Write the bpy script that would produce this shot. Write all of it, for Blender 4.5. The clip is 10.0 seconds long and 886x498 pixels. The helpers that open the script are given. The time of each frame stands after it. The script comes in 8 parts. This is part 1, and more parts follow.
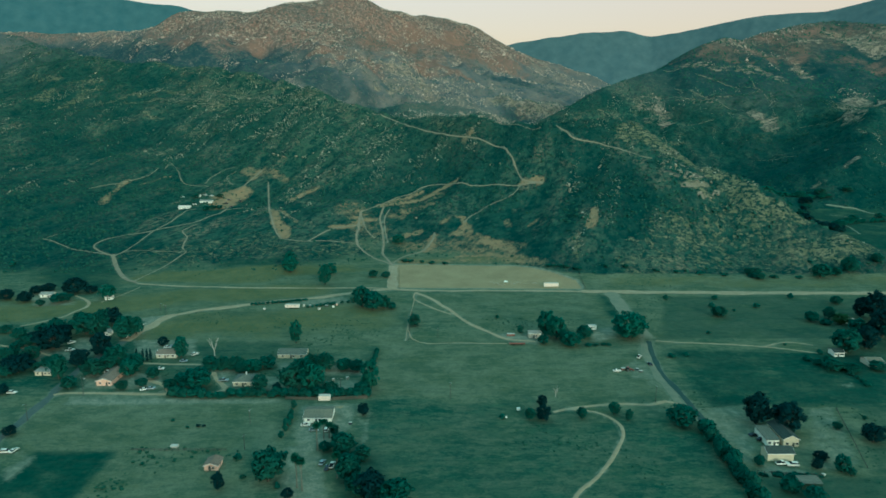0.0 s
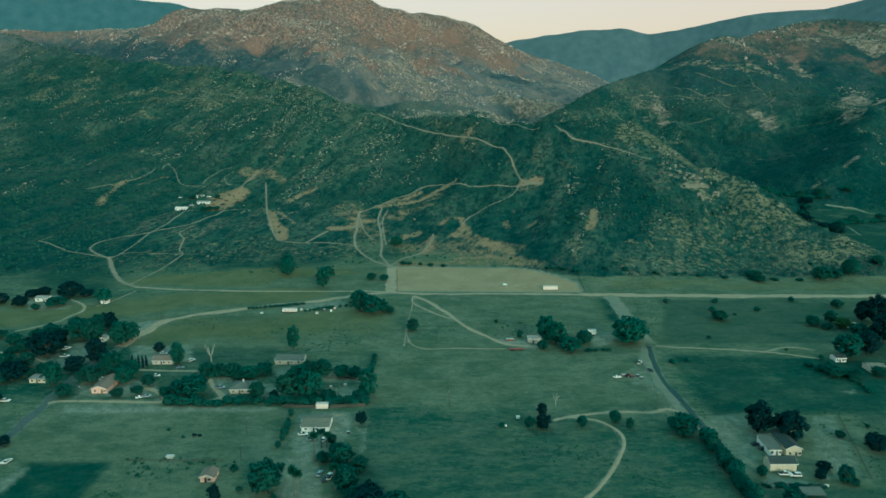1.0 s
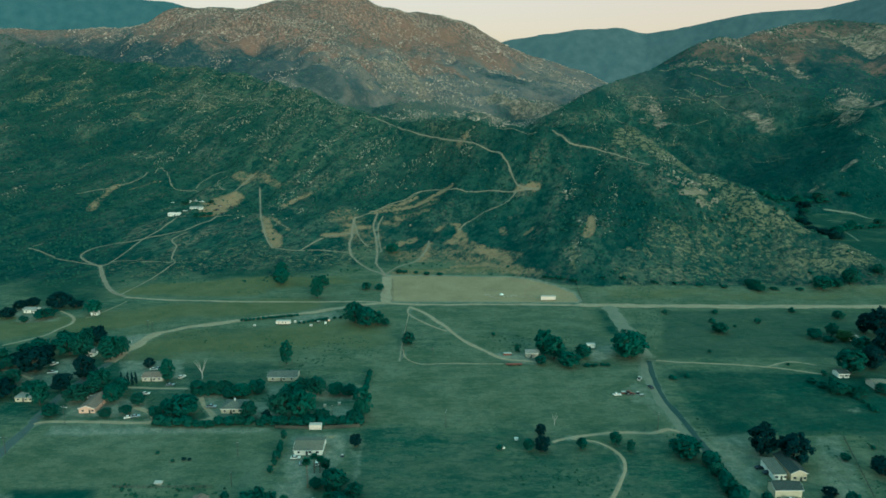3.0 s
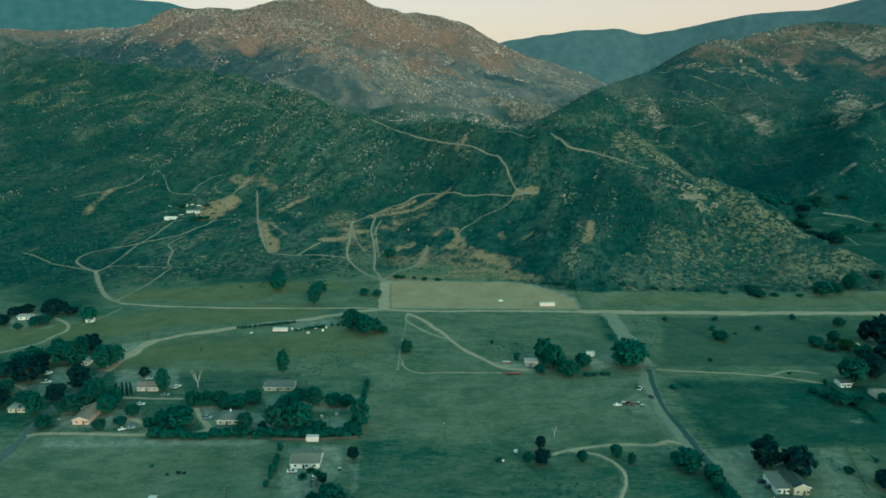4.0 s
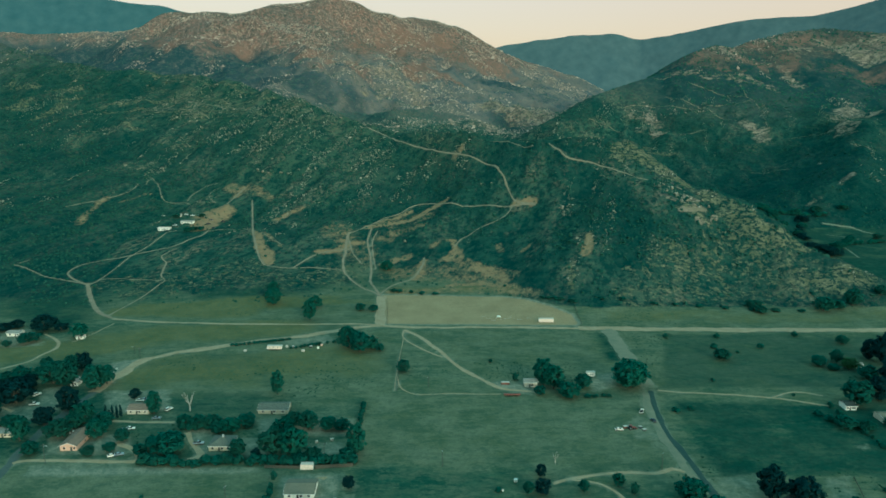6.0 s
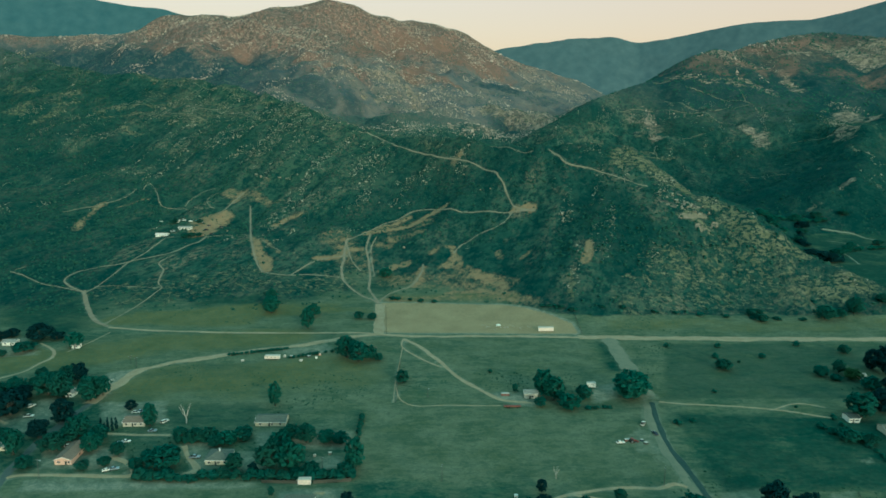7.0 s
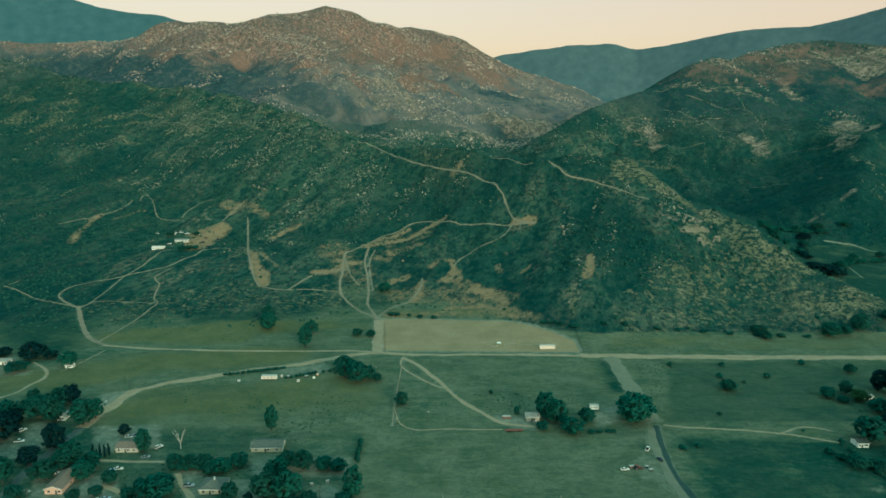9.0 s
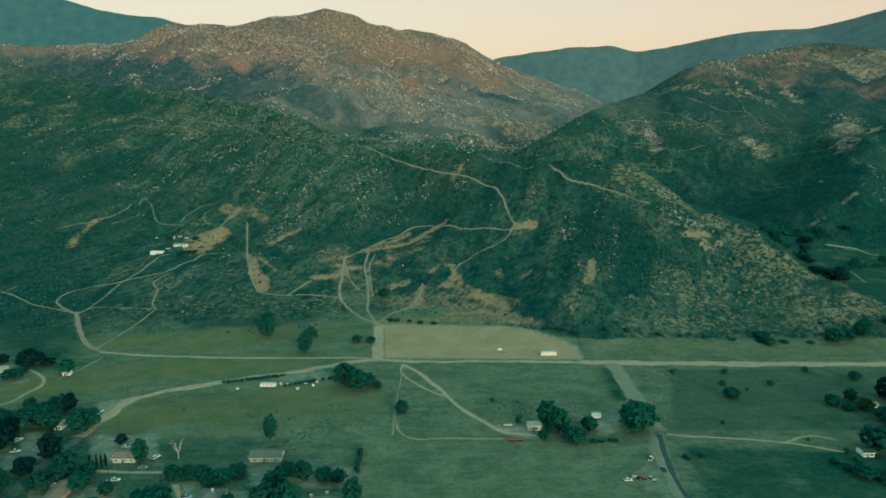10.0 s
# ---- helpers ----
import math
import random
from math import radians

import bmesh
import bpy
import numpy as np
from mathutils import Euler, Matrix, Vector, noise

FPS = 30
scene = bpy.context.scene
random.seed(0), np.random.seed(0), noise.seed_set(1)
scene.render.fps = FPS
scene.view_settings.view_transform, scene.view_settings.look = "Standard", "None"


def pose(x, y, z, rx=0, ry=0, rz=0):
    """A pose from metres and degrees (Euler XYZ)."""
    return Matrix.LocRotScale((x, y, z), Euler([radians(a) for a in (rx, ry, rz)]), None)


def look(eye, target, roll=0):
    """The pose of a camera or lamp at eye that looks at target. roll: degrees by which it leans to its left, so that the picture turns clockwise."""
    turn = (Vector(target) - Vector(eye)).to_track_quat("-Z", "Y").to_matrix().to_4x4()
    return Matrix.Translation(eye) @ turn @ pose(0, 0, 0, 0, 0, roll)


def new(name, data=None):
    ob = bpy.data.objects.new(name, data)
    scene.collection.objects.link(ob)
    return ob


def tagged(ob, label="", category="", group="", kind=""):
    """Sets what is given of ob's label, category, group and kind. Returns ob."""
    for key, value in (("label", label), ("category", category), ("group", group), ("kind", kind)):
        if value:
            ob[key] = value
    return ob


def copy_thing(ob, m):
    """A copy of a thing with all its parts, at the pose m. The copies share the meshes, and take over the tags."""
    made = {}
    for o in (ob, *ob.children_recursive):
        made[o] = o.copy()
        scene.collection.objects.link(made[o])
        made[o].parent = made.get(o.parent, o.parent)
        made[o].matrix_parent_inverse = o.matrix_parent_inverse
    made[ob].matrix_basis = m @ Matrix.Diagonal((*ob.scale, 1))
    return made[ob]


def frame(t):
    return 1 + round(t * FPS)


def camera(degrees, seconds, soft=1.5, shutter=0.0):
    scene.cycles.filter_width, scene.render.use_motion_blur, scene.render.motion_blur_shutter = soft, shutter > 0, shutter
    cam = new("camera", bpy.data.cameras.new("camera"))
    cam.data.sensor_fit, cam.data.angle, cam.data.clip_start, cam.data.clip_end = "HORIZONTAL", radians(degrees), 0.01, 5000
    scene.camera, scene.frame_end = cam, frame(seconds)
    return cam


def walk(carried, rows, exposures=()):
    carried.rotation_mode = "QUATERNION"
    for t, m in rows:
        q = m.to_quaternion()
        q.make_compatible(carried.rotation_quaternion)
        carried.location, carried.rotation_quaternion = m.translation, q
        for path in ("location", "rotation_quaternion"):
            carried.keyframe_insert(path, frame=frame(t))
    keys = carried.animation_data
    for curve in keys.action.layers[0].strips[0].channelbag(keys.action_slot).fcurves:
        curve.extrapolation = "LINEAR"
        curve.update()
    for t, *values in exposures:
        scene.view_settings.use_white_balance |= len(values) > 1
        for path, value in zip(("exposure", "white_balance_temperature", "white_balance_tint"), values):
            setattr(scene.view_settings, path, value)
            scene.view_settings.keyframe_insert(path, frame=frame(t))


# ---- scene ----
cam = camera(65, 10.0, soft=1.7)
PATH = [
    (0.0, (0.00, -0.00, 150.00), (-0.00, 977.74, -59.84), -0.138),
    (0.5, (-0.05, 2.33, 151.77), (1.03, 979.62, -60.11), -0.149),
    (1.0, (-0.16, 4.76, 153.66), (2.12, 981.67, -59.99), -0.156),
    (1.5, (-0.24, 7.18, 155.48), (3.53, 983.77, -59.58), -0.158),
    (2.0, (-0.33, 9.76, 157.32), (4.87, 986.17, -58.53), -0.137),
    (2.5, (-0.33, 12.33, 159.08), (6.38, 988.65, -57.13), -0.119),
    (4.0, (-0.61, 19.93, 164.57), (10.60, 996.26, -51.43), -0.060),
    (4.5, (-0.86, 22.49, 166.35), (11.85, 999.00, -48.74), -0.019),
    (5.0, (-1.05, 25.02, 168.20), (13.26, 1001.75, -45.78), 0.023),
    (5.5, (-1.31, 27.49, 170.01), (14.35, 1004.46, -42.79), 0.060),
    (7.0, (-1.95, 34.66, 175.52), (16.79, 1012.55, -32.75), 0.165),
    (7.5, (-2.19, 37.11, 177.35), (17.60, 1015.36, -29.12), 0.179),
    (8.0, (-2.30, 39.38, 179.21), (17.92, 1018.01, -25.44), 0.194),
    (8.5, (-2.48, 41.70, 180.91), (18.00, 1020.69, -21.94), 0.191),
    (9.0, (-2.76, 44.03, 182.65), (18.20, 1023.38, -18.44), 0.192),
    (9.5, (-2.99, 46.40, 184.02), (18.21, 1026.01, -15.78), 0.161),
    (10.0, (-3.14, 48.74, 184.89), (18.08, 1028.60, -13.69), 0.147),
]
walk(cam, [(t, look(eye, target, roll)) for t, eye, target, roll in PATH], exposures=[(0.0, 0.62, 4540, -26), (2.5, 0.61, 4530, -26), (5.0, 0.62, 4640, -26), (7.5, 0.64, 4830, -26), (10.0, 0.66, 5060, -26)])

# ---- world, sun, exposure ----
SUN_TURN, SUN_RISE = 154.0, 13.0      # degrees: where the sun stands, clockwise from north, and how high


def build_light():
    world = bpy.data.worlds.new("dusk_sky")
    scene.world = world
    world.use_nodes = True
    nt = world.node_tree
    nt.nodes.clear()
    out = nt.nodes.new("ShaderNodeOutputWorld")
    sky = nt.nodes.new("ShaderNodeTexSky")
    sky.sky_type, sky.sun_disc = "NISHITA", False
    sky.sun_elevation, sky.sun_rotation = radians(SUN_RISE), radians(SUN_TURN)
    sky.air_density, sky.dust_density, sky.ozone_density = 1.2, 2.0, 1.5
    first = nt.nodes.new("ShaderNodeBackground")
    first.inputs["Strength"].default_value = SKY_STRENGTH
    nt.links.new(sky.outputs["Color"], first.inputs["Color"])
    # evening glow low over the hills, fading to a dull blue overhead
    where = nt.nodes.new("ShaderNodeTexCoord")
    split = nt.nodes.new("ShaderNodeSeparateXYZ")
    ramp = nt.nodes.new("ShaderNodeValToRGB")
    nt.links.new(where.outputs["Generated"], split.inputs[0])
    nt.links.new(split.outputs["Z"], ramp.inputs["Fac"])
    stops = ((0.0, (0.575, 0.262, 0.158)), (0.15, (0.550, 0.268, 0.178)), (0.32, (0.34, 0.43, 0.39)), (1.0, (0.272, 0.475, 0.440)))
    while len(ramp.color_ramp.elements) < len(stops):
        ramp.color_ramp.elements.new(0.5)
    for e, (at, c) in zip(ramp.color_ramp.elements, stops):
        e.position, e.color = at, (*c, 1)
    second = nt.nodes.new("ShaderNodeBackground")
    second.inputs["Strength"].default_value = GLOW_STRENGTH
    nt.links.new(ramp.outputs["Color"], second.inputs["Color"])
    both = nt.nodes.new("ShaderNodeAddShader")
    nt.links.new(first.outputs[0], both.inputs[0])
    nt.links.new(second.outputs[0], both.inputs[1])
    nt.links.new(both.outputs[0], out.inputs["Surface"])
    lamp = bpy.data.lights.new("sun", "SUN")
    lamp.energy, lamp.angle, lamp.color = SUN_STRENGTH, radians(18.0), (1.0, 0.79, 0.56)
    ob = new("sun", lamp)
    a, e = radians(SUN_TURN), radians(SUN_RISE)
    src = Vector((math.sin(a) * math.cos(e), math.cos(a) * math.cos(e), math.sin(e)))
    ob.matrix_world = look(src * 100, (0, 0, 0))


SKY_STRENGTH, GLOW_STRENGTH, SUN_STRENGTH = 0.04, 0.95, 1.9
build_light()


# ---- materials ----
class Nodes:
    """A short hand for building a node material."""

    def __init__(self, name, rough=0.9, metal=0.0, gloss=0.25):
        self.mat = bpy.data.materials.new(name)
        self.mat.use_nodes = True
        self.nt = self.mat.node_tree
        self.bsdf = self.nt.nodes["Principled BSDF"]
        self.bsdf.inputs["Roughness"].default_value = rough
        self.bsdf.inputs["Metallic"].default_value = metal
        self.bsdf.inputs["Specular IOR Level"].default_value = gloss
        self.where = self.nt.nodes.new("ShaderNodeTexCoord").outputs["Object"]

    def link(self, a, b):
        self.nt.links.new(a, b)

    def noise(self, size, detail=3.0, stretch=None, rough=0.55, turn=0.0):
        n = self.nt.nodes.new("ShaderNodeTexNoise")
        n.inputs["Scale"].default_value = 1.0 / size
        n.inputs["Detail"].default_value, n.inputs["Roughness"].default_value = detail, rough
        at = self.where
        if stretch:
            m = self.nt.nodes.new("ShaderNodeMapping")
            m.vector_type = "TEXTURE"
            m.inputs["Scale"].default_value = tuple(1.0 / v for v in stretch)
            m.inputs["Rotation"].default_value = (0, 0, turn)
            self.link(at, m.inputs["Vector"])
            at = m.outputs["Vector"]
        self.link(at, n.inputs["Vector"])
        return n.outputs["Fac"]

    def attr(self, name):
        n = self.nt.nodes.new("ShaderNodeAttribute")
        n.attribute_name = name
        return n.outputs["Fac"]

    def step(self, v, low, high):
        n = self.nt.nodes.new("ShaderNodeMapRange")
        n.inputs["From Min"].default_value, n.inputs["From Max"].default_value = low, high
        self.link(v, n.inputs["Value"])
        return n.outputs["Result"]

    def sums(self, op, a, b):
        n = self.nt.nodes.new("ShaderNodeMath")
        n.operation, n.use_clamp = op, True
        for k, v in enumerate((a, b)):
            if isinstance(v, (int, float)):
                n.inputs[k].default_value = v
            else:
                self.link(v, n.inputs[k])
        return n.outputs[0]

    def mix(self, f, a, b):
        n = self.nt.nodes.new("ShaderNodeMix")
        n.data_type = "RGBA"
        for slot, v in ((0, f), (6, a), (7, b)):
            if isinstance(v, (int, float)):
                n.inputs[slot].default_value = v
            elif isinstance(v, tuple):
                n.inputs[slot].default_value = (*v, 1)
            else:
                self.link(v, n.inputs[slot])
        return n.outputs[2]

    def patch(self, name, by, wide, blur=0.1):
        """A ragged patch that ends where its amount ends."""
        amount = self.attr(name)
        return self.sums("MULTIPLY", self.edge(amount, by, wide, blur), self.step(amount, 0.06, 0.30))

    def edge(self, amount, by, wide, blur=0.1):
        """Turns a soft amount into a patch with a ragged edge."""
        far = self.nt.nodes.new("ShaderNodeMath")
        far.operation = "MULTIPLY_ADD"
        far.inputs[1].default_value = wide
        self.link(by, far.inputs[0])
        self.link(amount, far.inputs[2])
        return self.step(far.outputs[0], 0.5 - blur + 0.5 * wide, 0.5 + blur + 0.5 * wide)

    def random(self):
        return self.nt.nodes.new("ShaderNodeObjectInfo").outputs["Random"]

    def island(self):
        return self.nt.nodes.new("ShaderNodeNewGeometry").outputs["Random Per Island"]

    def done(self, colour, relief=None, depth=0.3, strength=0.6):
        self.link(colour, self.bsdf.inputs["Base Color"])
        if relief is not None:
            b = self.nt.nodes.new("ShaderNodeBump")
            b.inputs["Distance"].default_value, b.inputs["Strength"].default_value = depth, strength
            self.link(relief, b.inputs["Height"])
            self.link(b.outputs[0], self.bsdf.inputs["Normal"])
        return self.mat


def land_material():
    n = Nodes("land", 1.0, 0.0, 0.02)
    broad, mid, fine, grain = n.noise(140, 4), n.noise(22, 4), n.noise(5, 3), n.noise(1.1, 2)
    stripes = n.noise(7, 6, (0.2, 1.0, 1.0), 0.78, 0.06)
    grass = n.mix(n.step(n.sums("ADD", n.sums("MULTIPLY", broad, 0.5), n.sums("MULTIPLY", mid, 0.5)), 0.40, 0.60), GRASS_GREEN, GRASS_DULL)
    tan = n.mix(n.step(mid, 0.35, 0.68), GRASS_DRY, GRASS_STRAW)
    wander = n.nt.nodes.new("ShaderNodeMath")
    wander.operation = "MULTIPLY_ADD"
    wander.inputs[1].default_value = 2.3
    n.link(n.noise(38, 5, (0.6, 1.0, 1.0), 0.65), wander.inputs[0])
    shift = n.nt.nodes.new("ShaderNodeMath")
    shift.operation = "ADD"
    n.link(n.attr("dry"), shift.inputs[0])
    shift.inputs[1].default_value = -1.58
    streak = n.nt.nodes.new("ShaderNodeMath")
    streak.operation = "MULTIPLY_ADD"
    streak.inputs[1].default_value = 1.5
    n.link(stripes, streak.inputs[0])
    n.link(shift.outputs[0], streak.inputs[2])
    n.link(streak.outputs[0], wander.inputs[2])
    dry = n.sums("ADD", wander.outputs[0], 0.0)
    grass = n.mix(dry, grass, tan)
    sparse = n.sums("SUBTRACT", 1.0, n.sums("MULTIPLY", dry, 0.5))
    # mown bands, weedy blotches and single tussocks
    for size, stretch, low, high, much, tint in (
            (30, (0.45, 1.0, 1.0), 0.48, 0.57, 0.45, GRASS_DARK), (18, (0.12, 1.0, 1.0), 0.50, 0.62, 0.45, GRASS_STRAW),
            (12, (0.5, 1.0, 1.0), 0.49, 0.55, 0.8, GRASS_DARK), (7, (0.5, 1.0, 1.0), 0.50, 0.57, 0.6, GRASS_STRAW),
            (3.2, (0.7, 1.0, 1.0), 0.50, 0.56, 0.7, GRASS_DARK), (2.0, (0.8, 1.0, 1.0), 0.54, 0.62, 0.3, GRASS_STRAW)):
        show = n.sums("MULTIPLY", n.step(n.noise(size, 6, stretch, 0.76), low, high), much)
        grass = n.mix(n.sums("MULTIPLY", show, sparse) if tint == GRASS_DARK else show, grass, tint)
    grass = n.mix(n.sums("MULTIPLY", dry, 0.25), grass, tan)
    grass = n.mix(n.sums("MULTIPLY", n.attr("lush_shade"), n.step(mid, 0.2, 0.5)), grass, n.mix(n.step(n.noise(5, 5, None, 0.7), 0.42, 0.66), GRASS_LUSH, GRASS_DARK))
    tufts = n.noise(4.2, 5, (1.0, 0.6, 1.0), 0.68, -0.2)
    brush = n.mix(n.step(n.sums("ADD", n.sums("MULTIPLY", mid, 0.5), n.sums("MULTIPLY", fine, 0.5)), 0.38, 0.62), BRUSH_DARK, BRUSH_GREEN)
    brush = n.mix(n.attr("lush_shade"), brush, n.mix(n.step(tufts, 0.40, 0.60), BRUSH_DARK, BRUSH_DEEP))
    soil = n.mix(n.step(fine, 0.3, 0.7), SOIL_TAN, SOIL_RED)
    soil = n.mix(n.sums("MULTIPLY", n.step(tufts, 0.52, 0.64), 0.6), soil, BRUSH_GREEN)
    brush = n.mix(n.sums("MULTIPLY", n.attr("olive"), n.step(fine, 0.30, 0.60)), brush, BRUSH_OLIVE)
    # thinner, drier brush in bands along the slopes
    thin = n.sums("MULTIPLY", n.step(n.noise(40, 7, (1.0, 0.4, 1.0), 0.74, -0.3), 0.47, 0.60), n.sums("SUBTRACT", 1.0, n.attr("lush_shade")))
    brush = n.mix(n.sums("MULTIPLY", thin, 0.8), brush, n.mix(n.step(n.noise(5, 5, None, 0.75), 0.42, 0.60), BRUSH_DRY, BRUSH_GREEN))
    brush = n.mix(n.sums("MULTIPLY", n.step(n.noise(9, 6, (1.0, 0.6, 1.0), 0.78, -0.3), 0.47, 0.55), 0.85), brush, BRUSH_DEEP)
    # bare specks in drifts that run down the slopes
    drift = n.noise(26, 5, (1.0, 0.30, 1.0), 0.65, -0.30)
    more = n.nt.nodes.new("ShaderNodeMath")
    more.operation = "MULTIPLY_ADD"
    more.inputs[1].default_value = 0.25
    n.link(n.attr("stony"), more.inputs[0])
    n.link(drift, more.inputs[2])
    show = n.sums("MULTIPLY", n.step(more.outputs[0], 0.52, 0.68), n.step(tufts, 0.48, 0.60))
    show = n.sums("MULTIPLY", show, n.sums("SUBTRACT", 1.0, n.attr("lush_shade")))
    brush = n.mix(n.sums("MULTIPLY", show, 0.68), brush, n.mix(n.step(grain, 0.48, 0.62), soil, STONE_PALE))
    fleck = n.sums("MULTIPLY", n.step(n.noise(4.0, 4, (1.0, 0.5, 1.0), 0.8, -0.3), 0.59, 0.66), n.step(n.noise(60, 4, None, 0.7), 0.40, 0.56))
    brush = n.mix(n.sums("MULTIPLY", fleck, 0.15), brush, STONE_PALE)
    # open rocky ground of the high mountain
    stone = n.mix(n.step(n.noise(45, 5, None, 0.6), 0.38, 0.62), STONE_BROWN, STONE_GREY)
    stone = n.mix(n.step(n.noise(9, 4, None, 0.7), 0.53, 0.62), stone, STONE_PALE)
    stone = n.mix(n.sums("MULTIPLY", n.step(n.noise(15, 6, None, 0.8), 0.47, 0.58), 0.85), stone, BRUSH_ROCK)
    # far brush, its two tones paled by painted distance haze
    high = n.mix(n.step(n.noise(90, 6, None, 0.65), 0.36, 0.60), BRUSH_HAZE, BRUSH_HAZE_PALE)
    high = n.mix(n.sums("MULTIPLY", n.step(n.noise(13, 4, None, 0.7), 0.54, 0.66), 0.7), high, STONE_GREY)
    # shade and blue distance haze painted over the far brush
    high = n.mix(n.sums("MULTIPLY", n.attr("lush_shade"), n.step(n.noise(24, 5, None, 0.7), 0.18, 0.50)), high, BRUSH_SHADY)
    high = n.mix(n.sums("MULTIPLY", n.step(n.noise(8, 4, None, 0.8), 0.60, 0.67), 0.45), high, STONE_PALE)
    rocky = n.edge(n.attr("rock"), n.noise(130, 7, None, 0.7), 2.0, 0.2)
    brush = n.mix(n.attr("high"), brush, n.mix(rocky, high, stone))
    wooded = n.edge(n.attr("hill"), n.noise(24, 6, None, 0.7), 1.9, 0.2)
    ground = n.mix(wooded, grass, brush)
    golden = n.mix(n.sums("MULTIPLY", n.step(n.noise(3.0, 5, None, 0.8), 0.48, 0.62), 0.6), n.mix(n.step(n.noise(18, 5, None, 0.7), 0.4, 0.62), GOLD_DULL, GOLD_PALE), GRASS_DULL)
    ground = n.mix(n.sums("MULTIPLY", n.patch("gold", n.noise(20, 6, (0.5, 1.0, 1.0), 0.75), 2.0, 0.35), 0.85), ground, golden)
    straw = n.mix(n.step(n.noise(14, 5, None, 0.7), 0.40, 0.62), TAN_GRASS, TAN_PALE)
    straw = n.mix(n.sums("MULTIPLY", n.step(n.noise(4, 5, (0.8, 1.0, 1.0), 0.75), 0.46, 0.54), 0.95), straw, BRUSH_DEEP)
    ground = n.mix(n.sums("MULTIPLY", n.patch("tan", n.noise(5, 6, (0.9, 0.8, 1.0), 0.78), 4.2, 0.16), 0.85), ground, straw)
    outcrop = n.mix(n.step(n.noise(22, 5, None, 0.7), 0.42, 0.60), PALE_ROCK, STONE_PALE)
    outcrop = n.mix(n.sums("MULTIPLY", n.step(n.noise(12, 6, None, 0.85), 0.46, 0.55), 0.9), outcrop, BRUSH_ROCK)
    ground = n.mix(n.sums("MULTIPLY", n.patch("pale", n.noise(13, 5, (0.6, 1.0, 1.0), 0.72), 5.0, 0.16), 0.85), ground, outcrop)
    ground = n.mix(n.sums("MULTIPLY", n.patch("red", n.noise(60, 6, None, 0.78), 2.2, 0.25), 0.8), ground, n.mix(n.step(n.noise(30, 6, None, 0.75), 0.45, 0.62), SCAR_RED, STONE_BROWN))
    ground = n.mix(n.patch("soil", n.noise(8, 7, (1.0, 0.6, 1.0), 0.85, -0.3), 3.6, 0.3), ground, soil)
    dirt = n.mix(n.step(mid, 0.3, 0.7), DIRT_PALE, DIRT_BROWN)
    yard = n.mix(n.step(n.noise(5, 6, None, 0.78), 0.44, 0.58), YARD_GREY, YARD_PALE)
    dirt = n.mix(n.step(n.attr("bare"), 0.80, 0.95), yard, dirt)
    bare = n.edge(n.attr("bare"), n.noise(6, 6, None, 0.75), 1.0, 0.2)
    ground = n.mix(bare, ground, dirt)
    ground = n.mix(n.sums("MULTIPLY", n.step(grain, 0.45, 0.8), 0.35), ground, GRASS_DARK)
    return n.done(ground, n.sums("ADD", n.sums("MULTIPLY", fine, 0.7), n.sums("MULTIPLY", grain, 0.3)), 1.2, 0.5)


GRASS_GREEN, GRASS_DULL, GRASS_DARK = (0.036, 0.094, 0.058), (0.066, 0.108, 0.070), (0.018, 0.056, 0.039)
GRASS_LUSH = (0.008, 0.037, 0.027)
GRASS_DRY, GRASS_STRAW = (0.092, 0.108, 0.058), (0.156, 0.160, 0.100)
BRUSH_DARK, BRUSH_GREEN, BRUSH_DEEP = (0.020, 0.052, 0.040), (0.046, 0.086, 0.060), (0.008, 0.032, 0.029)
BRUSH_OLIVE, BRUSH_DRY = (0.078, 0.106, 0.060), (0.122, 0.124, 0.080)
BRUSH_ROCK = (0.062, 0.060, 0.052)
# far brush with shade and blue haze mixed into its colour
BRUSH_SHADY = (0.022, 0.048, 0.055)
# distance haze mixed into the brush colours of the far slopes
BRUSH_HAZE, BRUSH_HAZE_PALE = (0.078, 0.094, 0.098), (0.190, 0.152, 0.124)
STONE_BROWN, STONE_GREY, STONE_PALE = (0.225, 0.122, 0.092), (0.165, 0.112, 0.092), (0.37, 0.260, 0.190)
SOIL_TAN, SOIL_RED = (0.265, 0.186, 0.102), (0.240, 0.148, 0.082)
GOLD_DULL, GOLD_PALE = (0.104, 0.104, 0.042), (0.148, 0.133, 0.058)
TAN_GRASS, TAN_PALE = (0.120, 0.112, 0.060), (0.225, 0.190, 0.112)
PALE_ROCK, SCAR_RED = (0.22, 0.172, 0.112), (0.165, 0.098, 0.070)
YARD_GREY, YARD_PALE = (0.150, 0.158, 0.114), (0.250, 0.235, 0.168)
DIRT_PALE, DIRT_BROWN = (0.335, 0.250, 0.142), (0.25, 0.182, 0.102)
LAND = land_material()


# ---- land form ----
def lattice(ix, iy, seed):
    """A repeatable random number in 0..1 for each whole-numbered corner."""
    v = np.sin(ix * 127.1 + iy * 311.7 + seed * 74.7) * 43758.5453
    return v - np.floor(v)


def value_noise(x, y, size, seed=0):
    u, v = np.asarray(x) / size, np.asarray(y) / size
    i, j = np.floor(u), np.floor(v)
    a, b = u - i, v - j
    a, b = a * a * a * (a * (a * 6 - 15) + 10), b * b * b * (b * (b * 6 - 15) + 10)
    low = lattice(i, j, seed) * (1 - a) + lattice(i + 1, j, seed) * a
    high = lattice(i, j + 1, seed) * (1 - a) + lattice(i + 1, j + 1, seed) * a
    return low * (1 - b) + high * b


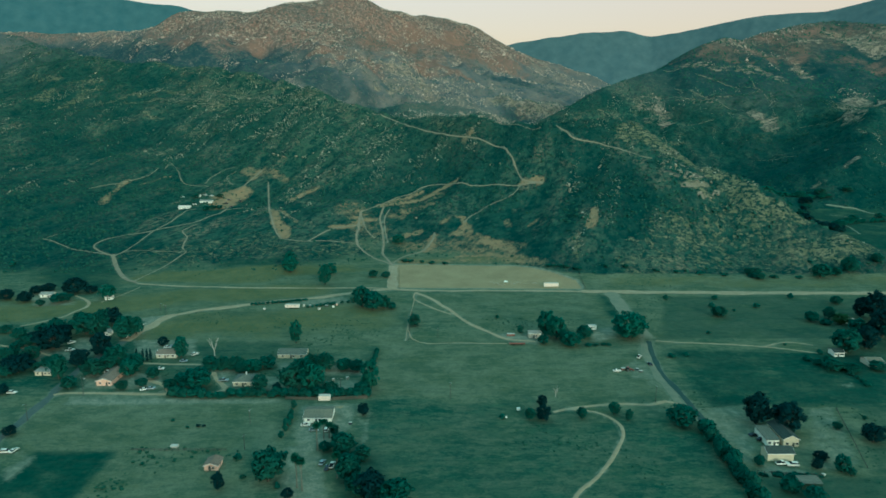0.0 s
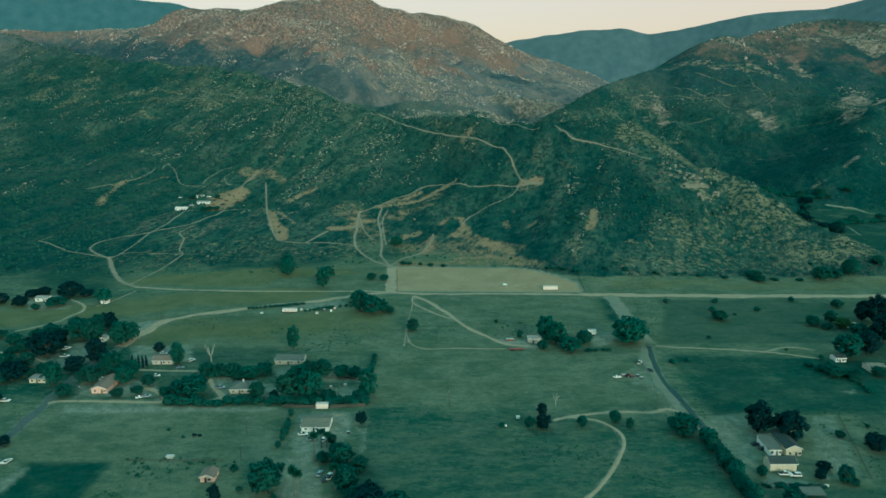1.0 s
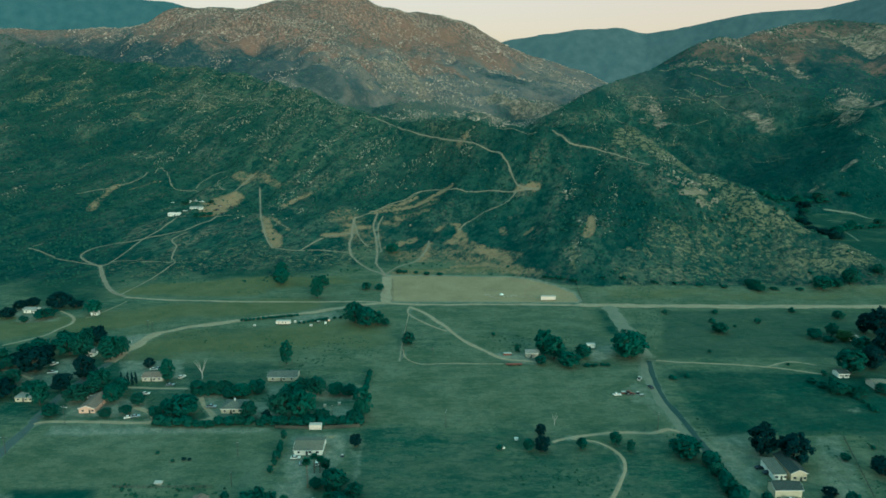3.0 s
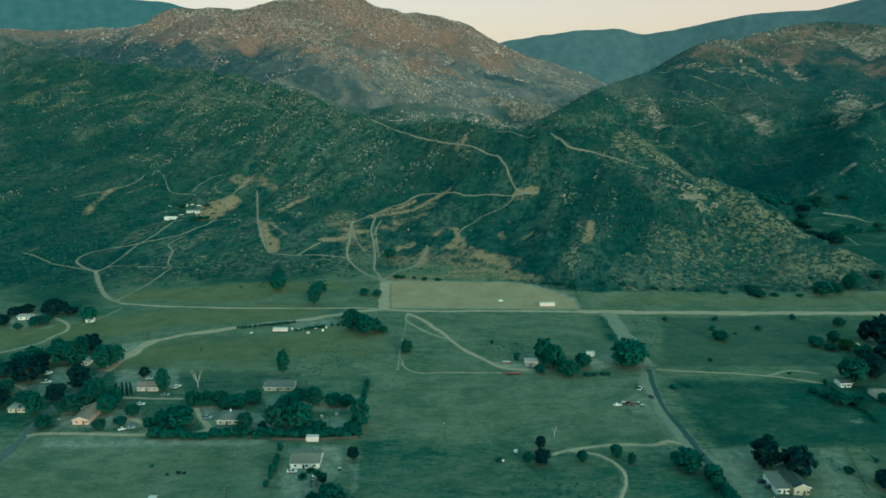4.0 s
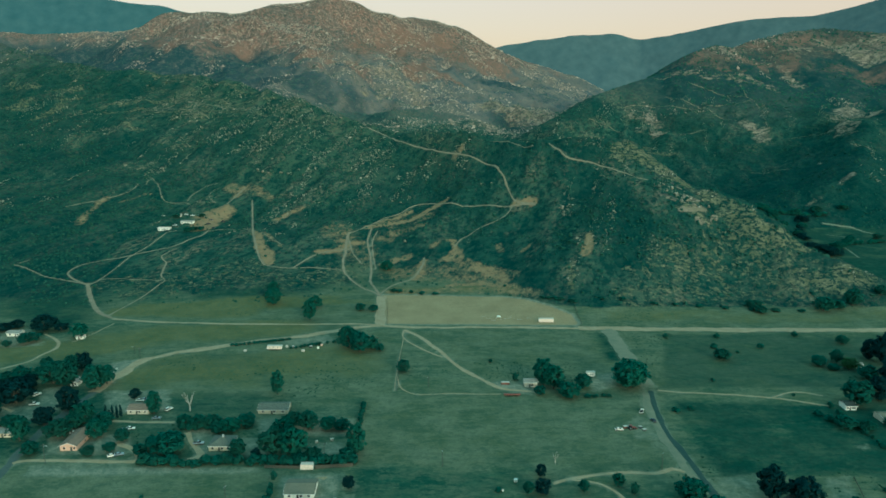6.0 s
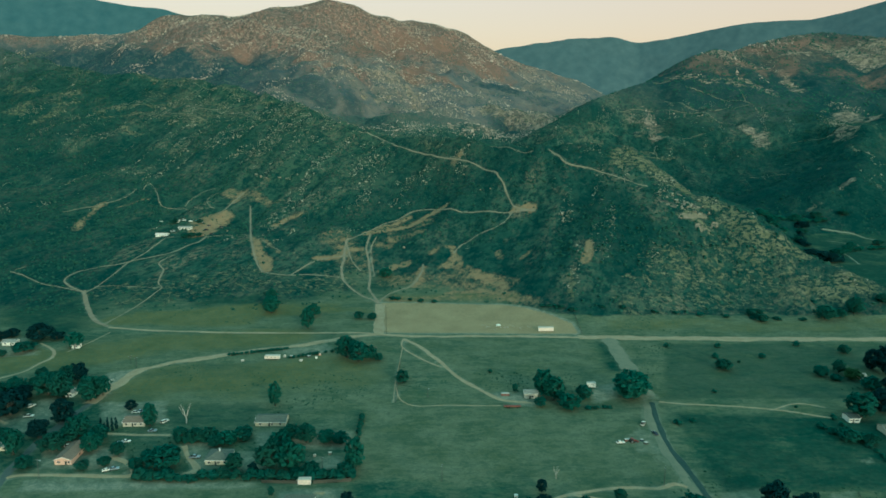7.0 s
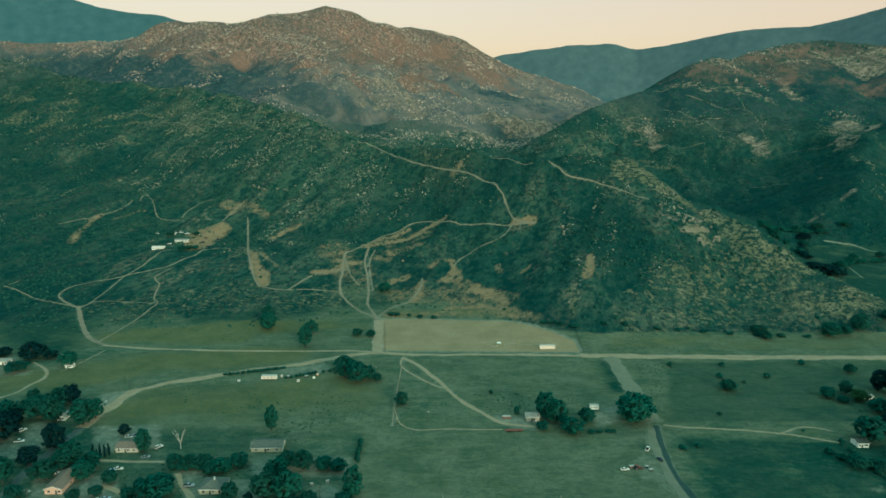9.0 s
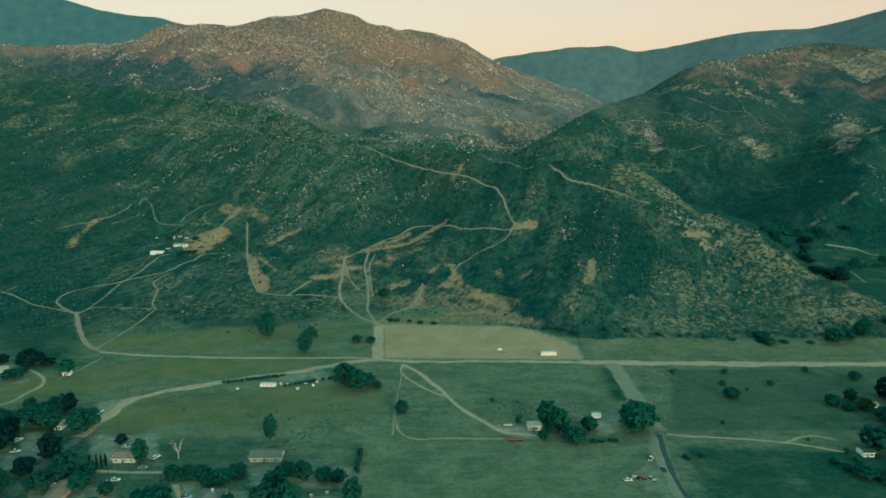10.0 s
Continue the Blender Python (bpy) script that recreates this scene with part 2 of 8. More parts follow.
def fbm(x, y, size, octaves=4, seed=0):
    """Layered noise, about -1..1."""
    total, amp, norm = 0.0, 1.0, 0.0
    for k in range(octaves):
        c, s = math.cos(0.6 * k + 0.3), math.sin(0.6 * k + 0.3)
        total = total + amp * (2 * value_noise(c * x - s * y, s * x + c * y, size / 2 ** k, seed + k) - 1)
        norm += amp
        amp *= 0.5
    return total / norm * 1.5


def ridge(px, py, line, drop, reach, slope):
    """Height of a ridge whose sides fall away from a crest line: the highest of what its stretches give."""
    top = None
    for (x0, y0, z0), (x1, y1, z1) in zip(line, line[1:]):
        dx, dy = x1 - x0, y1 - y0
        t = np.clip(((px - x0) * dx + (py - y0) * dy) / (dx * dx + dy * dy), 0, 1)
        d = np.hypot(px - x0 - t * dx, py - y0 - t * dy)
        h = z0 + t * (z1 - z0) - drop * (1 - np.exp(-d * d / (reach * (reach + d)))) - slope * d
        top = h if top is None else np.maximum(top, h)
    return top


FRONT_CREST = [(-1500, 1560, 360), (-1000, 1680, 298), (-756, 1540, 246), (-446, 1460, 205), (-330, 1380, 180), (-253, 1290, 168), (-180, 1180, 144),
               (-107, 1150, 131), (-17, 1060, 127), (72, 950, 119), (130, 905, 120), (198, 872, 122), (235, 872, 119), (258, 835, 97),
               (272, 795, 85), (289, 760, 73), (307, 734, 67), (319, 710, 63), (331, 688, 49), (343, 668, 39), (360, 640, 29), (379, 605, 14), (392, 580, 0)]
RIGHT_CREST = [(2400, 2000, 470), (1700, 2060, 372), (1330, 2120, 358), (1202, 2230, 388), (1090, 2200, 372), (973, 2150, 350), (855, 2080, 316), (789, 2030, 320),
               (731, 2000, 304), (634, 1960, 249), (533, 1900, 219), (439, 1850, 188), (306, 1700, 129), (270, 1560, 90)]
RIGHT_SPUR = [(1700, 1500, 300), (1100, 1450, 180), (875, 1450, 122), (720, 1180, 75), (641, 1052, 56)]
PEAK_CREST = [(-3000, 3500, 540), (-2278, 3748, 500), (-1938, 3800, 500), (-1600, 3740, 505), (-1408, 3700, 540), (-1292, 3700, 590), (-1136, 3650, 587), (-930, 3600, 575),
              (-847, 3600, 591), (-699, 3550, 612), (-609, 3500, 618), (-488, 3500, 648), (-428, 3550, 639), (-353, 3600, 628), (-225, 3750, 598), (-172, 3850, 586),
              (-116, 3950, 600), (6, 4050, 596), (101, 4120, 577), (200, 4180, 533), (303, 4250, 473), (391, 4300, 444), (577, 4300, 386), (807, 4250, 313), (938, 4150, 231)]
FAR_RIGHT = [(300, 4700, 470), (463, 4698, 514), (917, 4698, 578), (1182, 4698, 593), (1352, 4698, 552), (1640, 4600, 598), (1880, 4450, 648),
             (2300, 4260, 665), (2620, 4000, 760), (3600, 3600, 1000)]
FAR_LEFT = [(-700, 4348, 520), (-1100, 4348, 590), (-1380, 4348, 660), (-1480, 4348, 683), (-1565, 4348, 706), (-1810, 4348, 730), (-1948, 4348, 758), (-2298, 4348, 856), (-2900, 4200, 960), (-3800, 3800, 1050)]
# unseen ridge, added to block a low sun; at SUN_RISE the light clears it
UNSEEN_RIDGE = [(-4200, -1900, 330), (-1500, -2100, 345), (300, -2000, 335), (1800, -2150, 350), (4200, -1900, 330)]
APRON = [(-1100, 1150, 110), (-690, 1180, 95), (-440, 1000, 55), (-250, 930, 48), (-130, 930, 52)]
# crest, drop near the crest, its reach, further slope
RIDGES = [(FRONT_CREST, 10, 40, 0.345), (APRON, 2, 60, 0.15), (RIGHT_CREST, 90, 160, 0.30), (RIGHT_SPUR, 10, 60, 0.33),
          (PEAK_CREST, 330, 330, 0.13), (UNSEEN_RIDGE, 30, 150, 0.40)]
NEAR_MOUNDS = [(284, 707, 81, 43), (896, 1562, 170, 33), (281, 655, 75, -31), (-3, 880, 101, -28), (365, 632, 73, 20), (-195, 985, 113, 19), (111, 813, 93, -18), (-231, 915, 105, -18), (561, 1122, 129, 17), (314, 757, 87, -16), (343, 668, 77, -13), (-107, 1150, 132, -13), (-37, 743, 85, -12), (343, 590, 70, -12), (-330, 1380, 159, 12), (-180, 1170, 135, 12), (151, 783, 90, -11), (54, 654, 75, -11), (72, 950, 109, 11), (47, 701, 81, -10), (160, 871, 100, 10), (202, 591, 70, -10), (-33, 653, 75, -8), (8, 658, 76, 8)]
LOW_MOUNDS = [(223, 633, 73, -7), (248, 588, 70, 7), (171, 641, 74, 5), (711, 1571, 170, -3), (94, 615, 71, -2)]
CREST_MOUNDS = [(178, 3481, 110, -14), (-488, 3500, 110, 21), (-609, 3500, 110, 7), (-428, 3550, 110, 21), (-847, 3600, 110, -2), (-930, 3600, 110, -14), (-353, 3600, 110, 39), (-1136, 3650, 110, -9), (-1408, 3700, 110, -3), (-1494, 3700, 110, -3), (-225, 3750, 110, 26), (-172, 3850, 110, 3), (-440, 3863, 110, 144), (-116, 3950, 110, 4), (6, 4050, 110, 5), (101, 4120, 110, -5), (200, 4180, 110, 10), (807, 4250, 110, 2), (303, 4250, 110, -17), (391, 4300, 110, 12), (577, 4300, 110, 2)]
FAR_MOUNDS = [(754, 1753, 202, -16), (439, 1850, 213, 3), (941, 1853, 213, 2), (634, 1960, 225, -4), (762, 1963, 226, 5), (1182, 2004, 231, 17), (855, 2080, 239, 6), (1330, 2120, 244, -2), (973, 2150, 247, -10), (-448, 2577, 296, 76), (348, 2749, 316, -53), (-5, 3063, 330, -24), (-1029, 3163, 330, 129), (-1284, 3235, 330, -3), (-276, 3418, 330, -71)]


SPUR_EDGE = ([580, 605, 640, 668, 688, 710, 734, 760, 795, 835, 872, 1000], [392, 379, 360, 343, 331, 319, 307, 289, 272, 258, 240, 150])


def canyon_cut(x, y):
    """How much steeper the spur falls on its canyon side."""
    d = np.clip(x - np.interp(y, *SPUR_EDGE) - 8, 0, 130)
    return 0.36 * d * np.clip((y - 600) / 60, 0, 1) * np.clip((960 - y) / 90, 0, 1) * np.clip((640 - x) / 150, 0, 1)


def hills(x, y):
    """The hills' height before the valley floor cuts them off."""
    top = np.full(np.shape(x), -60.0)
    for line, drop, reach, slope in RIDGES:
        h = ridge(x, y, line, drop, reach, slope)
        k = 9.0
        m = np.maximum(top, h)
        top = m + k * np.log1p(np.exp(-np.abs(top - h) / k)) - 0.0
    for mx, my, r, h in NEAR_MOUNDS + LOW_MOUNDS + FAR_MOUNDS + CREST_MOUNDS:
        top = top + h * np.exp(-((x - mx) ** 2 + (y - my) ** 2) / (r * r))
    return top - canyon_cut(x, y)


def rills(x, y):
    """0 on the ribs of the slopes, rising into the rills between them."""
    sx = x - 0.3 * y + 25 * fbm(x, y, 180, 2, 33)
    return np.abs(fbm(sx, 0.22 * y, 60, 2, 41))


def crest_calm(x, y):
    """Near 0 along the far crests, whose outline is smooth, and 1 away from them."""
    calm = np.ones(np.shape(x))
    for line in (PEAK_CREST, RIGHT_CREST):
        for (x0, y0, _), (x1, y1, _) in zip(line, line[1:]):
            dx, dy = x1 - x0, y1 - y0
            t = np.clip(((x - x0) * dx + (y - y0) * dy) / (dx * dx + dy * dy), 0, 1)
            d2 = (x - x0 - t * dx) ** 2 + (y - y0 - t * dy) ** 2
            calm = np.minimum(calm, 1 - 0.85 * np.exp(-d2 / 160.0 ** 2))
    return calm


def terrain(x, y):
    x, y = np.asarray(x, float), np.asarray(y, float)
    h = hills(x, y)
    k = 2.0
    base = np.where(h > 60, h, k * np.log1p(np.exp(np.minimum(h, 60) / k)))
    rough = np.clip(base / 40.0, 0, 1) * np.clip(np.hypot(x, y) / 1000, 0.6, 2.2)
    wx = x + 40 * fbm(x, y, 260, 2, 31)
    gully = np.abs(fbm(wx, y, 150, 3, 5))
    gully2 = np.abs(fbm(x, y, 420, 2, 15)) * np.clip((y - 1500) / 800, 0, 1)
    z = base + rough * (3.5 - 11 * gully + 1.6 * fbm(x, y, 60, 3, 9)) * np.where(y > 1700, crest_calm(x, y), 1.0) + (8 - 36 * gully2 - 20 * np.abs(fbm(wx, y, 170, 3, 27))) * np.clip((y - 1500) / 800, 0, 1) * rough * 0.8 * crest_calm(x, y)
    # ribs and rills that run down the slopes
    ribs = (1.6 - 6.0 * rills(x, y) + 1.3 * fbm(x - 0.3 * y, 0.4 * y, 20, 2, 43)) * np.clip(base / 30, 0, 1) * np.clip((2000 - y) / 500, 0, 1)
    z = z + ribs
    return z + 0.35 * fbm(x, y, 70, 2, 3) * np.clip(1 - base / 20, 0, 1)

# ---- plan: fields, bare ground, tracks ----
DRY_FIELDS, BARE_PATCHES, STREAKS, TRACKS, LUSH_FIELDS = [], [], [], [], []


def field(amount, *poly):
    DRY_FIELDS.append((list(poly), amount))


def lush_field(amount, *poly):
    LUSH_FIELDS.append((list(poly), amount))


def bare_ground(amount, *poly):
    BARE_PATCHES.append((list(poly), amount))


def track(kind, width, label, *line):
    TRACKS.append((list(line), width, kind, label))


def streak(kind, width, amount, *line):
    """A drift of one ground cover along a line: soil, tan or golden grass, rocks, dense brush and shade, pale rock or
    red earth.
    """
    STREAKS.append((kind, width, amount, list(line)))


track("dirt_road", 8, "wide pale graded dirt road along the hill foot", (381, 528), (319, 529), (275, 530), (209, 533), (138, 535), (111, 536))
track("dirt_road", 4.2, "pale graded dirt road beside the dirt arena", (111, 536), (53, 539), (-11, 539), (-38, 543))
track("dirt_road", 2.7, "pale compacted dirt track across dry grass", (-43, 545), (-62, 548), (-131, 549), (-178, 552), (-227, 557), (-255, 563))
track("dirt_road", 8, "broad pale dirt apron at the road junction", (-41, 541), (-43, 575), (-46, 623))
track("dirt_road", 5.6, "pale compacted dirt track across dry grass", (-43, 545), (-74, 532), (-98, 520), (-123, 511), (-146, 501), (-160, 494), (-179, 485), (-194, 473))
track("dirt_road", 7, "wide pale gravel lane beside a white rail fence", (-194, 475), (-199, 455), (-201, 437), (-203, 421))
track("asphalt_lane", 4.2, "worn grey asphalt lane beside dry fields", (-203, 421), (-207, 385), (-206, 351), (-204, 335), (-203, 320), (-201, 303), (-201, 290), (-199, 264))
track("dirt_road", 2.9, "pale compacted dirt track across dry grass", (-22, 533), (-11, 518), (2, 492), (14, 464), (25, 445), (35, 431), (42, 424), (59, 420))
track("dirt_road", 1.5, "pale compacted dirt track across dry grass", (-22, 532), (-22, 515), (-8, 492), (6, 476))
track("dirt_road", 0.6, "faint wheel track beside a fence line", (-22, 515), (-23, 486), (-24, 448), (-24, 421))
track("farm_track", 9.5, "broad dull dirt connector between fields", (131, 533), (133, 526), (133, 497), (131, 462), (130, 441), (131, 427))
track("farm_lane", 3.1, "worn dark asphalt lane curving beside dry fields", (131, 419), (126, 398), (124, 380), (122, 362), (123, 350), (124, 338), (124, 326), (124, 306), (125, 286))
track("farm_track", 4.0, "dull dirt verge along the asphalt lane", (126, 416), (122, 395), (120, 375), (119, 354), (119, 337), (120, 323), (121, 310))
track("dirt_road", 1.5, "pale compacted dirt track across dry grass", (135, 420), (148, 417), (182, 412), (204, 406), (221, 398), (227, 396))
track("dirt_road", 1.1, "pale compacted dirt track across dry grass", (199, 408), (212, 415), (222, 415), (230, 410))
track("dirt_road", 2.2, "pale looping farm drive in green grass", (54, 317), (60, 320), (75, 324), (90, 326), (104, 325), (113, 329), (118, 326))
track("dirt_road", 1.7, "pale looping farm drive in green grass", (63, 320), (74, 317), (80, 310), (83, 301), (81, 290), (73, 273), (63, 257), (54, 247), (49, 239))
track("dirt_road", 2.9, "pale house driveway along a hedge", (-203, 338), (-197, 341), (-173, 340), (-146, 339), (-146, 345), (-152, 352), (-162, 357), (-166, 355))
track("dirt_road", 2.0, "pale strip driveway behind the houses", (-180, 383), (-159, 381), (-141, 381))
track("dirt_road", 3.4, "pale driveway between hedges", (-130, 369), (-123, 356), (-115, 345), (-120, 340))
track("dirt_road", 1.9, "pale compacted dirt track across dry grass", (-288, 452), (-271, 470), (-268, 485), (-265, 495), (-268, 506), (-277, 517), (-288, 526))
track("dirt_road", 0.7, "faint wheel track across dry grass", (-260, 508), (-258, 513), (-253, 529), (-249, 551))
track("dirt_road", 0.9, "faint curving wheel track along the field edge", (-23, 443), (-21, 429), (-17, 421), (-9, 416), (10, 417), (27, 416), (40, 416))
track("dirt_road", 2.1, "pale compacted dirt track across dry grass", (-278, 414), (-258, 408), (-236, 395))

field(0.85, (-200, 315), (-197, 330), (-80, 329), (-74, 282), (-135, 279), (-191, 279))
field(0.8, (-142, 278), (-85, 278), (-83, 239), (-142, 240))
field(-0.55, (-179, 279), (-143, 279), (-142, 240), (-183, 240))
field(-0.35, (-38, 334), (111, 311), (119, 296), (117, 238), (-36, 239))
field(0.85, (-40, 409), (123, 403), (121, 338), (-37, 337))
field(0.85, (-213, 478), (-37, 515), (-26, 413), (-191, 418))
field(1.2, (-282, 502), (-245, 546), (-43, 545), (-199, 484))
field(0.45, (-323, 438), (-360, 517), (-277, 517), (-263, 490))
# green field, darkened further for light falloff toward the view's right edge
field(-0.35, (134, 405), (264, 396), (240, 322), (131, 323))
field(0.7, (-302, 568), (-276, 606), (-48, 606), (-44, 551), (-252, 561))
field(0.25, (127, 582), (416, 579), (388, 539), (119, 542))
field(0.5, (-24, 527), (118, 527), (107, 424), (43, 434))
field(0.2, (131, 527), (339, 518), (280, 422), (136, 424))
# village ground: shade among its trees put in as greener, darker grass
field(-0.5, (-248, 346), (-290, 411), (-198, 426), (-166, 352))
field(-0.3, (-138, 378), (-41, 386), (-37, 337), (-107, 338))
field(0.3, (129, 282), (149, 262), (171, 246), (231, 342), (181, 326))
lush_field(0.85, (-179, 279), (-143, 279), (-142, 240), (-183, 240))
# the village ground again, tree shade put into the grass colour
lush_field(0.4, (-254, 346), (-308, 427), (-270, 437), (-195, 426), (-163, 345))
lush_field(0.25, (-181, 386), (-41, 386), (-36, 335), (-159, 336))
lush_field(0.5, (174, 522), (373, 517), (309, 422), (138, 424))
lush_field(0.75, (138, 405), (262, 393), (240, 322), (134, 322))
lush_field(0.3, (-38, 334), (111, 311), (119, 296), (117, 238), (-36, 239))
lush_field(0.6, (127, 256), (196, 256), (181, 235), (124, 235))
lush_field(0.6, (-47, 288), (-34, 288), (-14, 235), (-42, 236))
lush_field(0.5, (258, 422), (341, 470), (250, 336), (222, 342))
lush_field(0.95, (123, 527), (127, 523), (128, 497), (126, 466), (116, 466), (119, 492))
# dark fields, light falloff at the view's right edge painted in as well
lush_field(0.4, (207, 323), (240, 322), (195, 254), (174, 254))
lush_field(0.35, (275, 513), (370, 512), (309, 422), (233, 423))
lush_field(0.5, (-161, 418), (-103, 419), (-102, 394), (-144, 393))
lush_field(0.35, (-192, 468), (-157, 485), (-89, 479), (-109, 445), (-168, 436))
bare_ground(1.0, (-48, 633), (-22, 632), (2, 628), (32, 627), (56, 621), (81, 604), (101, 583), (114, 567), (116, 548), (112, 541), (-40, 546))
bare_ground(0.75, (29, 434), (43, 436), (66, 434), (61, 413), (43, 419))
bare_ground(0.64, (98, 439), (105, 447), (117, 450), (115, 434), (111, 424), (97, 417), (93, 420))
bare_ground(0.56, (126, 429), (140, 431), (131, 413), (125, 391), (123, 370), (121, 354), (118, 355), (114, 371), (117, 399))
bare_ground(0.5, (102, 378), (116, 390), (118, 370), (118, 355), (103, 355))
bare_ground(0.55, (125, 412), (128, 410), (119, 368), (117, 327), (113, 329), (109, 361))
bare_ground(0.53, (127, 322), (154, 326), (148, 298), (127, 259), (124, 277))
bare_ground(0.7, (127, 259), (137, 270), (148, 260), (155, 256), (139, 253))
bare_ground(0.62, (-79, 327), (-41, 328), (-42, 299), (-55, 278), (-70, 278), (-71, 299))
bare_ground(0.6, (-71, 283), (-54, 283), (-43, 239), (-64, 239))
bare_ground(0.6, (-41, 324), (-35, 324), (-34, 293), (-33, 268), (-37, 268))
bare_ground(0.62, (-185, 264), (-182, 270), (-175, 277), (-174, 269), (-174, 257), (-175, 249))
bare_ground(0.6, (-194, 279), (-185, 280), (-175, 276), (-181, 274), (-191, 275))
bare_ground(0.7, (-195, 337), (-83, 333), (-80, 327), (-191, 325))
bare_ground(0.65, (-208, 345), (-207, 353), (-196, 338), (-200, 315), (-199, 300))
bare_ground(1.3, (-56, 327), (-49, 324), (-50, 319), (-55, 321))
bare_ground(0.6, (-132, 374), (-116, 374), (-103, 345), (-119, 344))
bare_ground(0.65, (-190, 373), (-156, 365), (-150, 345), (-175, 345))
bare_ground(0.6, (-65, 358), (-45, 358), (-43, 343), (-61, 343))
bare_ground(0.48, (180, 321), (196, 323), (174, 262), (151, 258))
bare_ground(0.6, (-103, 501), (-145, 500), (-122, 508), (-80, 531), (-71, 515), (-77, 492))
bare_ground(0.62, (-199, 424), (-158, 426), (-148, 395), (-183, 390))
bare_ground(0.62, (-98, 386), (-43, 386), (-41, 362), (-93, 366))
bare_ground(0.6, (-207, 378), (-177, 377), (-165, 345), (-193, 345))
bare_ground(0.55, (-104, 365), (-83, 363), (-80, 341), (-98, 341))
bare_ground(0.55, (-279, 427), (-246, 426), (-211, 386), (-236, 378))
bare_ground(0.62, (-237, 427), (-225, 432), (-206, 394), (-226, 394))
bare_ground(0.72, (-215, 470), (-196, 476), (-198, 450), (-206, 432))
bare_ground(0.7, (213, 351), (221, 351), (218, 345), (212, 346))
bare_ground(0.6, (-332, 533), (-307, 542), (-273, 502), (-304, 496))

# trails and ground cover of the hills
track("hill_trail", 3.51, "sandy dirt trail cut across the brushy hillside", (-256, 565), (-272, 578), (-289, 602), (-308, 635), (-319, 656))
track("hill_trail", 1.25, "sandy dirt trail cut across the brushy hillside", (-415, 705), (-395, 697), (-370, 680), (-341, 665), (-321, 655))
track("hill_trail", 0.78, "sandy dirt trail cut across the brushy hillside", (-412, 709), (-407, 720))
track("hill_trail", 1.72, "sandy dirt trail cut across the brushy hillside", (-319, 654), (-338, 669), (-351, 684), (-354, 699), (-349, 712), (-335, 717), (-317, 726), (-299, 739), (-275, 752), (-265, 780), (-257, 794), (-256, 816))
track("hill_trail", 1.17, "sandy dirt trail cut across the brushy hillside", (-316, 650), (-311, 665), (-310, 692), (-310, 718), (-308, 733), (-301, 757), (-298, 781), (-296, 798), (-289, 807))
track("hill_trail", 1.09, "sandy dirt trail cut across the brushy hillside", (-262, 569), (-259, 594), (-254, 626), (-251, 649), (-250, 661), (-257, 672), (-261, 689), (-264, 704), (-275, 722), (-272, 735), (-267, 744))
track("hill_trail", 0.62, "sandy dirt trail cut across the brushy hillside", (-313, 664), (-291, 666), (-253, 660))
track("hill_trail", 0.86, "sandy dirt trail cut across the brushy hillside", (-459, 899), (-443, 924), (-429, 940), (-415, 956), (-405, 979), (-413, 1044), (-410, 1054), (-390, 1022), (-362, 957), (-353, 938), (-342, 937), (-322, 942), (-294, 910), (-277, 917))
track("hill_trail", 0.78, "sandy dirt trail cut across the brushy hillside", (-324, 948), (-323, 979), (-315, 1000), (-298, 996))
track("hill_trail", 0.62, "sandy dirt trail cut across the brushy hillside", (-276, 915), (-288, 927), (-301, 974), (-289, 979))
track("hill_trail", 1.56, "sandy dirt trail cut across the brushy hillside", (-264, 891), (-263, 917), (-260, 942), (-252, 969))
track("hill_trail", 1.01, "sandy dirt trail cut across the brushy hillside", (-258, 807), (-246, 819), (-232, 826), (-203, 805))
track("hill_trail", 1.72, "sandy dirt trail cut across the brushy hillside", (-232, 922), (-220, 873), (-204, 809), (-191, 763), (-176, 718), (-165, 695))
track("hill_trail", 0.78, "sandy dirt trail cut across the brushy hillside", (-191, 791), (-171, 766), (-160, 753))
track("hill_trail", 1.25, "sandy dirt trail cut across the brushy hillside", (-165, 695), (-158, 692), (-141, 687), (-115, 692), (-94, 691), (-87, 689))
track("hill_trail", 1.33, "sandy dirt trail cut across the brushy hillside", (-136, 688), (-128, 707), (-120, 724), (-108, 737), (-95, 745), (-91, 749))
track("hill_trail", 2.18, "sandy dirt trail cut across the brushy hillside", (-47, 624), (-54, 636), (-63, 646), (-72, 660), (-81, 677), (-87, 691), (-91, 717), (-91, 736), (-93, 766), (-94, 790), (-92, 797))
track("hill_trail", 1.48, "sandy dirt trail cut across the brushy hillside", (-93, 796), (-78, 813), (-61, 846), (-42, 864), (-22, 882), (-5, 881), (25, 849), (57, 837), (87, 818), (102, 812), (117, 808))
track("hill_trail", 1.25, "sandy dirt trail cut across the brushy hillside", (-93, 783), (-85, 746), (-78, 727), (-71, 714))
track("hill_trail", 1.87, "sandy dirt trail cut across the brushy hillside", (-70, 814), (-71, 773), (-65, 738), (-61, 696), (-59, 666), (-52, 643), (-47, 624))
track("hill_trail", 1.09, "sandy dirt trail cut across the brushy hillside", (-62, 808), (-66, 781), (-63, 745), (-57, 704))
track("hill_trail", 1.56, "sandy dirt trail cut across the brushy hillside", (-47, 631), (-40, 650), (-33, 661), (-21, 672), (-14, 692), (-10, 712), (-9, 729))
track("hill_trail", 1.33, "sandy dirt trail cut across the brushy hillside", (23, 751), (31, 772), (47, 785), (66, 793), (82, 801), (91, 815))
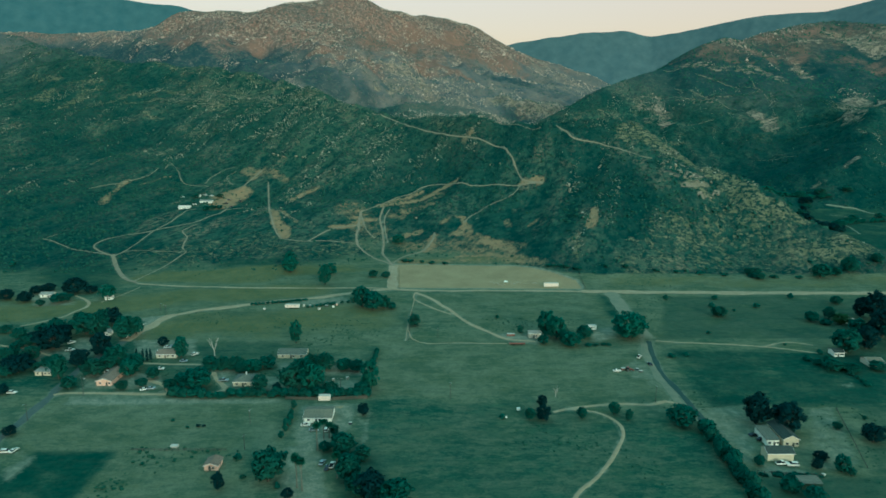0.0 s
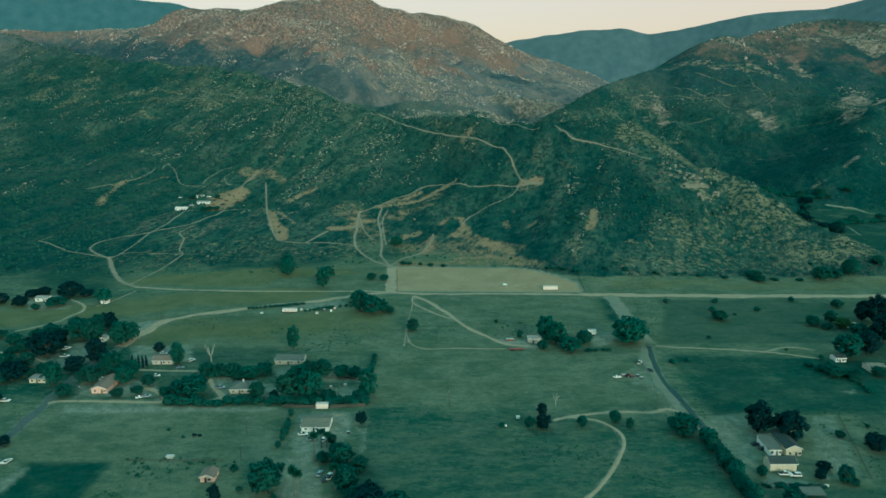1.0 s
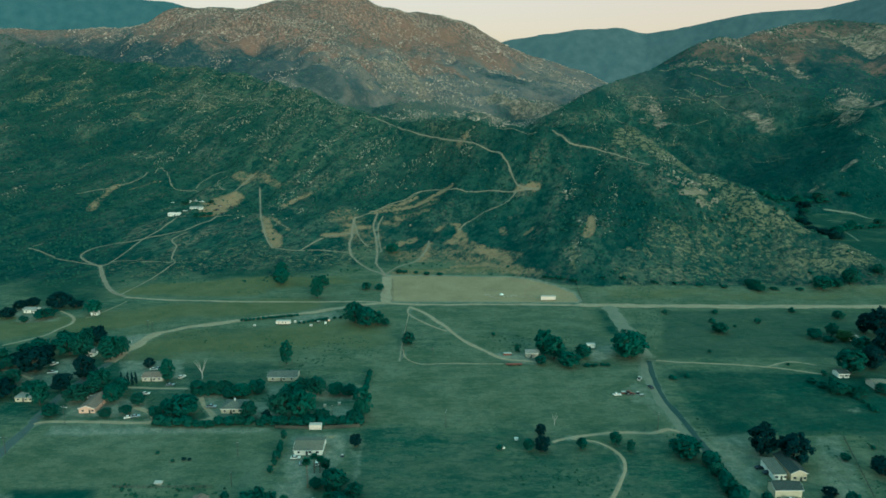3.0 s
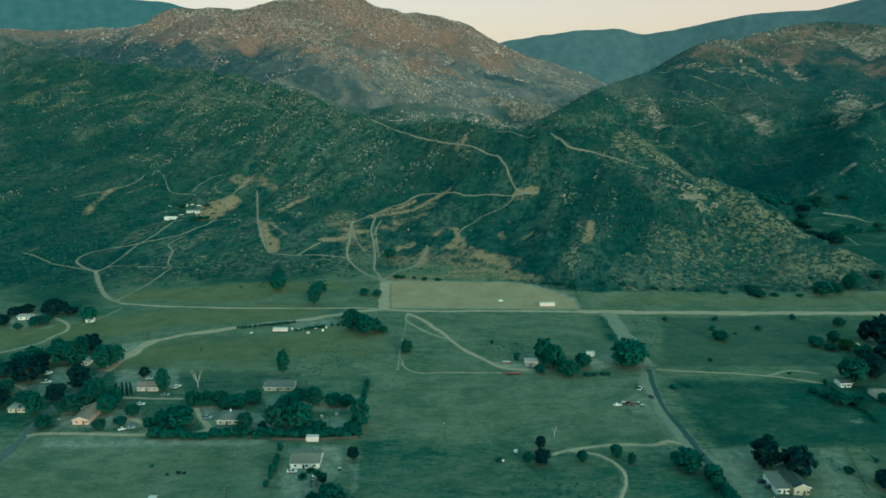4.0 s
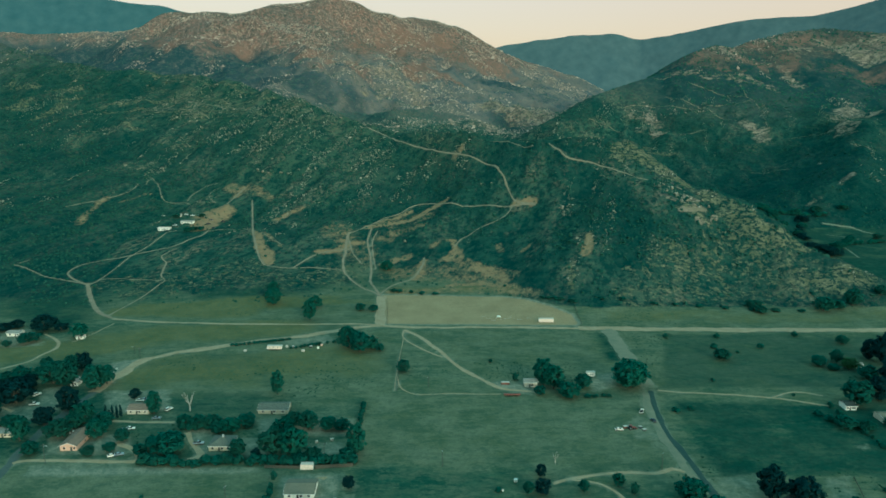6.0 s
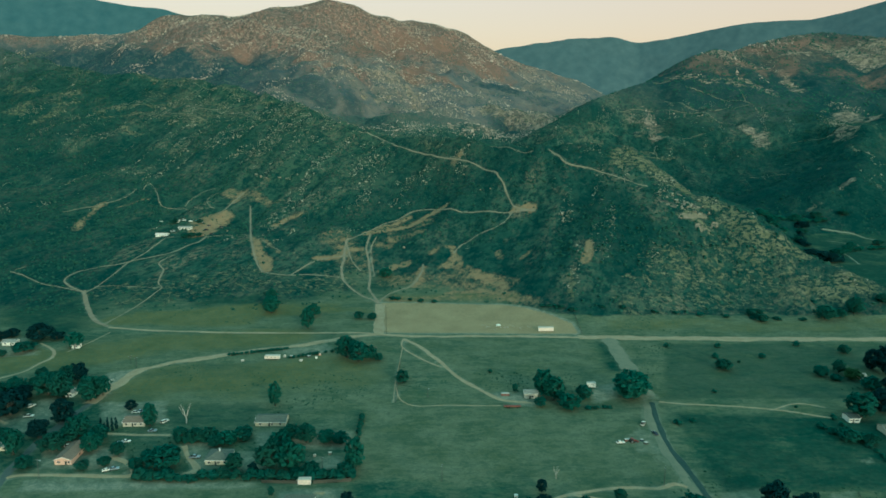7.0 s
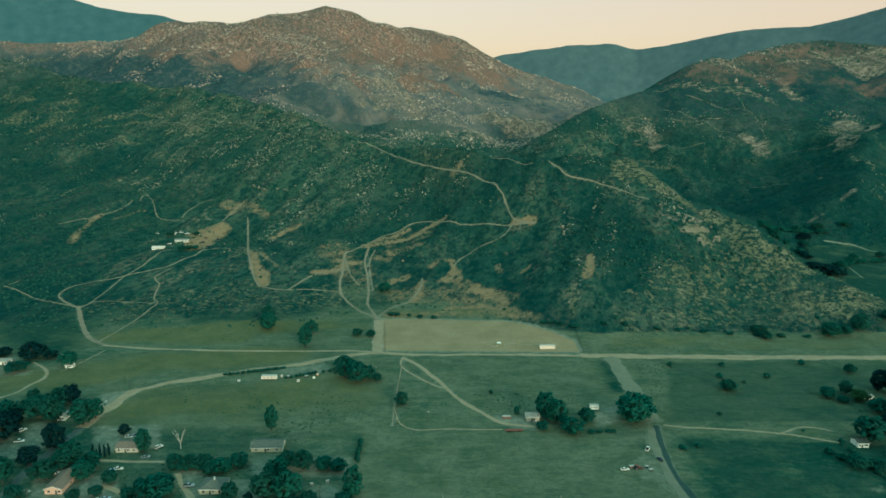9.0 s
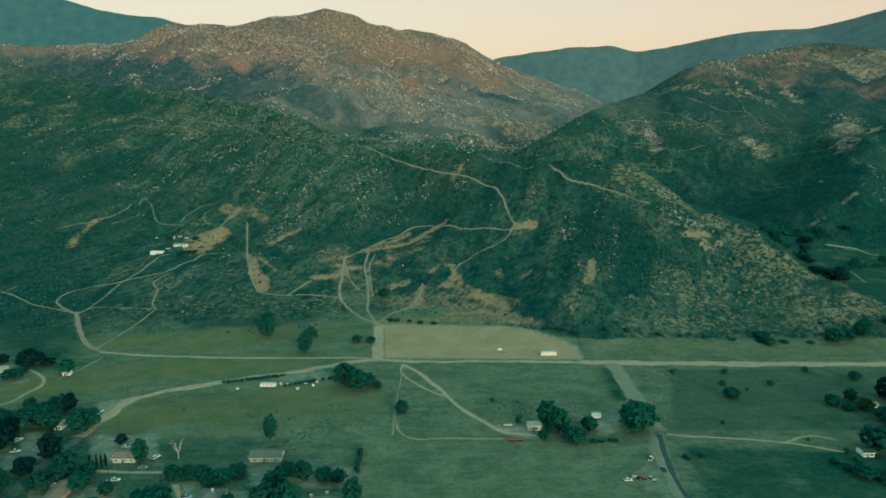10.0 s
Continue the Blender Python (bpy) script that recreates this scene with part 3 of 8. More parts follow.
track("hill_trail", 1.56, "sandy dirt trail cut across the brushy hillside", (115, 811), (103, 815), (94, 826), (90, 844), (86, 867), (81, 881), (75, 900), (62, 917), (39, 944), (28, 954), (6, 979), (-17, 1009), (-50, 1051), (-78, 1108), (-96, 1125), (-113, 1144))
track("hill_trail", 0.7, "faint trail along the brushy ridge crest", (77, 947), (98, 924), (125, 894))
track("hill_trail", 1.64, "sandy trail along the brushy ridge crest", (144, 891), (153, 873), (160, 856), (186, 840), (211, 812), (237, 792))
track("hill_trail", 1.56, "faint trail zigzagging up the far brushy mountain", (590, 1918), (632, 1911))
track("hill_trail", 1.72, "faint trail zigzagging up the far brushy mountain", (592, 1824), (625, 1774), (652, 1751))
track("hill_trail", 1.33, "faint trail zigzagging up the far brushy mountain", (460, 1782), (543, 1776), (654, 1737), (713, 1733), (775, 1751))
track("hill_trail", 1.33, "faint trail zigzagging up the far brushy mountain", (657, 1864), (711, 1818), (755, 1786), (781, 1749), (779, 1683))
track("hill_trail", 1.17, "faint trail zigzagging up the far brushy mountain", (784, 1833), (774, 1765))
track("hill_trail", 1.4, "faint trail zigzagging up the far brushy mountain", (644, 1747), (697, 1673), (714, 1606))
track("hill_trail", 1.25, "faint trail zigzagging up the far brushy mountain", (372, 1697), (411, 1688), (439, 1667))
track("hill_trail", 1.09, "faint trail zigzagging up the far brushy mountain", (556, 1605), (616, 1615))
track("hill_trail", 1.17, "faint trail zigzagging up the far brushy mountain", (770, 1524), (819, 1504), (826, 1382))
track("hill_trail", 1.09, "faint trail zigzagging up the far brushy mountain", (614, 1359), (654, 1291))
track("canyon_road", 3.2, "pale road across the canyon mouth", (531, 954), (549, 947), (566, 938), (576, 905))
track("canyon_road", 1.7, "pale track across the canyon mouth", (510, 906), (524, 892), (535, 876))
track("canyon_road", 1.5, "pale track across the canyon mouth", (490, 847), (485, 816), (473, 775))
track("hill_trail", 0.7, "faint trail over the brushy hill", (-478, 1359), (-416, 1325), (-365, 1324), (-308, 1254), (-253, 1199))
track("hill_trail", 0.62, "faint trail over the brushy hill", (-545, 1319), (-484, 1318), (-414, 1286), (-307, 1248))
streak("soil", 5, 0.62, (-413, 846), (-425, 891), (-431, 927), (-427, 938))
streak("soil", 4, 0.55, (-401, 924), (-387, 935), (-373, 948))
streak("soil", 12, 1.1, (-275, 865), (-267, 883))
streak("soil", 13, 1.15, (-269, 838), (-264, 862), (-261, 892))
streak("soil", 10, 1.3, (-267, 824), (-262, 838))
streak("soil", 6, 0.65, (-264, 936), (-257, 958), (-251, 973))
streak("soil", 12, 0.48, (-271, 967), (-237, 949), (-210, 926))
streak("soil", 4.5, 1.2, (-200, 797), (-179, 733), (-167, 698))
streak("soil", 5.5, 1.1, (-173, 723), (-162, 698))
streak("soil", 4, 1, (-190, 772), (-170, 728))
streak("soil", 3, 0.6, (-189, 790), (-171, 766), (-159, 751))
streak("soil", 5, 0.8, (-183, 850), (-174, 872), (-161, 873))
streak("soil", 6, 0.95, (-116, 733), (-103, 742), (-90, 754))
streak("soil", 6, 1.0, (-94, 773), (-90, 760))
streak("soil", 5, 0.8, (-86, 769), (-76, 770))
streak("soil", 6, 1.05, (-71, 811), (-47, 834), (-28, 845), (-8, 864), (10, 863))
streak("soil", 3, 0.8, (-66, 829), (-48, 853), (-29, 871))
streak("soil", 9, 0.45, (-57, 782), (-40, 811), (-14, 813))
streak("soil", 4, 0.95, (-50, 718), (-36, 734), (-24, 739))
streak("soil", 4, 1.0, (-19, 672), (-13, 692), (-9, 722))
streak("soil", 3, 0.8, (24, 766), (21, 727))
streak("soil", 4, 0.75, (22, 751), (11, 720))
streak("soil", 4, 0.7, (25, 751), (32, 720))
streak("soil", 6, 0.75, (14, 723), (29, 716))
streak("soil", 3, 0.8, (1, 753), (7, 761))
streak("soil", 3, 0.6, (23, 768), (16, 766))
streak("soil", 3, 0.6, (70, 742), (70, 720))
streak("soil", 3, 0.7, (95, 723), (89, 708))
streak("soil", 8, 0.8, (44, 700), (54, 682), (62, 656))
streak("soil", 5, 0.75, (16, 655), (44, 656), (68, 638))
streak("soil", 10, 0.5, (37, 707), (70, 662))
streak("soil", 3, 1.0, (157, 694), (148, 673), (141, 656))
streak("soil", 4, 1.0, (148, 676), (141, 661))
streak("soil", 5, 1.1, (93, 817), (105, 812), (117, 808))
streak("soil", 4, 0.9, (109, 816), (115, 802))
streak("soil", 5, 0.55, (28, 946), (39, 954))
streak("soil", 10, 0.5, (-37, 636), (18, 640), (67, 629), (84, 613))
streak("tan", 10, 1.0, (216, 837), (228, 858))
streak("tan", 10, 1.0, (476, 1566), (480, 1568))
streak("tan", 12, 1.0, (233, 858), (245, 841), (255, 822))
streak("tan", 9, 0.9, (460, 1533), (514, 1515))
streak("tan", 9, 0.8, (254, 827), (269, 795), (281, 745))
streak("tan", 9, 0.95, (282, 740), (301, 724), (311, 708))
streak("tan", 13, 0.95, (300, 707), (308, 694), (314, 680))
streak("tan", 8, 0.8, (313, 692), (323, 680), (331, 672))
streak("tan", 6, 1.1, (254, 726), (268, 718))
streak("tan", 4, 1.0, (262, 741), (268, 732))
streak("tan", 5, 0.8, (268, 710), (274, 702))
streak("tan", 12, 0.6, (229, 675), (226, 641))
streak("tan", 10, 0.5, (214, 659), (233, 637), (227, 607))
streak("tan", 10, 0.9, (338, 622), (346, 605))
streak("tan", 12, 0.9, (363, 623), (377, 610))
streak("tan", 8, 0.7, (445, 781), (384, 629), (392, 619))
streak("tan", 14, 0.45, (325, 663), (324, 628))
streak("tan", 5, 0.7, (-83, 1779), (-14, 1810))
streak("tan", 5, 0.7, (22, 1009), (26, 1011))
streak("tan", 8, 0.8, (-258, 2072), (-185, 1976), (-141, 1805))
streak("tan", 12, 0.6, (-9, 1039), (3, 1002))
streak("tan", 4, 0.8, (-590, 1494), (-515, 1471), (-449, 1439), (-384, 1396), (-336, 1372))
streak("tan", 14, 0.4, (-552, 1419), (-433, 1381), (-317, 1294))
streak("tan", 7, 0.75, (-749, 1296), (-732, 1309), (-723, 1330))
streak("tan", 7, 0.75, (-702, 1295), (-680, 1321), (-674, 1361))
streak("tan", 7, 0.75, (-843, 1462), (-797, 1440), (-757, 1408))
streak("tan", 7, 0.75, (-717, 1388), (-675, 1410))
streak("tan", 7, 0.75, (-611, 1334), (-578, 1351), (-542, 1365))
streak("tan", 7, 0.75, (-690, 1364), (-662, 1381))
streak("tan", 7, 0.75, (-945, 1650), (-941, 1652))
streak("tan", 7, 0.75, (-2035, 3643), (-1943, 3626))
streak("tan", 7, 0.75, (-1957, 3657), (-1804, 3629))
streak("tan", 7, 0.75, (-2147, 3711), (-2143, 3713))
streak("tan", 7, 0.75, (-418, 1267), (-402, 1279))
streak("tan", 7, 0.75, (-538, 1265), (-499, 1249))
streak("rocks", 7, 1.0, (-271, 1063), (-247, 1084), (-234, 1168), (-211, 1169))
streak("rocks", 7, 1.0, (-184, 924), (-169, 967), (-159, 1022), (-142, 1076))
streak("rocks", 7, 1.0, (-333, 1184), (-293, 1191))
streak("rocks", 7, 1.0, (-194, 1145), (-183, 1099))
streak("rocks", 7, 1.0, (-72, 906), (-51, 903), (-29, 898))
streak("rocks", 7, 1.0, (-122, 1122), (-94, 1090))
streak("rocks", 7, 1.0, (-214, 806), (-278, 775))
streak("rocks", 7, 1.0, (158, 821), (152, 791), (142, 764))
streak("rocks", 7, 1.0, (190, 755), (176, 723))
streak("rocks", 7, 1.0, (-114, 908), (-90, 959))
streak("rocks", 7, 1.0, (-512, 1314), (-485, 1378), (-440, 1404))
streak("rocks", 7, 1.0, (-123, 987), (-82, 1042))
streak("rocks", 7, 1.0, (-217, 997), (-193, 1039), (-171, 1109))
streak("rocks", 8, 1.0, (245, 768), (258, 738), (282, 703))
streak("rocks", 8, 1.0, (28, 959), (42, 935))
streak("rocks", 6, 1.0, (-239, 1012), (-190, 977))
streak("rocks", 12, 1.0, (-11, 811), (24, 840))
streak("rocks", 8, 1.0, (105, 810), (124, 808))
streak("rocks", 8, 1.0, (167, 877), (199, 870))
streak("rocks", 8, 1.0, (361, 643), (376, 616))
streak("rocks", 5, 1.25, (-317, 1092), (-284, 1117), (-260, 1162), (-234, 1168), (-207, 1168))
streak("rocks", 5, 1.25, (-307, 1104), (-269, 1107))
streak("rocks", 5, 1.25, (-111, 982), (-88, 1023), (-57, 1034))
streak("rocks", 5, 1.25, (-192, 946), (-172, 959), (-162, 981))
streak("rocks", 5, 1.25, (-175, 1052), (-153, 1006), (-160, 979))
streak("rocks", 5, 1.25, (-414, 1128), (-399, 1147), (-389, 1167))
streak("rocks", 5, 1.25, (-380, 1159), (-353, 1175), (-337, 1200))
streak("rocks", 5, 1.25, (-513, 1260), (-476, 1267), (-418, 1267))
streak("rocks", 5, 1.25, (-579, 1353), (-565, 1376), (-479, 1361))
streak("rocks", 5, 1.25, (-574, 1259), (-512, 1259))
streak("rocks", 5, 1.25, (-562, 1200), (-532, 1239))
streak("rocks", 5, 1.25, (-471, 1438), (-382, 1388), (-318, 1339))
streak("rocks", 5, 1.25, (-448, 1286), (-410, 1255))
streak("rocks", 5, 1.25, (-738, 1499), (-679, 1408), (-669, 1341))
streak("rocks", 5, 1.25, (-111, 880), (-85, 900), (-52, 922))
streak("rocks", 5, 1.25, (-93, 812), (-68, 852))
streak("rocks", 5, 1.25, (-185, 859), (-163, 873))
streak("rocks", 5, 1.25, (-97, 1030), (-86, 1105))
streak("rocks", 5, 1.25, (-46, 958), (-1, 961))
streak("rocks", 5, 1.25, (-362, 1310), (-279, 1255), (-201, 1185))
streak("rocks", 5, 1.25, (-91, 966), (-55, 986))
streak("rocks", 5, 1.25, (-170, 903), (-155, 920))
streak("tan", 4, 0.75, (-607, 1325), (-526, 1323), (-435, 1291), (-358, 1297), (-274, 1231))
streak("tan", 4, 0.7, (-580, 1357), (-482, 1371), (-371, 1343), (-281, 1308))
streak("tan", 7, 1.35, (253, 816), (267, 791), (281, 745), (301, 722), (310, 698), (326, 681), (347, 670))
streak("tan", 5, 1.3, (228, 847), (246, 823))
streak("lush_shade", 25, 0.8, (-385, 653), (-340, 624), (-301, 596))
streak("lush_shade", 25, 0.8, (-434, 747), (-389, 726))
streak("lush_shade", 18, 0.8, (-343, 598), (-293, 562))
streak("pale", 3, 1.3, (251, 722), (274, 720))
streak("pale", 2.2, 1.2, (261, 742), (270, 735))
streak("pale", 2, 1.2, (258, 775), (259, 760))
streak("pale", 2, 1.2, (237, 751), (247, 740))
streak("pale", 1.8, 1.2, (278, 705), (284, 705))
streak("pale", 1.8, 1.1, (263, 710), (272, 701))
streak("tan", 5, 0.8, (219, 667), (230, 652), (233, 629))
streak("tan", 4, 0.7, (260, 670), (266, 643), (267, 621))
streak("tan", 4, 0.7, (191, 634), (197, 614))
streak("tan", 4, 0.6, (298, 674), (306, 643), (308, 615))
streak("tan", 6, 0.7, (287, 685), (304, 668))
streak("tan", 5, 0.7, (325, 641), (327, 615))
streak("tan", 3, 0.7, (124, 648), (120, 603))
streak("tan", 3, 0.7, (173, 642), (181, 625))
streak("lush_shade", 30, 0.45, (219, 659), (283, 674), (318, 637))
streak("tan", 34, 0.38, (217, 653), (281, 669), (329, 628))
streak("tan", 20, 0.38, (167, 599), (233, 609), (323, 606))
streak("lush_shade", 16, 0.75, (209, 697), (258, 682), (288, 690))
streak("lush_shade", 10, 0.7, (243, 624), (254, 603), (300, 598))
streak("lush_shade", 12, 0.7, (327, 667), (336, 634))
streak("lush_shade", 8, 0.7, (242, 664), (249, 639))
# dark western slopes, with light falloff at the view's left edge painted in
streak("lush_shade", 60, 0.75, (-794, 1393), (-659, 1231), (-596, 1077))
streak("lush_shade", 50, 0.7, (-463, 809), (-405, 746))
streak("lush_shade", 50, 0.7, (-798, 1507), (-716, 1429))
streak("tan", 34, 0.4, (-255, 640), (-223, 663), (-182, 683))
streak("tan", 22, 0.42, (-106, 667), (-79, 705))
streak("tan", 25, 0.36, (-167, 665), (-126, 662))
streak("tan", 16, 0.4, (-303, 648), (-275, 666))
streak("soil", 20, 0.47, (-34, 689), (9, 688), (50, 669))
streak("soil", 18, 0.42, (-47, 834), (-15, 847))
streak("soil", 22, 0.36, (-107, 795), (-71, 736))
streak("lush_shade", 50, 0.85, (-635, 1135), (-538, 1090), (-532, 1194))
streak("lush_shade", 60, 0.75, (-716, 1266), (-588, 1257))
streak("lush_shade", 40, 0.7, (-539, 958), (-515, 1011))
streak("lush_shade", 30, 0.6, (-402, 774), (-348, 799))
streak("lush_shade", 20, 0.7, (-162, 860), (-121, 851))
streak("lush_shade", 22, 0.3, (59, 780), (96, 738))
streak("lush_shade", 22, 0.5, (-172, 957), (-122, 973), (-95, 1009))
streak("lush_shade", 25, 0.45, (115, 752), (123, 671))
streak("lush_shade", 30, 0.85, (181, 786), (192, 712), (182, 654))
streak("lush_shade", 12, 0.9, (-250, 879), (-227, 853))
streak("lush_shade", 14, 0.8, (-198, 631), (-162, 624), (-147, 641))
streak("lush_shade", 16, 0.8, (-50, 675), (-29, 696), (-16, 737))
streak("lush_shade", 20, 0.8, (75, 683), (95, 622))
streak("lush_shade", 10, 0.9, (-45, 798), (-14, 772))
streak("lush_shade", 40, 0.8, (-663, 1429), (-582, 1415), (-507, 1415))
streak("lush_shade", 24, 0.9, (-466, 1140), (-412, 1133))
streak("lush_shade", 30, 0.7, (-462, 819), (-446, 873))
streak("lush_shade", 22, 0.7, (-208, 1076), (-174, 1128))
streak("lush_shade", 12, 0.8, (-189, 830), (-165, 808))
streak("lush_shade", 30, 0.25, (-104, 1112), (-49, 1026), (-1, 961))
# dark hollows and slopes of the far mountains, their shade put into the cover
streak("lush_shade", 60, 0.9, (-1662, 3559), (-1463, 3289))
streak("lush_shade", 60, 0.9, (-1085, 2889), (-932, 2855))
streak("lush_shade", 60, 0.8, (-581, 2433), (-356, 2301))
streak("lush_shade", 45, 0.8, (-254, 2339), (-158, 2034))
streak("lush_shade", 40, 0.9, (258, 3254), (390, 3289))
streak("lush_shade", 35, 0.8, (235, 2285), (238, 2011))
streak("lush_shade", 60, 0.8, (-371, 3032), (-154, 3400))
streak("lush_shade", 60, 1.0, (990, 1919), (979, 1809), (891, 1631))
streak("lush_shade", 40, 1.0, (1089, 1750), (947, 1492))
streak("lush_shade", 40, 0.8, (322, 1715), (414, 1762))
streak("lush_shade", 40, 0.7, (559, 1694), (613, 1589))
streak("lush_shade", 60, 0.8, (579, 1497), (644, 1429), (744, 1427))
streak("lush_shade", 50, 0.9, (493, 1323), (525, 1125), (601, 1105))
streak("lush_shade", 20, 0.9, (424, 946), (477, 943))
streak("pale", 45, 1.0, (204, 2349), (293, 2321))
streak("pale", 45, 1.0, (290, 2296), (383, 2307))
streak("pale", 25, 0.7, (158, 2008), (169, 1952))
streak("pale", 30, 0.7, (-214, 2661), (-126, 2763))
streak("pale", 28, 0.5, (-126, 2751), (-38, 2526))
streak("pale", 28, 0.5, (46, 1943), (50, 1945))
streak("pale", 25, 0.5, (22, 2593), (26, 2595))
streak("pale", 25, 0.5, (108, 1958), (112, 1960))
streak("pale", 12, 1, (-229, 2432), (-217, 2439))
streak("pale", 12, 1, (-175, 2461), (-147, 2541))
streak("pale", 26, 1.0, (1140, 2127), (1203, 2091), (1286, 2068))
streak("pale", 40, 1.1, (1187, 2046), (1217, 2001), (1248, 1988))
streak("pale", 14, 0.9, (1033, 2062), (1087, 2055))
streak("pale", 16, 0.8, (1117, 2184), (1121, 2186))
streak("pale", 26, 0.9, (888, 1556), (993, 1682), (950, 1540))
streak("pale", 16, 0.8, (835, 1475), (833, 1420))
streak("pale", 14, 0.9, (709, 1615), (722, 1575), (714, 1538))
streak("pale", 12, 0.9, (491, 1741), (522, 1706), (515, 1625))
streak("pale", 14, 0.6, (489, 1659), (525, 1692))
streak("pale", 10, 0.7, (782, 2018), (812, 1994))
streak("pale", 16, 0.6, (951, 1966), (944, 1855))
streak("pale", 14, 0.6, (747, 1880), (832, 1870), (849, 1809))
streak("pale", 14, 0.6, (626, 1913), (717, 1880))
streak("pale", 5, 0.7, (605, 1037), (628, 1050))
streak("pale", 4, 0.7, (541, 1021), (557, 1023))
# red earth, with the warm light on the peak's slopes put into it
streak("red", 70, 1.2, (-121, 2900), (-46, 3143), (62, 3023))
streak("red", 40, 0.6, (3, 2946), (7, 2948))
streak("red", 40, 0.6, (254, 3548), (258, 3550))
streak("red", 50, 0.5, (-1382, 3416), (-1072, 3049))
streak("red", 60, 0.6, (-1069, 3039), (-789, 3026))
streak("red", 40, 0.6, (-393, 2560), (-276, 2570))
streak("red", 14, 0.5, (630, 1974), (815, 1903))
streak("red", 40, 0.42, (908, 2089), (1045, 2103), (1208, 2162))
streak("red", 50, 0.42, (1090, 1938), (1186, 1894))
streak("red", 40, 0.4, (729, 1957), (868, 1958), (972, 1981))
streak("red", 90, 0.75, (-288, 3150), (-107, 3608), (122, 3765))
streak("red", 80, 0.7, (116, 3605), (348, 3665))
streak("red", 60, 0.8, (-475, 2813), (-280, 2606))
streak("gold", 12, 1.2, (-240, 591), (-201, 597), (-157, 603), (-115, 606))
streak("gold", 14, 1.0, (-253, 578), (-209, 579), (-157, 587))
streak("gold", 10, 0.6, (-98, 612), (-59, 606))
streak("gold", 10, 0.7, (-32, 640), (18, 645), (67, 629))
streak("gold", 22, 1.1, (-345, 470), (-285, 490))
streak("gold", 20, 1.05, (-250, 495), (-190, 530), (-110, 540))
streak("gold", 12, 0.6, (-330, 520), (-290, 505))
streak("gold", 26, 0.75, (-180, 450), (-60, 470))
streak("gold", 14, 0.5, (150, 566), (370, 560))


def spread(edges):
    """Grid lines from (start, step, end) runs."""
    lines = []
    for start, step, end in edges:
        lines += list(np.arange(start, end - step * 0.5, step))
    return np.array(lines + [edges[-1][2]], float)


def grow(start, step, end, rate):
    lines = [start]
    while lines[-1] < end:
        lines.append(lines[-1] + step)
        step *= rate
    return np.array(lines[1:])


side = grow(480, 3.2, 4200, 1.028)
GX = np.concatenate([-side[::-1], spread([(-480, 3, 480)]), side])
GY = np.concatenate([-grow(0, 20, 2700, 1.12)[::-1], spread([(0, 20, 140), (140, 3, 640), (640, 4, 1400)]), grow(1400, 5, 4930, 1.011)])
XX, YY = np.meshgrid(GX, GY)
ZZ = terrain(XX, YY)


def ground_at(x, y):
    """Height of the ground mesh at places of the plan."""
    x, y = np.asarray(x, float), np.asarray(y, float)
    i = np.clip(np.searchsorted(GX, x) - 1, 0, len(GX) - 2)
    j = np.clip(np.searchsorted(GY, y) - 1, 0, len(GY) - 2)
    a, b = (x - GX[i]) / (GX[i + 1] - GX[i]), (y - GY[j]) / (GY[j + 1] - GY[j])
    return (ZZ[j, i] * (1 - a) + ZZ[j, i + 1] * a) * (1 - b) + (ZZ[j + 1, i] * (1 - a) + ZZ[j + 1, i + 1] * a) * b


def mesh_from(name, verts, faces, mats, smooth=False):
    """A mesh from arrays; faces all have the same number of corners."""
    me = bpy.data.meshes.new(name)
    verts, faces = np.asarray(verts, np.float32), np.asarray(faces, np.int32)
    me.vertices.add(len(verts))
    me.vertices.foreach_set("co", verts.ravel())
    n = faces.shape[1]
    me.loops.add(faces.size)
    me.loops.foreach_set("vertex_index", faces.ravel())
    me.polygons.add(len(faces))
    me.polygons.foreach_set("loop_start", np.arange(0, faces.size, n, dtype=np.int32))
    me.polygons.foreach_set("use_smooth", np.full(len(faces), smooth))
    me.update(calc_edges=True)
    for m in (mats if isinstance(mats, (list, tuple)) else [mats]):
        me.materials.append(m)
    return me


def point_attribute(me, name, values):
    me.attributes.new(name, "FLOAT", "POINT").data.foreach_set("value", np.asarray(values, np.float32).ravel())


def line_distance(x, y, line):
    best = np.full(np.shape(x), 1e9)
    for (x0, y0), (x1, y1) in zip(line, line[1:]):
        dx, dy = x1 - x0, y1 - y0
        t = np.clip(((x - x0) * dx + (y - y0) * dy) / (dx * dx + dy * dy + 1e-9), 0, 1)
        best = np.minimum(best, np.hypot(x - x0 - t * dx, y - y0 - t * dy))
    return best


def inside(x, y, poly, soft=3.0):
    """1 inside a convex patch of the plan, 0 outside, with a soft edge."""
    depth = np.full(np.shape(x), 1e9)
    area = sum(a[0] * b[1] - b[0] * a[1] for a, b in zip(poly, poly[1:] + poly[:1]))
    for (x0, y0), (x1, y1) in zip(poly, poly[1:] + poly[:1]):
        n = math.hypot(x1 - x0, y1 - y0)
        d = ((x1 - x0) * (y - y0) - (y1 - y0) * (x - x0)) / n * (1 if area > 0 else -1)
        depth = np.minimum(depth, d)
    return np.clip(depth / soft + 0.5, 0, 1)


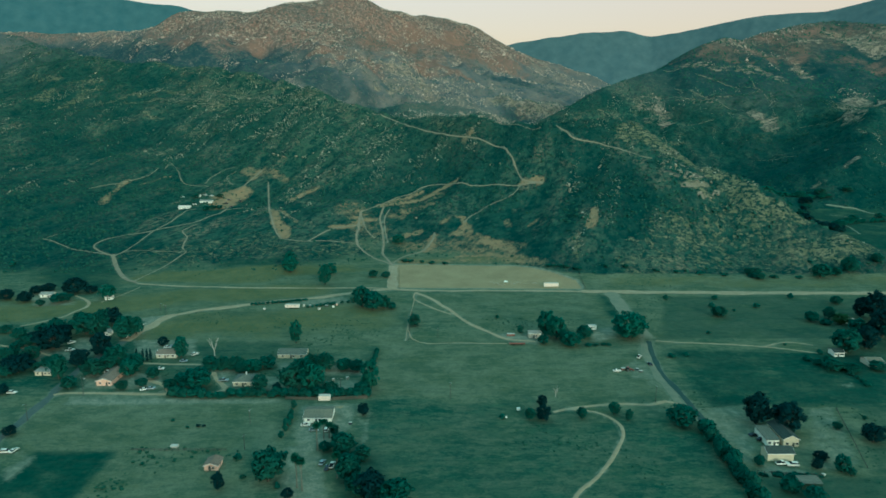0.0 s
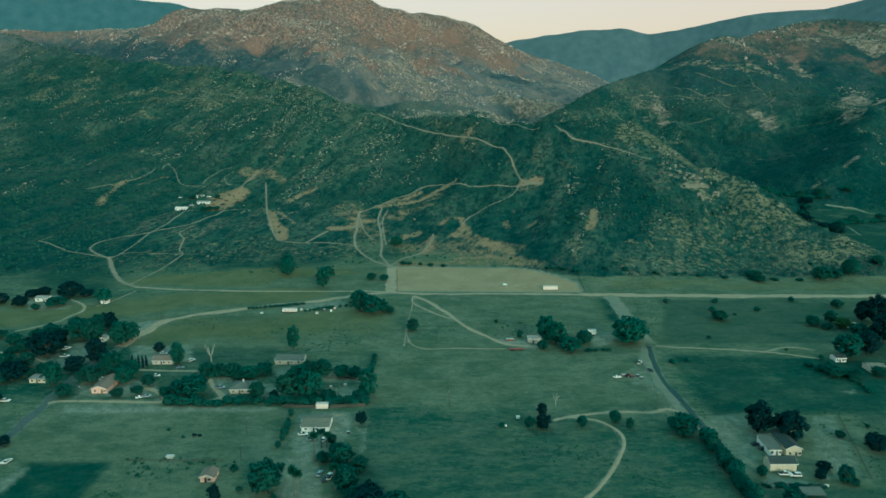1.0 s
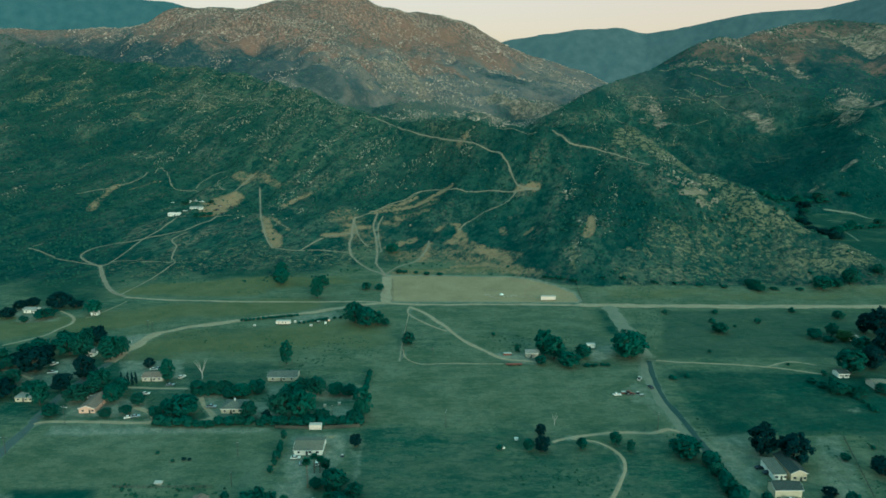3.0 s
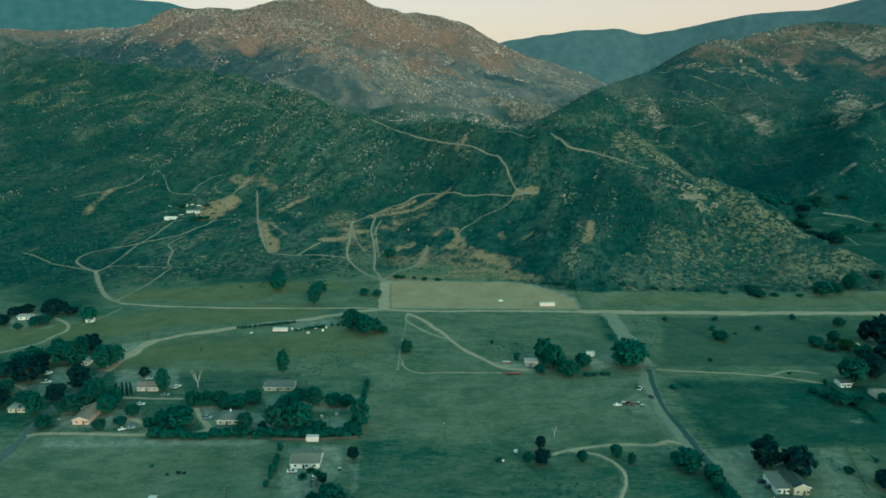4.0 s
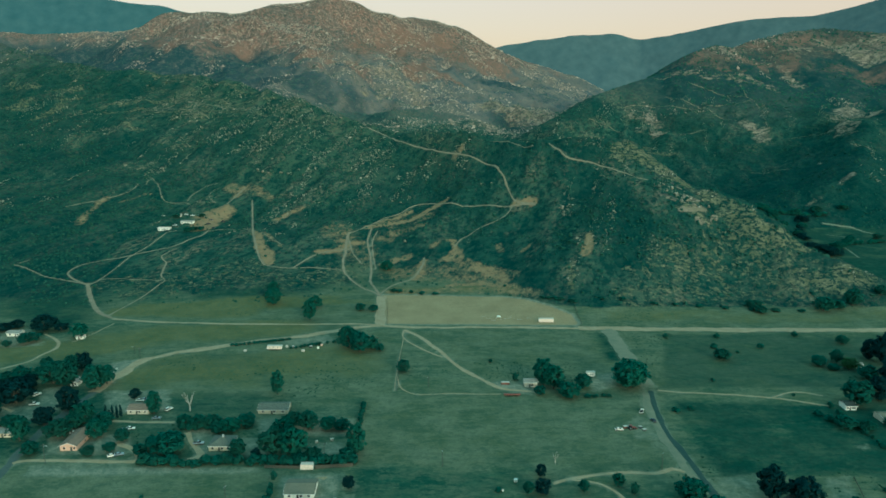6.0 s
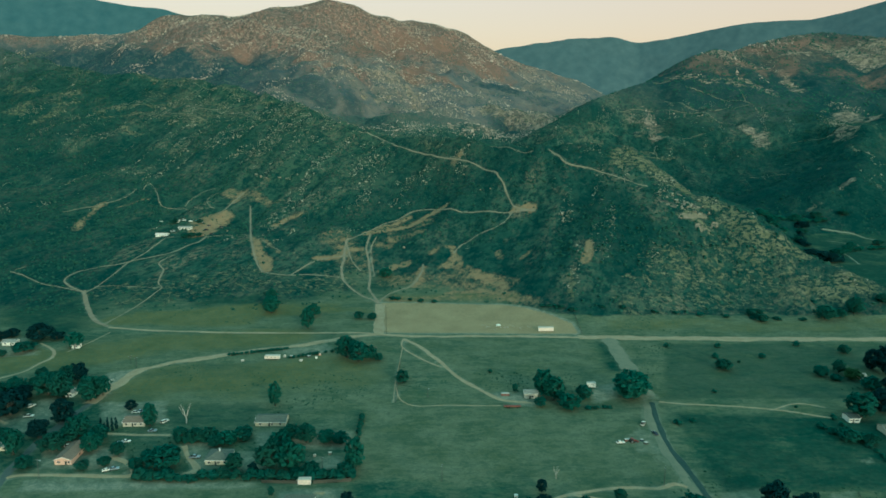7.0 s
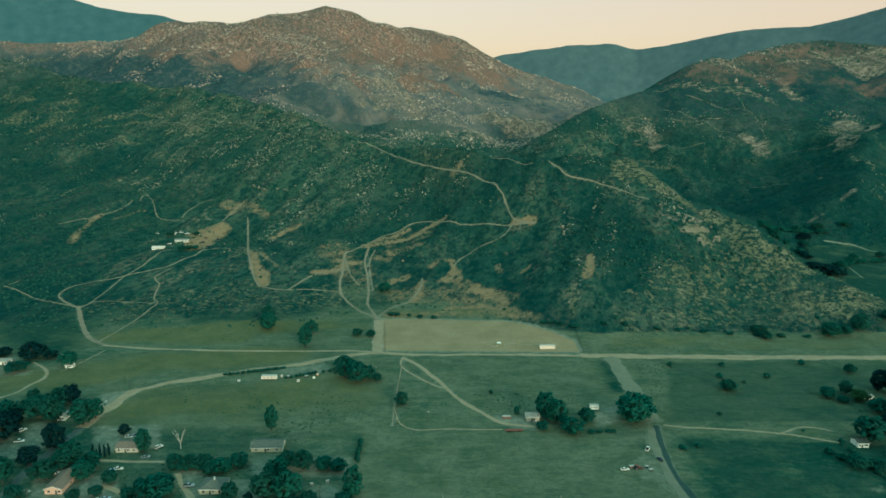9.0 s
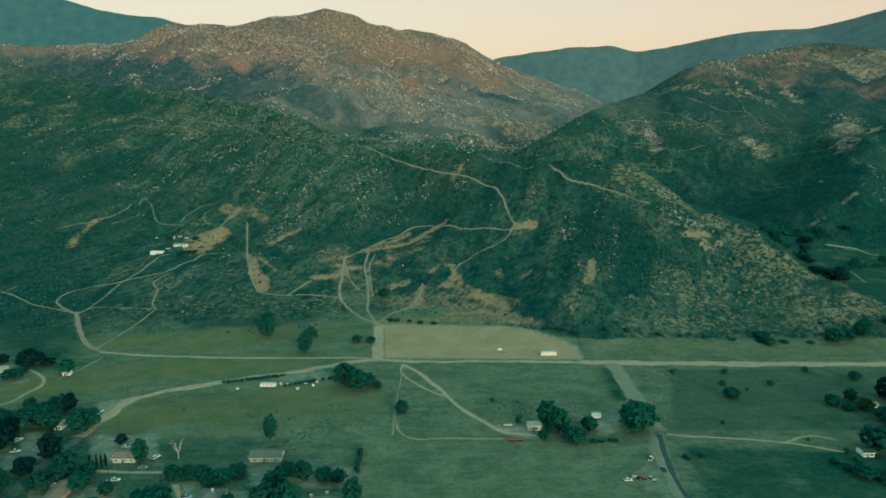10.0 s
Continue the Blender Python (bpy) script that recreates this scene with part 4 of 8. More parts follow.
def drifts(x, y, *kinds):
    """How much of some ground covers lies at places of the plan, with wandering edges."""
    total = np.zeros(np.shape(x))
    far = np.clip(np.hypot(x, y) / 900, 0.7, 4.0)
    wx, wy = x + 5 * far * fbm(x, y, 34, 3, 51), y + 7 * far * fbm(x, y, 34, 3, 57)
    for kind, width, amount, line in STREAKS:
        if kind not in kinds:
            continue
        m = 1.5 * width + 45
        lx, ly = [p[0] for p in line], [p[1] for p in line]
        near = (x > min(lx) - m) & (x < max(lx) + m) & (y > min(ly) - m) & (y < max(ly) + m)
        if near.any():
            d = line_distance(wx[near], wy[near], line)
            total[near] = np.maximum(total[near], amount * np.clip(1.5 - d / width, 0, 1))
    return total


def brush_line(x):
    """How high over the valley the brush begins: at once in the west, higher behind the dirt arena."""
    return np.interp(x, [-330, -300, -240, -200, -130, -60, 0, 50, 80, 94, 108, 154, 200, 247, 295, 339, 370], [-5.0, -4.5, -3.2, -1.7, 1.2, 0.8, 0.6, 0.6, 0.8, 2.6, 3.4, 4.0, 2.0, -0.3, -2.4, 1.4, 2.8])


def canyon(x, y):
    """1 in the scrubby canyon behind the spur's crest."""
    edge = np.interp(y, [605, 640, 710, 760, 835, 872, 905, 960, 1100, 1300], [400, 372, 332, 302, 272, 262, 220, 130, 60, -20])
    return np.clip((x - edge) / 30, 0, 1) * np.clip((y - 645) / 30, 0, 1) * np.clip((1650 - y) / 400, 0, 1)


def build_ground():
    ny, nx = XX.shape
    idx = np.arange(nx * ny).reshape(ny, nx)
    faces = np.stack([idx[:-1, :-1], idx[:-1, 1:], idx[1:, 1:], idx[1:, :-1]], -1).reshape(-1, 4)
    me = mesh_from("ground", np.stack([XX, YY, ZZ], -1).reshape(-1, 3), faces, LAND, True)
    high = hills(XX, YY)
    sharp = np.clip((XX - 60) / 40, 0, 1)
    rise = np.clip((high - brush_line(XX) + (3 - 2.5 * sharp) * fbm(XX, YY, 60, 3, 13)) / (7 - 5 * sharp), 0, 1)
    apron = np.clip((45 - high) / 25, 0, 1) * np.clip((XX + 420) / 60, 0, 1) * np.clip((190 - XX) / 60, 0, 1) * np.clip((790 - YY) / 60, 0, 1)
    rise = rise * (1 - 0.12 * apron * np.clip((XX + 330) / 100, 0, 1))
    rise = np.clip(rise * (1 + 2.5 * np.clip((XX - 90) / 50, 0, 1)), 0, 1)
    point_attribute(me, "hill", rise)
    dry = 0.50 + 0.40 * fbm(XX, YY, 200, 3, 77)
    dry = dry + 0.45 * np.clip((high + 3) / 4, 0, 1) * (XX < 60) * (XX > -235)
    bare = np.zeros_like(XX)
    for poly, amount in DRY_FIELDS:
        dry = dry + amount * inside(XX, YY, poly, 6)
    for poly, amount in BARE_PATCHES:
        bare = np.maximum(bare, amount * inside(XX, YY, poly, 6))
    soil = drifts(XX, YY, "soil")
    high_ground = np.clip((YY - np.interp(XX, [-1100, -450, 300, 700], [1150, 1850, 1850, 1550])) / np.interp(XX, [300, 700], [500, 250]), 0, 1)
    east_side = np.clip((XX - 350) / 250, 0, 1) * np.clip((2900 - YY) / 300, 0, 1)
    rock = np.clip(0.5 + (ZZ - 335 - np.interp(XX, [-1500, -600], [130, 0])) / 190, 0, 1.3) * high_ground
    rock = np.maximum(rock, np.clip(0.40 + (ZZ - 270) / 160, 0, 0.62) * np.clip((XX - 400) / 200, 0, 1) * (YY < 2800) * high_ground)
    near = np.hypot(XX, YY) < 1700
    for line, wide in [(t[0], t[1]) for t in TRACKS]:
        d = np.full(XX.shape, 1e9)
        d[near] = line_distance(XX[near], YY[near], line)
        bare = np.maximum(bare, 0.56 * np.clip(1.3 - d / (wide * 0.8 + 1.2), 0, 1))
    # canyon scrub behind the spur, shade painted into its colour; dense scrub in hollows
    east = canyon(XX, YY) * np.clip((230 - ZZ) / 80, 0, 1)
    # chance dark patches; the west term paints in falloff at the view's edge
    hollow = np.clip(0.25 + 1.5 * fbm(XX, YY, 240, 3, 71) + 0.7 * np.clip((-270 - XX) / 220, 0, 1) * (YY < 1600), 0, 0.85) * np.clip((1700 - YY) / 500, 0.3, 1) * rise
    # darker brush colour in the rills than on the ribs
    rill_dark = np.clip(1.6 * rills(XX, YY) - 0.4, 0, 0.5) * rise * np.clip((2000 - YY) / 500, 0, 1)
    lush_shade = np.maximum(np.maximum(1.0 * east, hollow), rill_dark)
    # lower far mountain flanks: shade and blue haze painted in as darker brush
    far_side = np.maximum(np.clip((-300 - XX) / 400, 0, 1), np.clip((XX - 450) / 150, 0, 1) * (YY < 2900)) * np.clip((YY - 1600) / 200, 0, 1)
    lush_shade = np.maximum(lush_shade, 1.1 * far_side * np.clip((520 - ZZ) / 130, 0, 1))
    lush_shade = np.maximum(lush_shade * 0.85, drifts(XX, YY, "lush_shade"))
    for poly, amount in LUSH_FIELDS:
        lush_shade = np.maximum(lush_shade, amount * inside(XX, YY, poly, 4))
    point_attribute(me, "lush_shade", lush_shade)
    point_attribute(me, "dry", dry)
    point_attribute(me, "bare", bare)
    point_attribute(me, "soil", soil)
    for kind in ("tan", "pale", "red", "gold"):
        point_attribute(me, kind, drifts(XX, YY, kind))
    stony = 0.5 * np.clip((XX - 190) / 120, 0, 1) * (YY < 900) + 0.5 * np.clip(1 - np.abs(XX + 60) / 250, 0, 1) * np.clip((YY - 900) / 200, 0, 1) + 0.45 * np.clip((-200 - XX) / 150, 0, 1) * np.clip((YY - 820) / 150, 0, 1)
    point_attribute(me, "stony", stony * (1 - canyon(XX, YY)) + 0.5 - 1.3 * rills(XX, YY))
    olive = np.clip((YY - 800) / 300, 0, 1) * np.clip((XX + 500) / 250, 0, 1) * np.clip((150 - XX) / 150, 0, 1) * np.clip((2000 - YY) / 400, 0, 1)
    point_attribute(me, "olive", np.clip(olive * (0.6 + 0.8 * fbm(XX, YY, 160, 3, 83)), 0, 0.5))
    point_attribute(me, "rock", rock)
    point_attribute(me, "high", high_ground * (1 - 0.5 * east_side))
    return tagged(new("ground", me), "dry valley grassland rising into brushy boulder hills", "ground", kind="structure")



# ---- builders ----
def part(name, bm, material, parent, label=""):
    """Links a bmesh (or a ready mesh) as one object under a thing or a part."""
    if isinstance(bm, bmesh.types.BMesh):
        me = bpy.data.meshes.new(name)
        bm.to_mesh(me)
        bm.free()
        me.materials.append(material)
    else:
        me = bm
    ob = new(name, me)
    ob.parent = parent
    if label:
        tagged(ob, label)
    return ob


def thing(name, label, category, group="", kind=""):
    ob = new(name)
    ob.empty_display_size = 0.5
    return tagged(ob, label, category, group, kind)


def box(bm, x0, x1, y0, y1, z0, z1, bevel=0.0):
    geo = bmesh.ops.create_cube(bm, size=1.0)["verts"]
    bmesh.ops.scale(bm, vec=(x1 - x0, y1 - y0, z1 - z0), verts=geo)
    bmesh.ops.translate(bm, vec=((x0 + x1) / 2, (y0 + y1) / 2, (z0 + z1) / 2), verts=geo)
    if bevel:
        edges = list({e for v in geo for e in v.link_edges})
        bmesh.ops.bevel(bm, geom=edges, offset=bevel, segments=1, affect="EDGES")
    return bm


def solid(name, x0, x1, y0, y1, z0, z1, material, parent, label="", bevel=0.0):
    return part(name, box(bmesh.new(), x0, x1, y0, y1, z0, z1, bevel), material, parent, label)


def slab(bm, corners, thick):
    """A plate of a given thickness below four or three corners."""
    c = [Vector(p) for p in corners]
    n = (c[1] - c[0]).cross(c[-1] - c[0]).normalized() * thick
    top = [bm.verts.new(p) for p in c]
    low = [bm.verts.new(p - n) for p in c]
    bm.faces.new(top)
    bm.faces.new(low[::-1])
    for i in range(len(c)):
        j = (i + 1) % len(c)
        bm.faces.new((top[j], top[i], low[i], low[j]))
    return bm


def tube(bm, points, radii, sides=6):
    """A tapering tube along points."""
    rings = []
    for k, (p, r) in enumerate(zip(points, radii)):
        a = Vector(points[max(k - 1, 0)])
        b = Vector(points[min(k + 1, len(points) - 1)])
        way = (b - a).normalized()
        u = way.orthogonal().normalized()
        v = way.cross(u)
        rings.append([bm.verts.new(Vector(p) + (u * math.cos(t) + v * math.sin(t)) * r) for t in [2 * math.pi * i / sides for i in range(sides)]])
    for lo, hi in zip(rings, rings[1:]):
        for i in range(sides):
            bm.faces.new((lo[i], lo[(i + 1) % sides], hi[(i + 1) % sides], hi[i]))
    bm.faces.new(rings[0][::-1])
    bm.faces.new(rings[-1])
    return bm


def disc(bm, centre, radius, width, sides=14):
    """A wheel-like cylinder lying across x."""
    x, y, z = centre
    return tube(bm, [(x - width / 2, y, z), (x + width / 2, y, z)], [radius, radius], sides)


# ---- materials of things ----
def plain(name, low, high, size=1.0, rough=0.8, metal=0.0, relief=0.02, vary=0.0):
    """Two tones mixed by coarse and fine noise."""
    n = Nodes(name, rough, metal)
    f = n.sums("ADD", n.sums("MULTIPLY", n.noise(size, 4), 0.6), n.sums("MULTIPLY", n.noise(size / 8, 3), 0.4))
    c = n.mix(n.step(f, 0.35, 0.65), low, high)
    if vary:
        c = n.mix(n.sums("MULTIPLY", n.random(), vary), c, tuple(v * 0.5 for v in low))
    return n.done(c, n.noise(size / 10, 2), relief, 0.5)


def leafy(name, low, high, stem, thin_leaves=True):
    n = Nodes(name, 0.95, 0.0, 0.05)
    c = n.mix(n.island(), low, high)
    c = n.mix(n.sums("MULTIPLY", n.random(), 0.55), c, stem)
    if not thin_leaves:
        return n.done(c)
    # thin leaves let some light through
    thin = n.nt.nodes.new("ShaderNodeBsdfTranslucent")
    n.link(c, thin.inputs["Color"])
    both = n.nt.nodes.new("ShaderNodeMixShader")
    both.inputs[0].default_value = 0.5
    n.link(n.bsdf.outputs[0], both.inputs[1])
    n.link(thin.outputs[0], both.inputs[2])
    n.link(both.outputs[0], n.nt.nodes["Material Output"].inputs["Surface"])
    return n.done(c)


def rocky(name, low, high):
    n = Nodes(name, 1.0, 0.0, 0.05)
    c = n.mix(n.island(), low, high)
    c = n.mix(n.step(n.noise(1.6, 4), 0.5, 0.7), c, (0.15, 0.12, 0.08))
    return n.done(c, n.noise(0.5, 3), 0.15, 0.6)


def ribbed(name, low, high, pitch=0.3):
    """Corrugated sheet."""
    n = Nodes(name, 0.55)
    w = n.nt.nodes.new("ShaderNodeTexWave")
    w.inputs["Scale"].default_value = 0.314 / pitch
    n.link(n.where, w.inputs["Vector"])
    c = n.mix(n.step(n.noise(1.2, 4), 0.4, 0.75), high, low)
    return n.done(c, w.outputs["Fac"], 0.03, 0.8)


def shingled(name, low, high):
    n = Nodes(name, 0.9)
    b = n.nt.nodes.new("ShaderNodeTexBrick")
    b.inputs["Scale"].default_value = 1.0
    b.inputs["Brick Width"].default_value, b.inputs["Row Height"].default_value, b.inputs["Mortar Size"].default_value = 0.6, 0.3, 0.02
    b.inputs["Color1"].default_value, b.inputs["Color2"].default_value = (*low, 1), (*high, 1)
    b.inputs["Mortar"].default_value = (*(v * 0.5 for v in low), 1)
    n.link(n.where, b.inputs["Vector"])
    c = n.mix(n.sums("MULTIPLY", n.step(n.noise(2.5, 4), 0.4, 0.7), 0.5), b.outputs["Color"], low)
    return n.done(c, b.outputs["Fac"], -0.02, 0.6)


def glossy(name, colour, rough=0.3, metal=0.0):
    n = Nodes(name, rough, metal)
    c = n.mix(n.sums("MULTIPLY", n.noise(0.7, 3), 0.25), colour, tuple(v * 0.6 + 0.05 for v in colour))
    return n.done(c)


M = {
    "track": plain("track_dirt", DIRT_BROWN, (0.34, 0.265, 0.168), 6, 0.95, 0, 0.1),
    "dull_track": plain("dull_track_dirt", (0.135, 0.140, 0.092), (0.200, 0.185, 0.122), 6, 0.95, 0, 0.1),
    "trail": plain("trail_sand", (0.165, 0.126, 0.078), (0.27, 0.212, 0.138), 5, 0.95, 0, 0.15),
    "asphalt": plain("asphalt", (0.060, 0.076, 0.066), (0.090, 0.104, 0.088), 4, 0.95, 0, 0.02),
    "worn_tar": plain("worn_tar", (0.026, 0.048, 0.041), (0.044, 0.068, 0.056), 4, 0.95, 0, 0.02),
    "bark": plain("bark", (0.045, 0.044, 0.034), (0.085, 0.080, 0.060), 0.5, 0.95, 0, 0.05),
    "palebark": plain("bleached_wood", (0.28, 0.25, 0.205), (0.42, 0.38, 0.32), 0.5, 0.9, 0, 0.04),
    "palmbark": plain("palm_bark", (0.080, 0.082, 0.062), (0.140, 0.130, 0.098), 0.4, 0.95, 0, 0.04),
    "oak": leafy("oak_leaves", (0.027, 0.117, 0.095), (0.059, 0.178, 0.127), (0.049, 0.117, 0.078)),
    "dark": leafy("dark_leaves", (0.012, 0.044, 0.050), (0.025, 0.070, 0.068), (0.018, 0.056, 0.056)),
    "green": leafy("green_leaves", (0.033, 0.139, 0.104), (0.068, 0.203, 0.137), (0.038, 0.113, 0.083)),
    "yellow": leafy("yellowish_leaves", (0.062, 0.130, 0.055), (0.095, 0.175, 0.072), (0.070, 0.140, 0.060)),
    "palm": leafy("palm_fronds", (0.026, 0.101, 0.066), (0.055, 0.154, 0.094), (0.035, 0.114, 0.073)),
    "brush": leafy("chaparral", (0.020, 0.062, 0.047), (0.046, 0.094, 0.064), (0.028, 0.072, 0.052), False),
    # paler chaparral for the far slopes: distance haze put into the colour
    "hazybrush": leafy("hazy_chaparral", (0.036, 0.070, 0.060), (0.090, 0.118, 0.088), (0.050, 0.082, 0.068), False),
    "tuft": leafy("grass_tufts", (0.018, 0.056, 0.036), (0.045, 0.085, 0.050), (0.026, 0.064, 0.040), False),
    "rock": rocky("granite", (0.20, 0.178, 0.130), (0.46, 0.390, 0.290)),
    # granite of the far mountain, warm evening light tinted into its colour
    "farrock": rocky("sunlit_granite", (0.26, 0.176, 0.138), (0.52, 0.380, 0.295)),
    "block": rocky("weathered_granite", (0.15, 0.128, 0.092), (0.25, 0.21, 0.15)),
    "white": plain("white_paint", (0.72, 0.65, 0.54), (0.86, 0.78, 0.66), 1.5, 0.6),
    "peach": plain("peach_stucco", (0.58, 0.34, 0.24), (0.70, 0.43, 0.31), 1.5, 0.9),
    "cream": plain("cream_stucco", (0.47, 0.38, 0.25), (0.59, 0.49, 0.34), 1.5, 0.9),
    "tan": plain("tan_siding", (0.42, 0.35, 0.26), (0.56, 0.48, 0.37), 1.2, 0.85),
    "greyroof": shingled("grey_shingles", (0.105, 0.108, 0.084), (0.155, 0.152, 0.118)),
    "tanroof": shingled("tan_shingles", (0.150, 0.132, 0.092), (0.205, 0.18, 0.128)),
    "darkroof": shingled("dark_shingles", (0.035, 0.045, 0.04), (0.065, 0.072, 0.062)),
    "brownroof": shingled("brown_shingles", (0.16, 0.115, 0.085), (0.25, 0.18, 0.13)),
    "sheet": ribbed("white_sheet_metal", (0.52, 0.40, 0.32), (0.74, 0.59, 0.48)),
    "tinroof": ribbed("weathered_tin", (0.16, 0.145, 0.12), (0.28, 0.255, 0.21)),
    "redsheet": ribbed("red_sheet_metal", (0.115, 0.052, 0.038), (0.18, 0.080, 0.058)),
    "glass": glossy("window_glass", (0.02, 0.025, 0.03), 0.08),
    "trim": plain("white_trim", (0.68, 0.61, 0.53), (0.84, 0.77, 0.68), 1.0, 0.6),
    "wood": plain("weathered_wood", (0.045, 0.048, 0.040), (0.085, 0.088, 0.074), 0.8, 0.9),
    "redwood": plain("redwood_boards", (0.056, 0.056, 0.042), (0.092, 0.082, 0.060), 0.8, 0.9),
    "concrete": plain("concrete", (0.36, 0.34, 0.30), (0.48, 0.46, 0.42), 2.0, 0.9),
    "brick": plain("chimney_render", (0.50, 0.46, 0.42), (0.66, 0.62, 0.57), 0.6, 0.9),
    "tyre": plain("rubber", (0.012, 0.012, 0.012), (0.03, 0.03, 0.03), 0.3, 0.85),
    "rim": glossy("alloy", (0.5, 0.5, 0.5), 0.35, 0.8),
    "steel": glossy("galvanised_steel", (0.45, 0.46, 0.46), 0.5, 0.6),
    "lens": glossy("lamp_glass", (0.75, 0.75, 0.72), 0.15),
    "car_white": glossy("white_car_paint", (0.70, 0.62, 0.52), 0.35),
    "car_grey": glossy("silver_car_paint", (0.30, 0.32, 0.33), 0.3, 0.3),
    "car_dark": glossy("dark_car_paint", (0.02, 0.03, 0.045), 0.25),
    "car_red": glossy("red_paint", (0.17, 0.055, 0.040), 0.5),
    "tarp": plain("pale_tarp", (0.38, 0.33, 0.27), (0.54, 0.47, 0.39), 0.8, 0.7),
}


def boulder(x, y, wide, high, seed, label):
    """One large weathered granite block, sunk a little into the slope."""
    rng = np.random.default_rng(seed)
    bm = bmesh.new()
    bmesh.ops.create_icosphere(bm, subdivisions=2, radius=1.0)
    cuts = rng.normal(size=(6, 3))
    cuts /= np.linalg.norm(cuts, axis=1)[:, None]
    for v in bm.verts:
        p = np.array(v.co)
        for c in cuts:
            over = float(p @ c) - 0.72
            if over > 0:
                p = p - c * over * 0.8
        p = p * (1 + 0.07 * math.sin(5 * p[0] + seed) + 0.06 * math.sin(7 * p[1] + 2 * seed))
        v.co = (p[0] * wide / 2, p[1] * wide * 0.4, (p[2] * 0.7 + 0.45) * high)
    root = thing("boulder", label, "boulder", "large boulders on the slopes")
    part("block", bm, M["block"], root)
    root.matrix_basis = put(x, y, rng.uniform(0, 180))


# ---- roads and trails ----
def build_track(line, width, kind, label):
    """A thin uneven strip of worn ground laid over the land along a line."""
    pts = [Vector((*p, 0)) for p in line]
    fine = []
    for k in range(len(pts) - 1):
        a, b, c, d = pts[max(k - 1, 0)], pts[k], pts[k + 1], pts[min(k + 2, len(pts) - 1)]
        steps = max(2, int((c - b).length / 2.5))
        for s in range(steps):
            t = s / steps
            fine.append(0.5 * ((2 * b) + (c - a) * t + (2 * a - 5 * b + 4 * c - d) * t * t + (3 * b - a - 3 * c + d) * t ** 3))
    fine.append(pts[-1])
    xy = np.array([(p.x, p.y) for p in fine])
    way = np.gradient(xy, axis=0)
    way /= np.linalg.norm(way, axis=1)[:, None] + 1e-9
    side_way = np.stack([-way[:, 1], way[:, 0]], -1)
    s = np.arange(len(xy)) * 2.5
    seed = int(abs(line[0][0] * 7 + line[0][1] * 3) % 97)
    left = width / 2 * (1 + 0.5 * fbm(s, s * 0 + seed, 12, 3, seed))
    right = width / 2 * (1 + 0.5 * fbm(s, s * 0 + seed + 50, 12, 3, seed + 5))
    rows = []
    for f in (-1.0, -0.4, 0.4, 1.0):
        off = np.where(f < 0, left * f, right * f)
        q = xy + side_way * off[:, None]
        lift = 0.16 if abs(f) < 0.9 else 0.03
        if kind == "hill_trail":
            lift += 0.12
        rows.append(np.column_stack([q, ground_at(q[:, 0], q[:, 1]) + lift]))
    v = np.stack(rows, 1)
    n = len(xy)
    idx = np.arange(n * 4).reshape(n, 4)
    faces = np.concatenate([np.stack([idx[:-1, i], idx[:-1, i + 1], idx[1:, i + 1], idx[1:, i]], -1) for i in range(3)])
    faces = faces[:, ::-1]
    mat = M[{"asphalt_lane": "asphalt", "hill_trail": "trail", "farm_lane": "worn_tar", "farm_track": "dull_track", "canyon_road": "dull_track"}.get(kind, "track")]
    tagged(new(kind, mesh_from(kind, v.reshape(-1, 3), faces, mat, True)), label, "lane" if kind in ("asphalt_lane", "farm_lane") else "trail" if kind == "hill_trail" else "road", kind="structure")


# ---- far ridges ----
def build_backdrop(name, line, label, low, high):
    """A distant ridge that closes the view, falling towards the valley."""
    xs, ys, zs = (np.array([p[k] for p in line], float) for k in range(3))
    at = np.concatenate([[0], np.cumsum(np.hypot(np.diff(xs), np.diff(ys)))])
    s = np.linspace(0, at[-1], 260)
    x, y, z = (np.interp(s, at, v) for v in (xs, ys, zs))
    z = np.convolve(np.pad(z, 4, "edge"), np.ones(9) / 9, "valid") + 5 * fbm(s, s * 0 + 3, 120, 4, 7) - 8
    r = np.hypot(x, y)
    rows = []
    for k in range(40):
        d = k * 16.0
        px, py = x * (1 - d / r), y * (1 - d / r)
        rows.append(np.column_stack([px, py, z - 1.05 * d - 40 * np.abs(fbm(px, py, 420, 4, 21)) * min(d / 160, 1)]))
    v = np.stack(rows)
    idx = np.arange(v.shape[0] * v.shape[1]).reshape(v.shape[:2])
    f = np.stack([idx[:-1, :-1], idx[1:, :-1], idx[1:, 1:], idx[:-1, 1:]], -1).reshape(-1, 4)
    # blue distance haze painted into the colour, lifted by a weak glow
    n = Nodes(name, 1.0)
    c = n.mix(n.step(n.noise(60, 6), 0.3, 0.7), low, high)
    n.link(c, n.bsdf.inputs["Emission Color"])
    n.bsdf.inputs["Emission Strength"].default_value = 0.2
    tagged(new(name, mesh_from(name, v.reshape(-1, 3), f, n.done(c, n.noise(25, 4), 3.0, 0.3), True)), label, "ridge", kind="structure")


